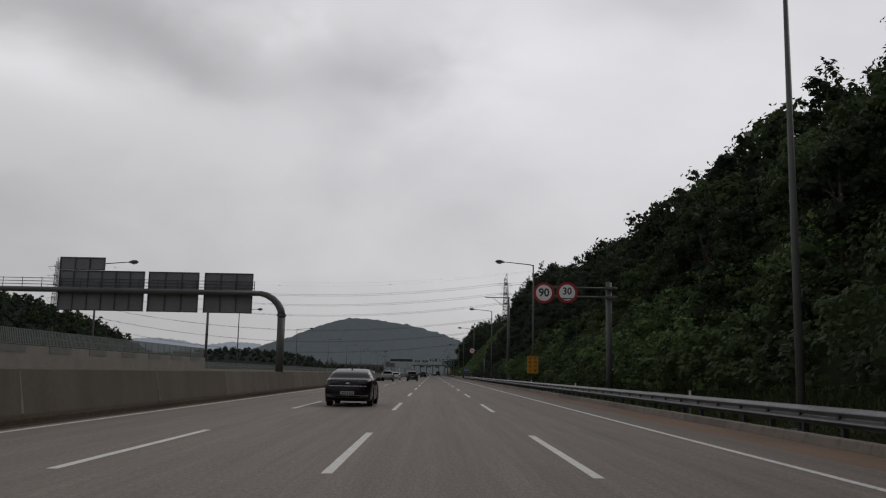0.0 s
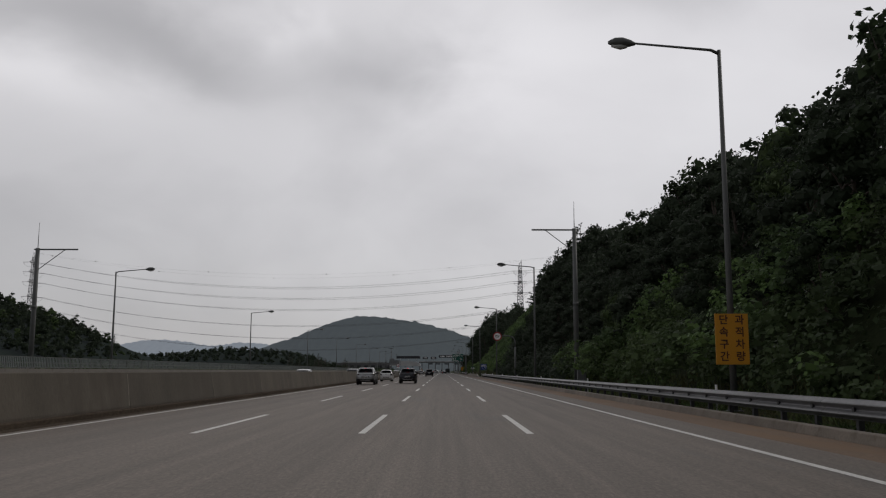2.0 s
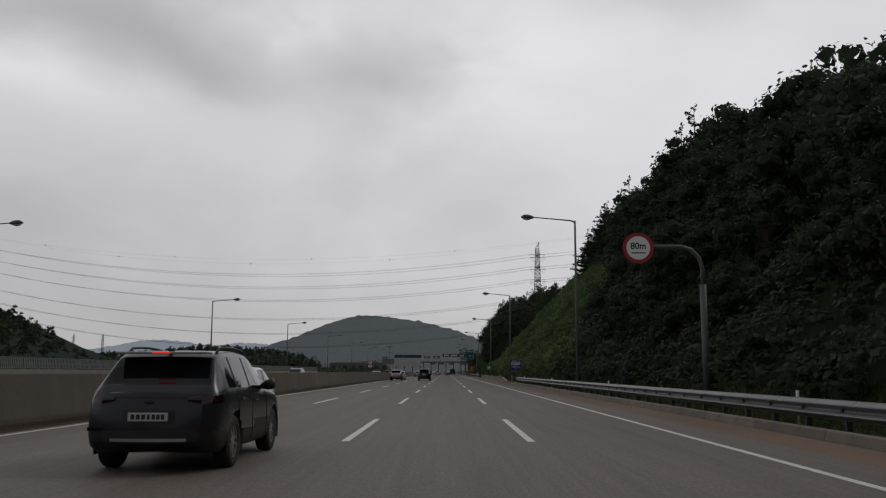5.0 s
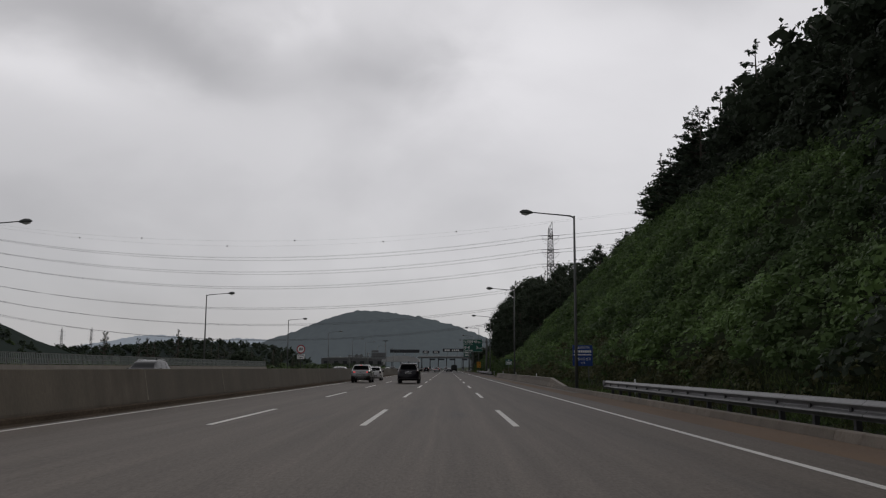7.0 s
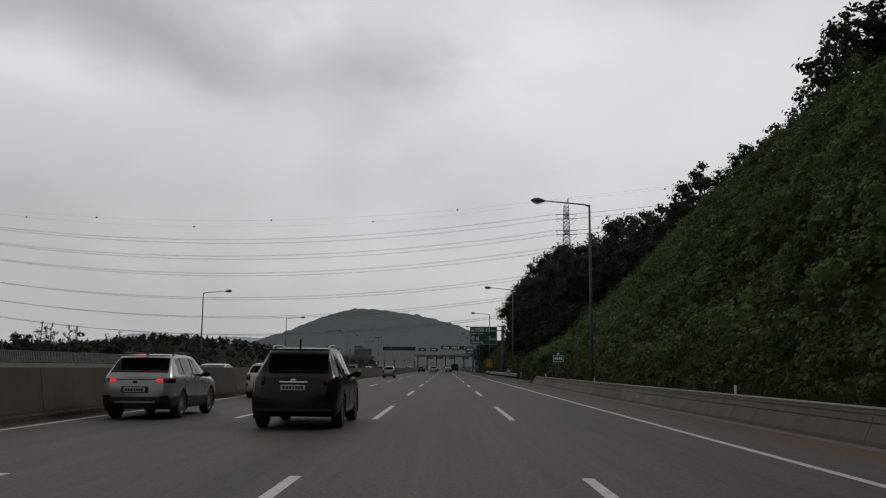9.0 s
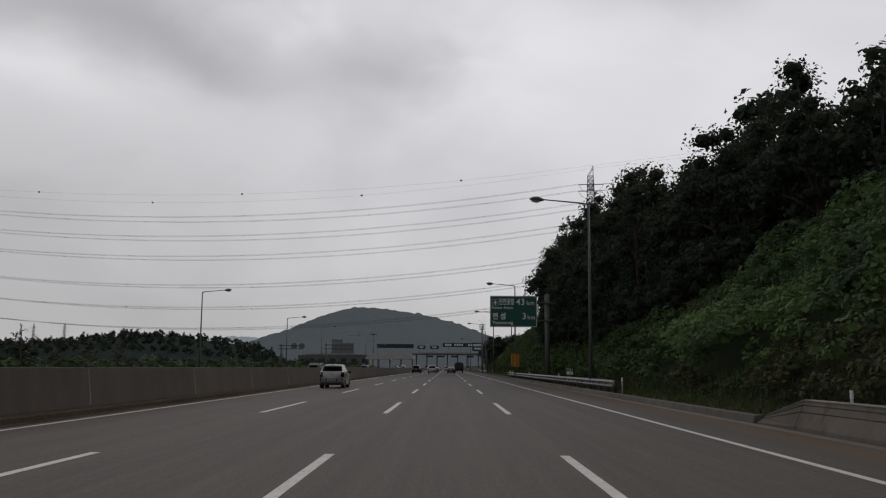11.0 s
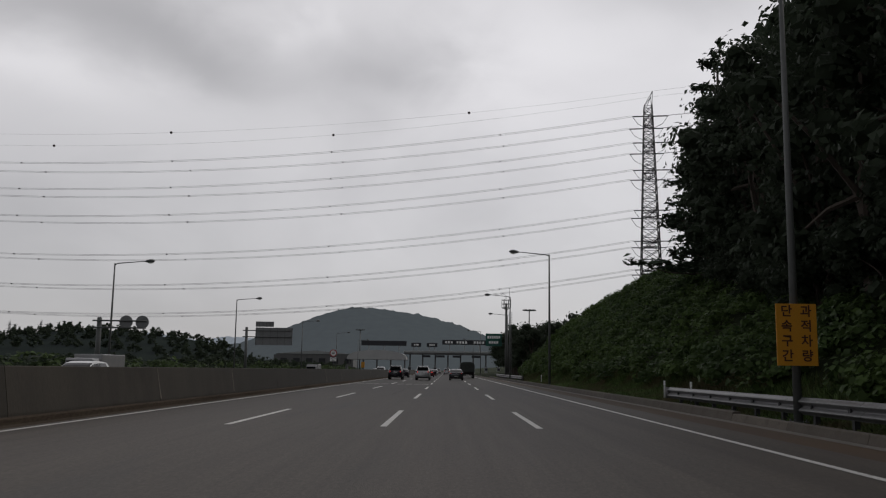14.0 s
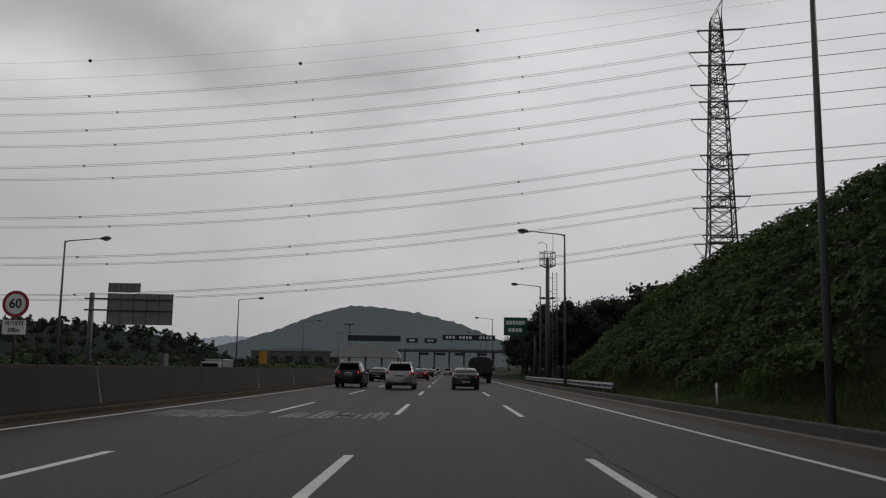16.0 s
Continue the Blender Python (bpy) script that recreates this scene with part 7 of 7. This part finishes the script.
    for a in wy:
        bm = bmesh.new()
        box(bm, -W * 0.44, W * 0.44, a - arch * 0.95, a + arch * 0.95, c["clear"] + 0.05, wr + arch * 0.9)
        part("wheel_well", bm, M["under"], root)
        for s in (1, -1):
            bm = bmesh.new()
            n = 16
            for k in range(n):
                quad = []
                for ang in (math.pi * (-0.12 + 1.24 * k / n), math.pi * (-0.12 + 1.24 * (k + 1) / n)):
                    yy, zz = a + math.cos(ang), wr + math.sin(ang)
                    for rr, xx in ((arch * 0.93, 0.465), (arch * 1.07, 0.497), (arch * 1.13, 0.488)):
                        quad.append((s * W * xx * float(np.interp(a, (0, L * 0.15, L * 0.8, L), (0.97, 1, 1, 0.965))), a + rr * math.cos(ang), wr + rr * math.sin(ang)))
                for j in (0, 1):
                    bm.faces.new([bm.verts.new(v) for v in (quad[j], quad[j + 1], quad[j + 4], quad[j + 3])])
            part("arch_trim", bm, c.get("arch_mat", M["black_trim"]), root, smooth=False)
    tyre, rim, hub = wheel_meshes(wr, 0.225, c.get("spokes", 10))
    for a in wy:
        for s in (1, -1):
            w = new("wheel")
            w.parent = root
            w.matrix_basis = pose(s * (W * 0.5 - 0.135), a, wr, 0, 0, 0 if s > 0 else 180)
            t = part("tyre", tyre, None, w)
            part("rim", rim, None, w)
            part("brake_disc", hub, None, w)
    # number plate with plain bars
    pz = c["plate_z"]
    py = sh.tail(0.1, pz)
    bm = bmesh.new()
    box(bm, -0.26, 0.26, py - 0.03, py + 0.012, pz - 0.055, pz + 0.055, 0.006)
    plate = part("number_plate", bm, M["plate"], root)
    bm = bmesh.new()
    for k, (a, b) in enumerate(((-0.22, -0.17), (-0.15, -0.10), (-0.08, -0.03), (-0.005, 0.03), (0.055, 0.10), (0.115, 0.16), (0.175, 0.22))):
        box(bm, a, b, py - 0.034, py - 0.029, pz - 0.032, pz + 0.032)
    part("bars", bm, M["black_trim"], plate)
    # door mirrors, handles
    my = c["front_glass"][0] - 0.35 if c.get("mirror_y") is None else c["mirror_y"]
    belt = float(spline([p[0] for p in c["belt"]], [p[1] for p in c["belt"]], np.array([my]))[0])
    for s in (1, -1):
        bm = bmesh.new()
        bent(bm, [(s * W * 0.46, my, belt + 0.06), (s * (W * 0.5 + 0.04), my, belt + 0.09), (s * (W * 0.5 + 0.13), my - 0.02, belt + 0.11), (s * (W * 0.5 + 0.17), my - 0.03, belt + 0.11)], [0.03, 0.085, 0.09, 0.045], 10)
        part("door_mirror", bm, c.get("mirror_mat", M["black_trim"]), root, smooth=True)
        for hy in c["handles"]:
            hb = float(spline([p[0] for p in c["belt"]], [p[1] for p in c["belt"]], np.array([hy]))[0])
            bm = bmesh.new()
            box(bm, s * W * 0.497 - 0.02, s * W * 0.497 + 0.02, hy - 0.1, hy + 0.1, hb - 0.15, hb - 0.12, 0.008)
            part("door_handle", bm, c.get("handle_mat", c["paint"]), root)
        for dy in c["seams"]:
            pts = sh.at(np.full(10, dy), np.linspace(1.4, 4.0, 10))
            bm = bmesh.new()
            bent(bm, [(s * p[0] * 1.001, p[1], p[2]) for p in pts], 0.005, 4)
            part("door_seam", bm, M["under"], root)
    for extra in c.get("extras", ()):
        extra(root, c, sh)
    return root


def bar(name, mat, x0, x1, y0, y1, z0, z1, bevel=0.008, label=""):
    def do(root, c, sh):
        bm = bmesh.new()
        if y0 >= 0.05:
            box(bm, x0, x1, y0, y1, z0, z1, bevel)
        else:
            # a strip that lies on the bowed tail
            n = max(2, int((x1 - x0) / 0.08))
            zm = (z0 + z1) / 2
            rows = []
            for k in range(n + 1):
                x = x0 + (x1 - x0) * k / n
                yy = [sh.tail(x, z) for z in (z0, z1)]
                rows.append([bm.verts.new(v) for v in ((x, yy[0] + 0.01, z0), (x, yy[0] + y0, z0), (x, yy[1] + y0, z1), (x, yy[1] + 0.01, z1))])
            for a, b in zip(rows, rows[1:]):
                for j in range(3):
                    bm.faces.new((a[j], b[j], b[j + 1], a[j + 1]))
            bm.faces.new(rows[0])
            bm.faces.new(rows[-1][::-1])
        part(name, bm, mat, root, label)
    return do


def fin(y, mat):
    def do(root, c, sh):
        z = float(sh.at(np.array([y]), np.array([7.0]))[0, 2])
        bm = bmesh.new()
        box(bm, -0.025, 0.025, y - 0.06, y + 0.09, z - 0.01, z + 0.05, 0.01)
        bmesh.ops.bevel(bm, geom=list(bm.edges), offset=0.006, segments=1, affect="EDGES")
        part("antenna", bm, mat, root)
    return do


def rails(mat, y0, y1, share=0.80):
    def do(root, c, sh):
        for s in (1, -1):
            pts = sh.at(np.linspace(y0, y1, 9), np.full(9, 5.6))
            bm = bmesh.new()
            bent(bm, [(s * p[0], p[1], p[2] + (0.055 if 0 < k < 8 else 0.0)) for k, p in enumerate(pts)], 0.02, 6)
            part("roof_rail", bm, mat, root, smooth=True)
    return do


def badge(z, mat, w=0.07, h=0.04):
    def do(root, c, sh):
        bm = bmesh.new()
        bmesh.ops.create_uvsphere(bm, u_segments=16, v_segments=8, radius=1, matrix=Matrix.Translation((0, sh.tail(0, z) - 0.008, z)) @ Matrix.Diagonal((w, 0.012, h, 1)))
        part("badge", bm, mat, root, smooth=True)
    return do


P_BLACK = paint("black car paint", (0.009, 0.008, 0.012), 0.0, 0.30, 0.10)
P_SILVER = paint("silver car paint", (0.34, 0.345, 0.35), 0.55)
M["tarp"] = material("dark green tarpaulin", (0.03, 0.036, 0.032), 0.8, fine=0.15, fine_scale=8, coarse=0.2, coarse_scale=0.8, bump=0.3, bump_scale=6)
P_WHITE = paint("white car paint", (0.60, 0.60, 0.60), 0.1)
P_PEARL = paint("light silver car paint", (0.34, 0.34, 0.345), 0.45)
P_RED = paint("dark red car paint", (0.10, 0.012, 0.014))
P_GREY = paint("dark grey car paint", (0.035, 0.037, 0.042), 0.4)

SEDAN = dict(category="car", L=4.97, W=1.87, H=1.47, clear=0.20, wheel=0.345, axles=(1.12, 3.975), paint=P_BLACK, spokes=15, tumble=0.72, window_trim=True,
             top=((0, 0.97), (0.04, 1.035), (0.10, 1.05), (0.38, 1.045), (0.62, 1.075), (1.20, 1.325), (1.75, 1.435), (2.25, 1.47), (2.75, 1.45), (3.15, 1.34), (3.65, 1.10), (3.95, 1.03), (4.5, 0.93), (4.85, 0.80), (4.97, 0.68)),
             belt=((0, 0.98), (0.5, 1.02), (1.3, 1.00), (2.5, 0.97), (3.6, 0.95), (4.3, 0.88), (4.97, 0.62)),
             glass_y=((0.98, 1.28), (1.33, 2.22), (2.28, 3.2)), rear_glass=(0.60, 1.62), front_glass=(2.95, 3.72), slim=True, lamp=(0.82, 0.97, 0.33), lamp_in=0.20, clad=0.0, plate_z=0.53,
             handles=(1.55, 2.55), seams=(1.30, 2.25, 3.35), mirror_y=3.15, arch_mat=P_BLACK,
             extras=(bar("chrome_strip", M["chrome"], -0.72, 0.72, -0.02, 0.0, 0.79, 0.805), bar("lower_trim", M["chrome"], -0.80, 0.80, -0.018, 0.0, 0.435, 0.447), badge(0.90, M["chrome"], 0.075, 0.032), fin(1.72, M["black_trim"]),
                     bar("exhaust_finisher", M["chrome"], -0.78, -0.50, -0.02, 0.0, 0.385, 0.40), bar("exhaust_finisher", M["chrome"], 0.50, 0.78, -0.02, 0.0, 0.385, 0.40), bar("diffuser", M["black_trim"], -0.62, 0.62, -0.006, 0.0, 0.33, 0.38)))
SUV = dict(category="car", L=4.48, W=1.855, H=1.64, clear=0.24, wheel=0.36, axles=(0.90, 3.57), paint=P_SILVER, spokes=10, tumble=0.74, rear_v=5.2, rear_in=0.18,
           top=((0, 1.06), (0.05, 1.12), (0.12, 1.18), (0.42, 1.50), (0.52, 1.56), (0.95, 1.62), (1.6, 1.64), (2.2, 1.62), (2.7, 1.52), (3.3, 1.16), (3.45, 1.10), (4.0, 1.03), (4.35, 0.93), (4.48, 0.78)),
           belt=((0, 1.03), (0.4, 1.08), (1.0, 1.08), (2.2, 1.04), (3.2, 1.01), (3.9, 0.95), (4.48, 0.74)),
           glass_y=((0.62, 1.05), (1.12, 1.88), (1.94, 2.85)), rear_glass=(0.10, 0.47), front_glass=(2.55, 3.28), slim=True, lamp=(0.91, 1.02, 0.30), lamp_in=0.26, clad=0.56, plate_z=0.74, lit=True,
           handles=(1.3, 2.15), seams=(1.08, 1.91, 2.95), mirror_y=2.75,
           extras=(rails(M["black_trim"], 0.75, 2.5), fin(0.75, M["black_trim"]), bar("rear_spoiler", P_SILVER, -0.62, 0.62, 0.32, 0.62, 1.565, 1.60, 0.012), bar("high_brake_lamp", M["tail_on"], -0.12, 0.12, 0.31, 0.33, 1.572, 1.592, 0.002),
                   badge(0.93, M["black_trim"], 0.07, 0.03), bar("plate_recess", M["black_trim"], -0.34, 0.34, -0.008, 0.0, 0.66, 0.82), bar("skid_trim", M["alloy"], -0.5, 0.5, -0.014, 0.0, 0.42, 0.46), bar("garnish", M["black_trim"], -0.5, 0.5, -0.01, 0.0, 0.985, 1.0),
                   bar("reflector", M["tail_off"], -0.82, -0.62, -0.014, 0.0, 0.555, 0.60), bar("reflector", M["tail_off"], 0.62, 0.82, -0.014, 0.0, 0.555, 0.60)))
SUV_BIG = dict(category="car", L=4.84, W=1.945, H=1.78, clear=0.26, wheel=0.375, axles=(1.02, 3.825), paint=P_BLACK, spokes=10, tumble=0.71, rear_v=5.12, rear_in=0.10,
               top=((0, 1.12), (0.05, 1.18), (0.12, 1.24), (0.40, 1.60), (0.52, 1.69), (1.0, 1.76), (1.7, 1.78), (2.4, 1.75), (2.9, 1.64), (3.5, 1.27), (3.7, 1.18), (4.3, 1.10), (4.7, 0.98), (4.84, 0.80)),
               belt=((0, 1.10), (0.4, 1.14), (1.0, 1.12), (2.4, 1.09), (3.5, 1.06), (4.2, 1.0), (4.84, 0.76)),
               glass_y=((0.60, 1.12), (1.2, 2.02), (2.08, 3.05)), rear_glass=(0.08, 0.46), front_glass=(2.75, 3.5), lamp=(0.95, 1.17, 0.28), lamp_in=0.33, clad=0.0, plate_z=0.90,
               handles=(1.4, 2.35), seams=(1.16, 2.05, 3.15), mirror_y=2.95, mirror_mat=P_BLACK, arch_mat=P_BLACK,
               extras=(rails(M["alloy"], 0.7, 2.6), bar("rear_spoiler", P_BLACK, -0.68, 0.68, 0.30, 0.6, 1.685, 1.725, 0.015), bar("plate_garnish", M["chrome"], -0.30, 0.30, -0.02, 0.0, 1.005, 1.03), badge(1.05, M["chrome"], 0.06, 0.035),
                       bar("antenna_base", M["black_trim"], -0.02, 0.02, 0.72, 0.76, 1.72, 1.95, 0.004), bar("lower_trim", M["black_trim"], -0.8, 0.8, -0.012, 0.0, 0.40, 0.46)))
HATCH = dict(category="car", L=3.6, W=1.6, H=1.485, clear=0.19, wheel=0.285, axles=(0.55, 2.935), paint=P_PEARL, spokes=8, tumble=0.74, rear_v=5.3, rear_in=0.25,
             top=((0, 0.98), (0.04, 1.03), (0.10, 1.08), (0.34, 1.36), (0.45, 1.43), (0.85, 1.475), (1.4, 1.485), (1.9, 1.45), (2.25, 1.35), (2.85, 1.02), (3.0, 0.97), (3.35, 0.86), (3.55, 0.72), (3.6, 0.60)),
             belt=((0, 0.98), (0.4, 1.04), (0.9, 1.01), (1.9, 0.93), (2.7, 0.87), (3.2, 0.79), (3.6, 0.58)),
             glass_y=((0.66, 1.40), (1.50, 2.35)), rear_glass=(0.08, 0.36), front_glass=(2.1, 2.83), lamp=(0.70, 1.0, 0.20), lamp_in=0.37, clad=0.0, plate_z=0.50, arch_mat=P_PEARL, handle_mat=M["black_trim"],
             handles=(0.98, 1.7), seams=(0.62, 1.45, 2.4), mirror_y=2.25,
             extras=(bar("rear_spoiler", P_PEARL, -0.5, 0.5, 0.2, 0.42, 1.40, 1.43, 0.012), badge(0.86, M["chrome"], 0.07, 0.045), bar("plate_recess", M["black_trim"], -0.36, 0.36, -0.008, 0.0, 0.43, 0.58), fin(0.62, M["black_trim"]),
                     bar("fog_lamp", M["black_trim"], -0.72, -0.66, -0.014, 0.0, 0.50, 0.62), bar("fog_lamp", M["black_trim"], 0.66, 0.72, -0.014, 0.0, 0.50, 0.62)))


def put(car, x, y, turn=0.0):
    car.matrix_world = pose(x, y, 0.0, 0, 0, turn)
    return car


put(make_car("sedan", "black saloon car with a chrome strip across its tail", SEDAN), -3.45, 33.8)
put(make_car("suv", "silver compact sport utility car with lit brake lamps", SUV), -7.4, 270.3)
put(make_car("suv", "large black sport utility car with silver roof rails", SUV_BIG), -2.95, 267.2)
put(make_car("hatchback", "small light silver hatchback with dark windows", HATCH), -7.0, 360.8)


def repaint(c, mat, **more):
    swap = dict(c, paint=mat, **more)
    swap["extras"] = tuple(e for e in c.get("extras", ()))
    return swap


far_black = put(make_car("suv", "black sport utility car with lit tail lamps", repaint(SUV_BIG, P_BLACK, lit=True), coarse=True), -6.9, 506)
far_silver = put(make_car("suv", "light silver sport utility car with lit brake lamps", repaint(SUV_BIG, P_SILVER, lit=True, mirror_mat=P_SILVER), coarse=True), -3.2, 502.5)
far_sedan = put(make_car("sedan", "dark grey saloon car with a lit brake lamp", repaint(SEDAN, P_GREY, lit=True, clad=0.0, lamp_in=0.37), coarse=True), 1.1, 505)
far_blk2 = put(make_car("sedan", "black saloon car further along the road", repaint(SEDAN, P_BLACK), coarse=True), -7.5, 538)
far_red = put(make_car("sedan", "dark red saloon car further along the road", repaint(SEDAN, P_RED, lit=True), coarse=True), -3.4, 552)
far_white = put(make_car("sedan", "white saloon car queuing for the toll gate", repaint(SEDAN, P_WHITE), coarse=True), -3.6, 640)
early_red = put(make_car("suv", "dark grey sport utility car in the middle lane", repaint(SUV, P_GREY, lit=False), coarse=True), -3.5, 146)
early_silver = put(make_car("suv", "silver sport utility car beside the median", repaint(SUV, P_SILVER, lit=False), coarse=True), -7.2, 137)
early_white = put(make_car("hatchback", "white small hatchback beside the median", repaint(HATCH, P_WHITE), coarse=True), -7.0, 165)

OTHER_WHITE = copy_thing(early_white, pose(-7.5, 286.0, 0.0))
tagged(OTHER_WHITE, label="white small hatchback in the lane beside the median")
QUEUE = ((far_white, -7.4, 668), (far_blk2, -0.2, 690), (far_red, 3.5, 672), (far_silver, -3.4, 705), (far_sedan, -7.3, 720), (far_white, 0.3, 728), (far_black, 3.8, 700), (far_white, 3.7, 640), (far_silver, -0.2, 655), (far_blk2, -3.6, 600))
for car, x, y in QUEUE:
    tagged(copy_thing(car, pose(x, y, 0.0)), label=car["label"].split(" with ")[0].replace(" further along the road", "").replace(" queuing for the toll gate", "") + " in the queue before the toll gate")
# traffic of the other carriageway, facing the other way
OTHER = ((early_white, -13.5, 141), (far_white, -16.0, 158), (early_silver, -12.8, 182), (far_white, -12.6, 300), (far_black, -19.0, 250), (early_white, -15.6, 430), (far_silver, -12.7, 560), (far_white, -15.9, 590))
for car, x, y in OTHER:
    tagged(copy_thing(car, pose(x, y, 0.0, 0, 0, 180)), label=car["label"].split(" with ")[0].split(" beside ")[0].split(" queuing")[0] + " on the other carriageway")


def truck(x, y, turn, label, body_mat, tank=False, cab_mat=None, scale=1.0):
    """A medium lorry: cab, chassis, load body, wheels."""
    root = thing("truck", label, "truck", pose(x, y, 0, 0, 0, turn) @ Matrix.Diagonal((scale, scale, scale, 1)), group="lorries")
    bm = bmesh.new()
    box(bm, -1.15, 1.15, 0.2, 5.6, 0.75, 1.0, 0.03)
    part("chassis", bm, M["under"], root)
    bm = bmesh.new()
    if tank:
        outline = [(1.2 * math.copysign(abs(math.cos(a)) ** 0.55, math.cos(a)), 2.0 + 0.72 * math.sin(a) ** 0.75) for a in np.linspace(0, math.pi, 13)] + [(-1.2, 1.02), (1.2, 1.02)]
        extrude(bm, outline, 0.0, 5.2)
    else:
        box(bm, -1.2, 1.2, 0.0, 5.2, 1.02, 2.9, 0.04)
    bmesh.ops.recalc_face_normals(bm, faces=bm.faces)
    load = part("load_body", bm, body_mat, root)
    bm = bmesh.new()
    for xx in (-1.1, -0.37, 0.37, 1.1):
        box(bm, xx - 0.04, xx + 0.04, -0.04, 0.0, 1.05, 2.3)
    box(bm, -1.15, 1.15, -0.05, 0.0, 1.05, 1.15)
    box(bm, -1.15, 1.15, -0.05, 0.0, 2.05, 2.15)
    part("tailgate_rib", bm, M["black_trim"], load)
    bm = bmesh.new()
    box(bm, -1.1, 1.1, 5.45, 7.1, 0.6, 2.55, 0.12)
    cab = part("cab", bm, cab_mat or body_mat, root, smooth=True)
    bm = bmesh.new()
    box(bm, -1.0, 1.0, 7.06, 7.12, 1.55, 2.35, 0.02)
    part("windshield", bm, M["glass"], cab)
    tyre, rim, hub = wheel_meshes(0.48, 0.28, 6)
    for a in (1.3, 2.4, 6.2):
        for s in (1, -1):
            w = new("wheel")
            w.parent = root
            w.matrix_basis = pose(s * 1.0, a, 0.48, 0, 0, 0 if s > 0 else 180)
            part("tyre", tyre, None, w)
            part("rim", rim, None, w)
            part("brake_disc", hub, None, w)
    for s in (1, -1):
        bm = bmesh.new()
        box(bm, s * 0.95 - 0.2, s * 0.95 + 0.2, 0.12, 0.2, 0.72, 0.88, 0.01)
        part("tail_lamp", bm, M["tail_off"], root)
    bm = bmesh.new()
    box(bm, -1.15, 1.15, 0.1, 0.2, 0.45, 0.6)
    part("rear_guard", bm, M["black_trim"], root)
    bm = bmesh.new()
    box(bm, -0.26, 0.26, 0.07, 0.1, 0.48, 0.58)
    part("number_plate", bm, M["plate"], root)


truck(3.3, 538, 0, "dark covered lorry with a rounded tarpaulin body", M["tarp"] if "tarp" in M else P_GREY, tank=True)
for x, y in ((-20.0, 443), (-20.0, 524)):
    truck(x, y, 180, "small white box lorry on the other carriageway", P_PEARL, scale=0.66)
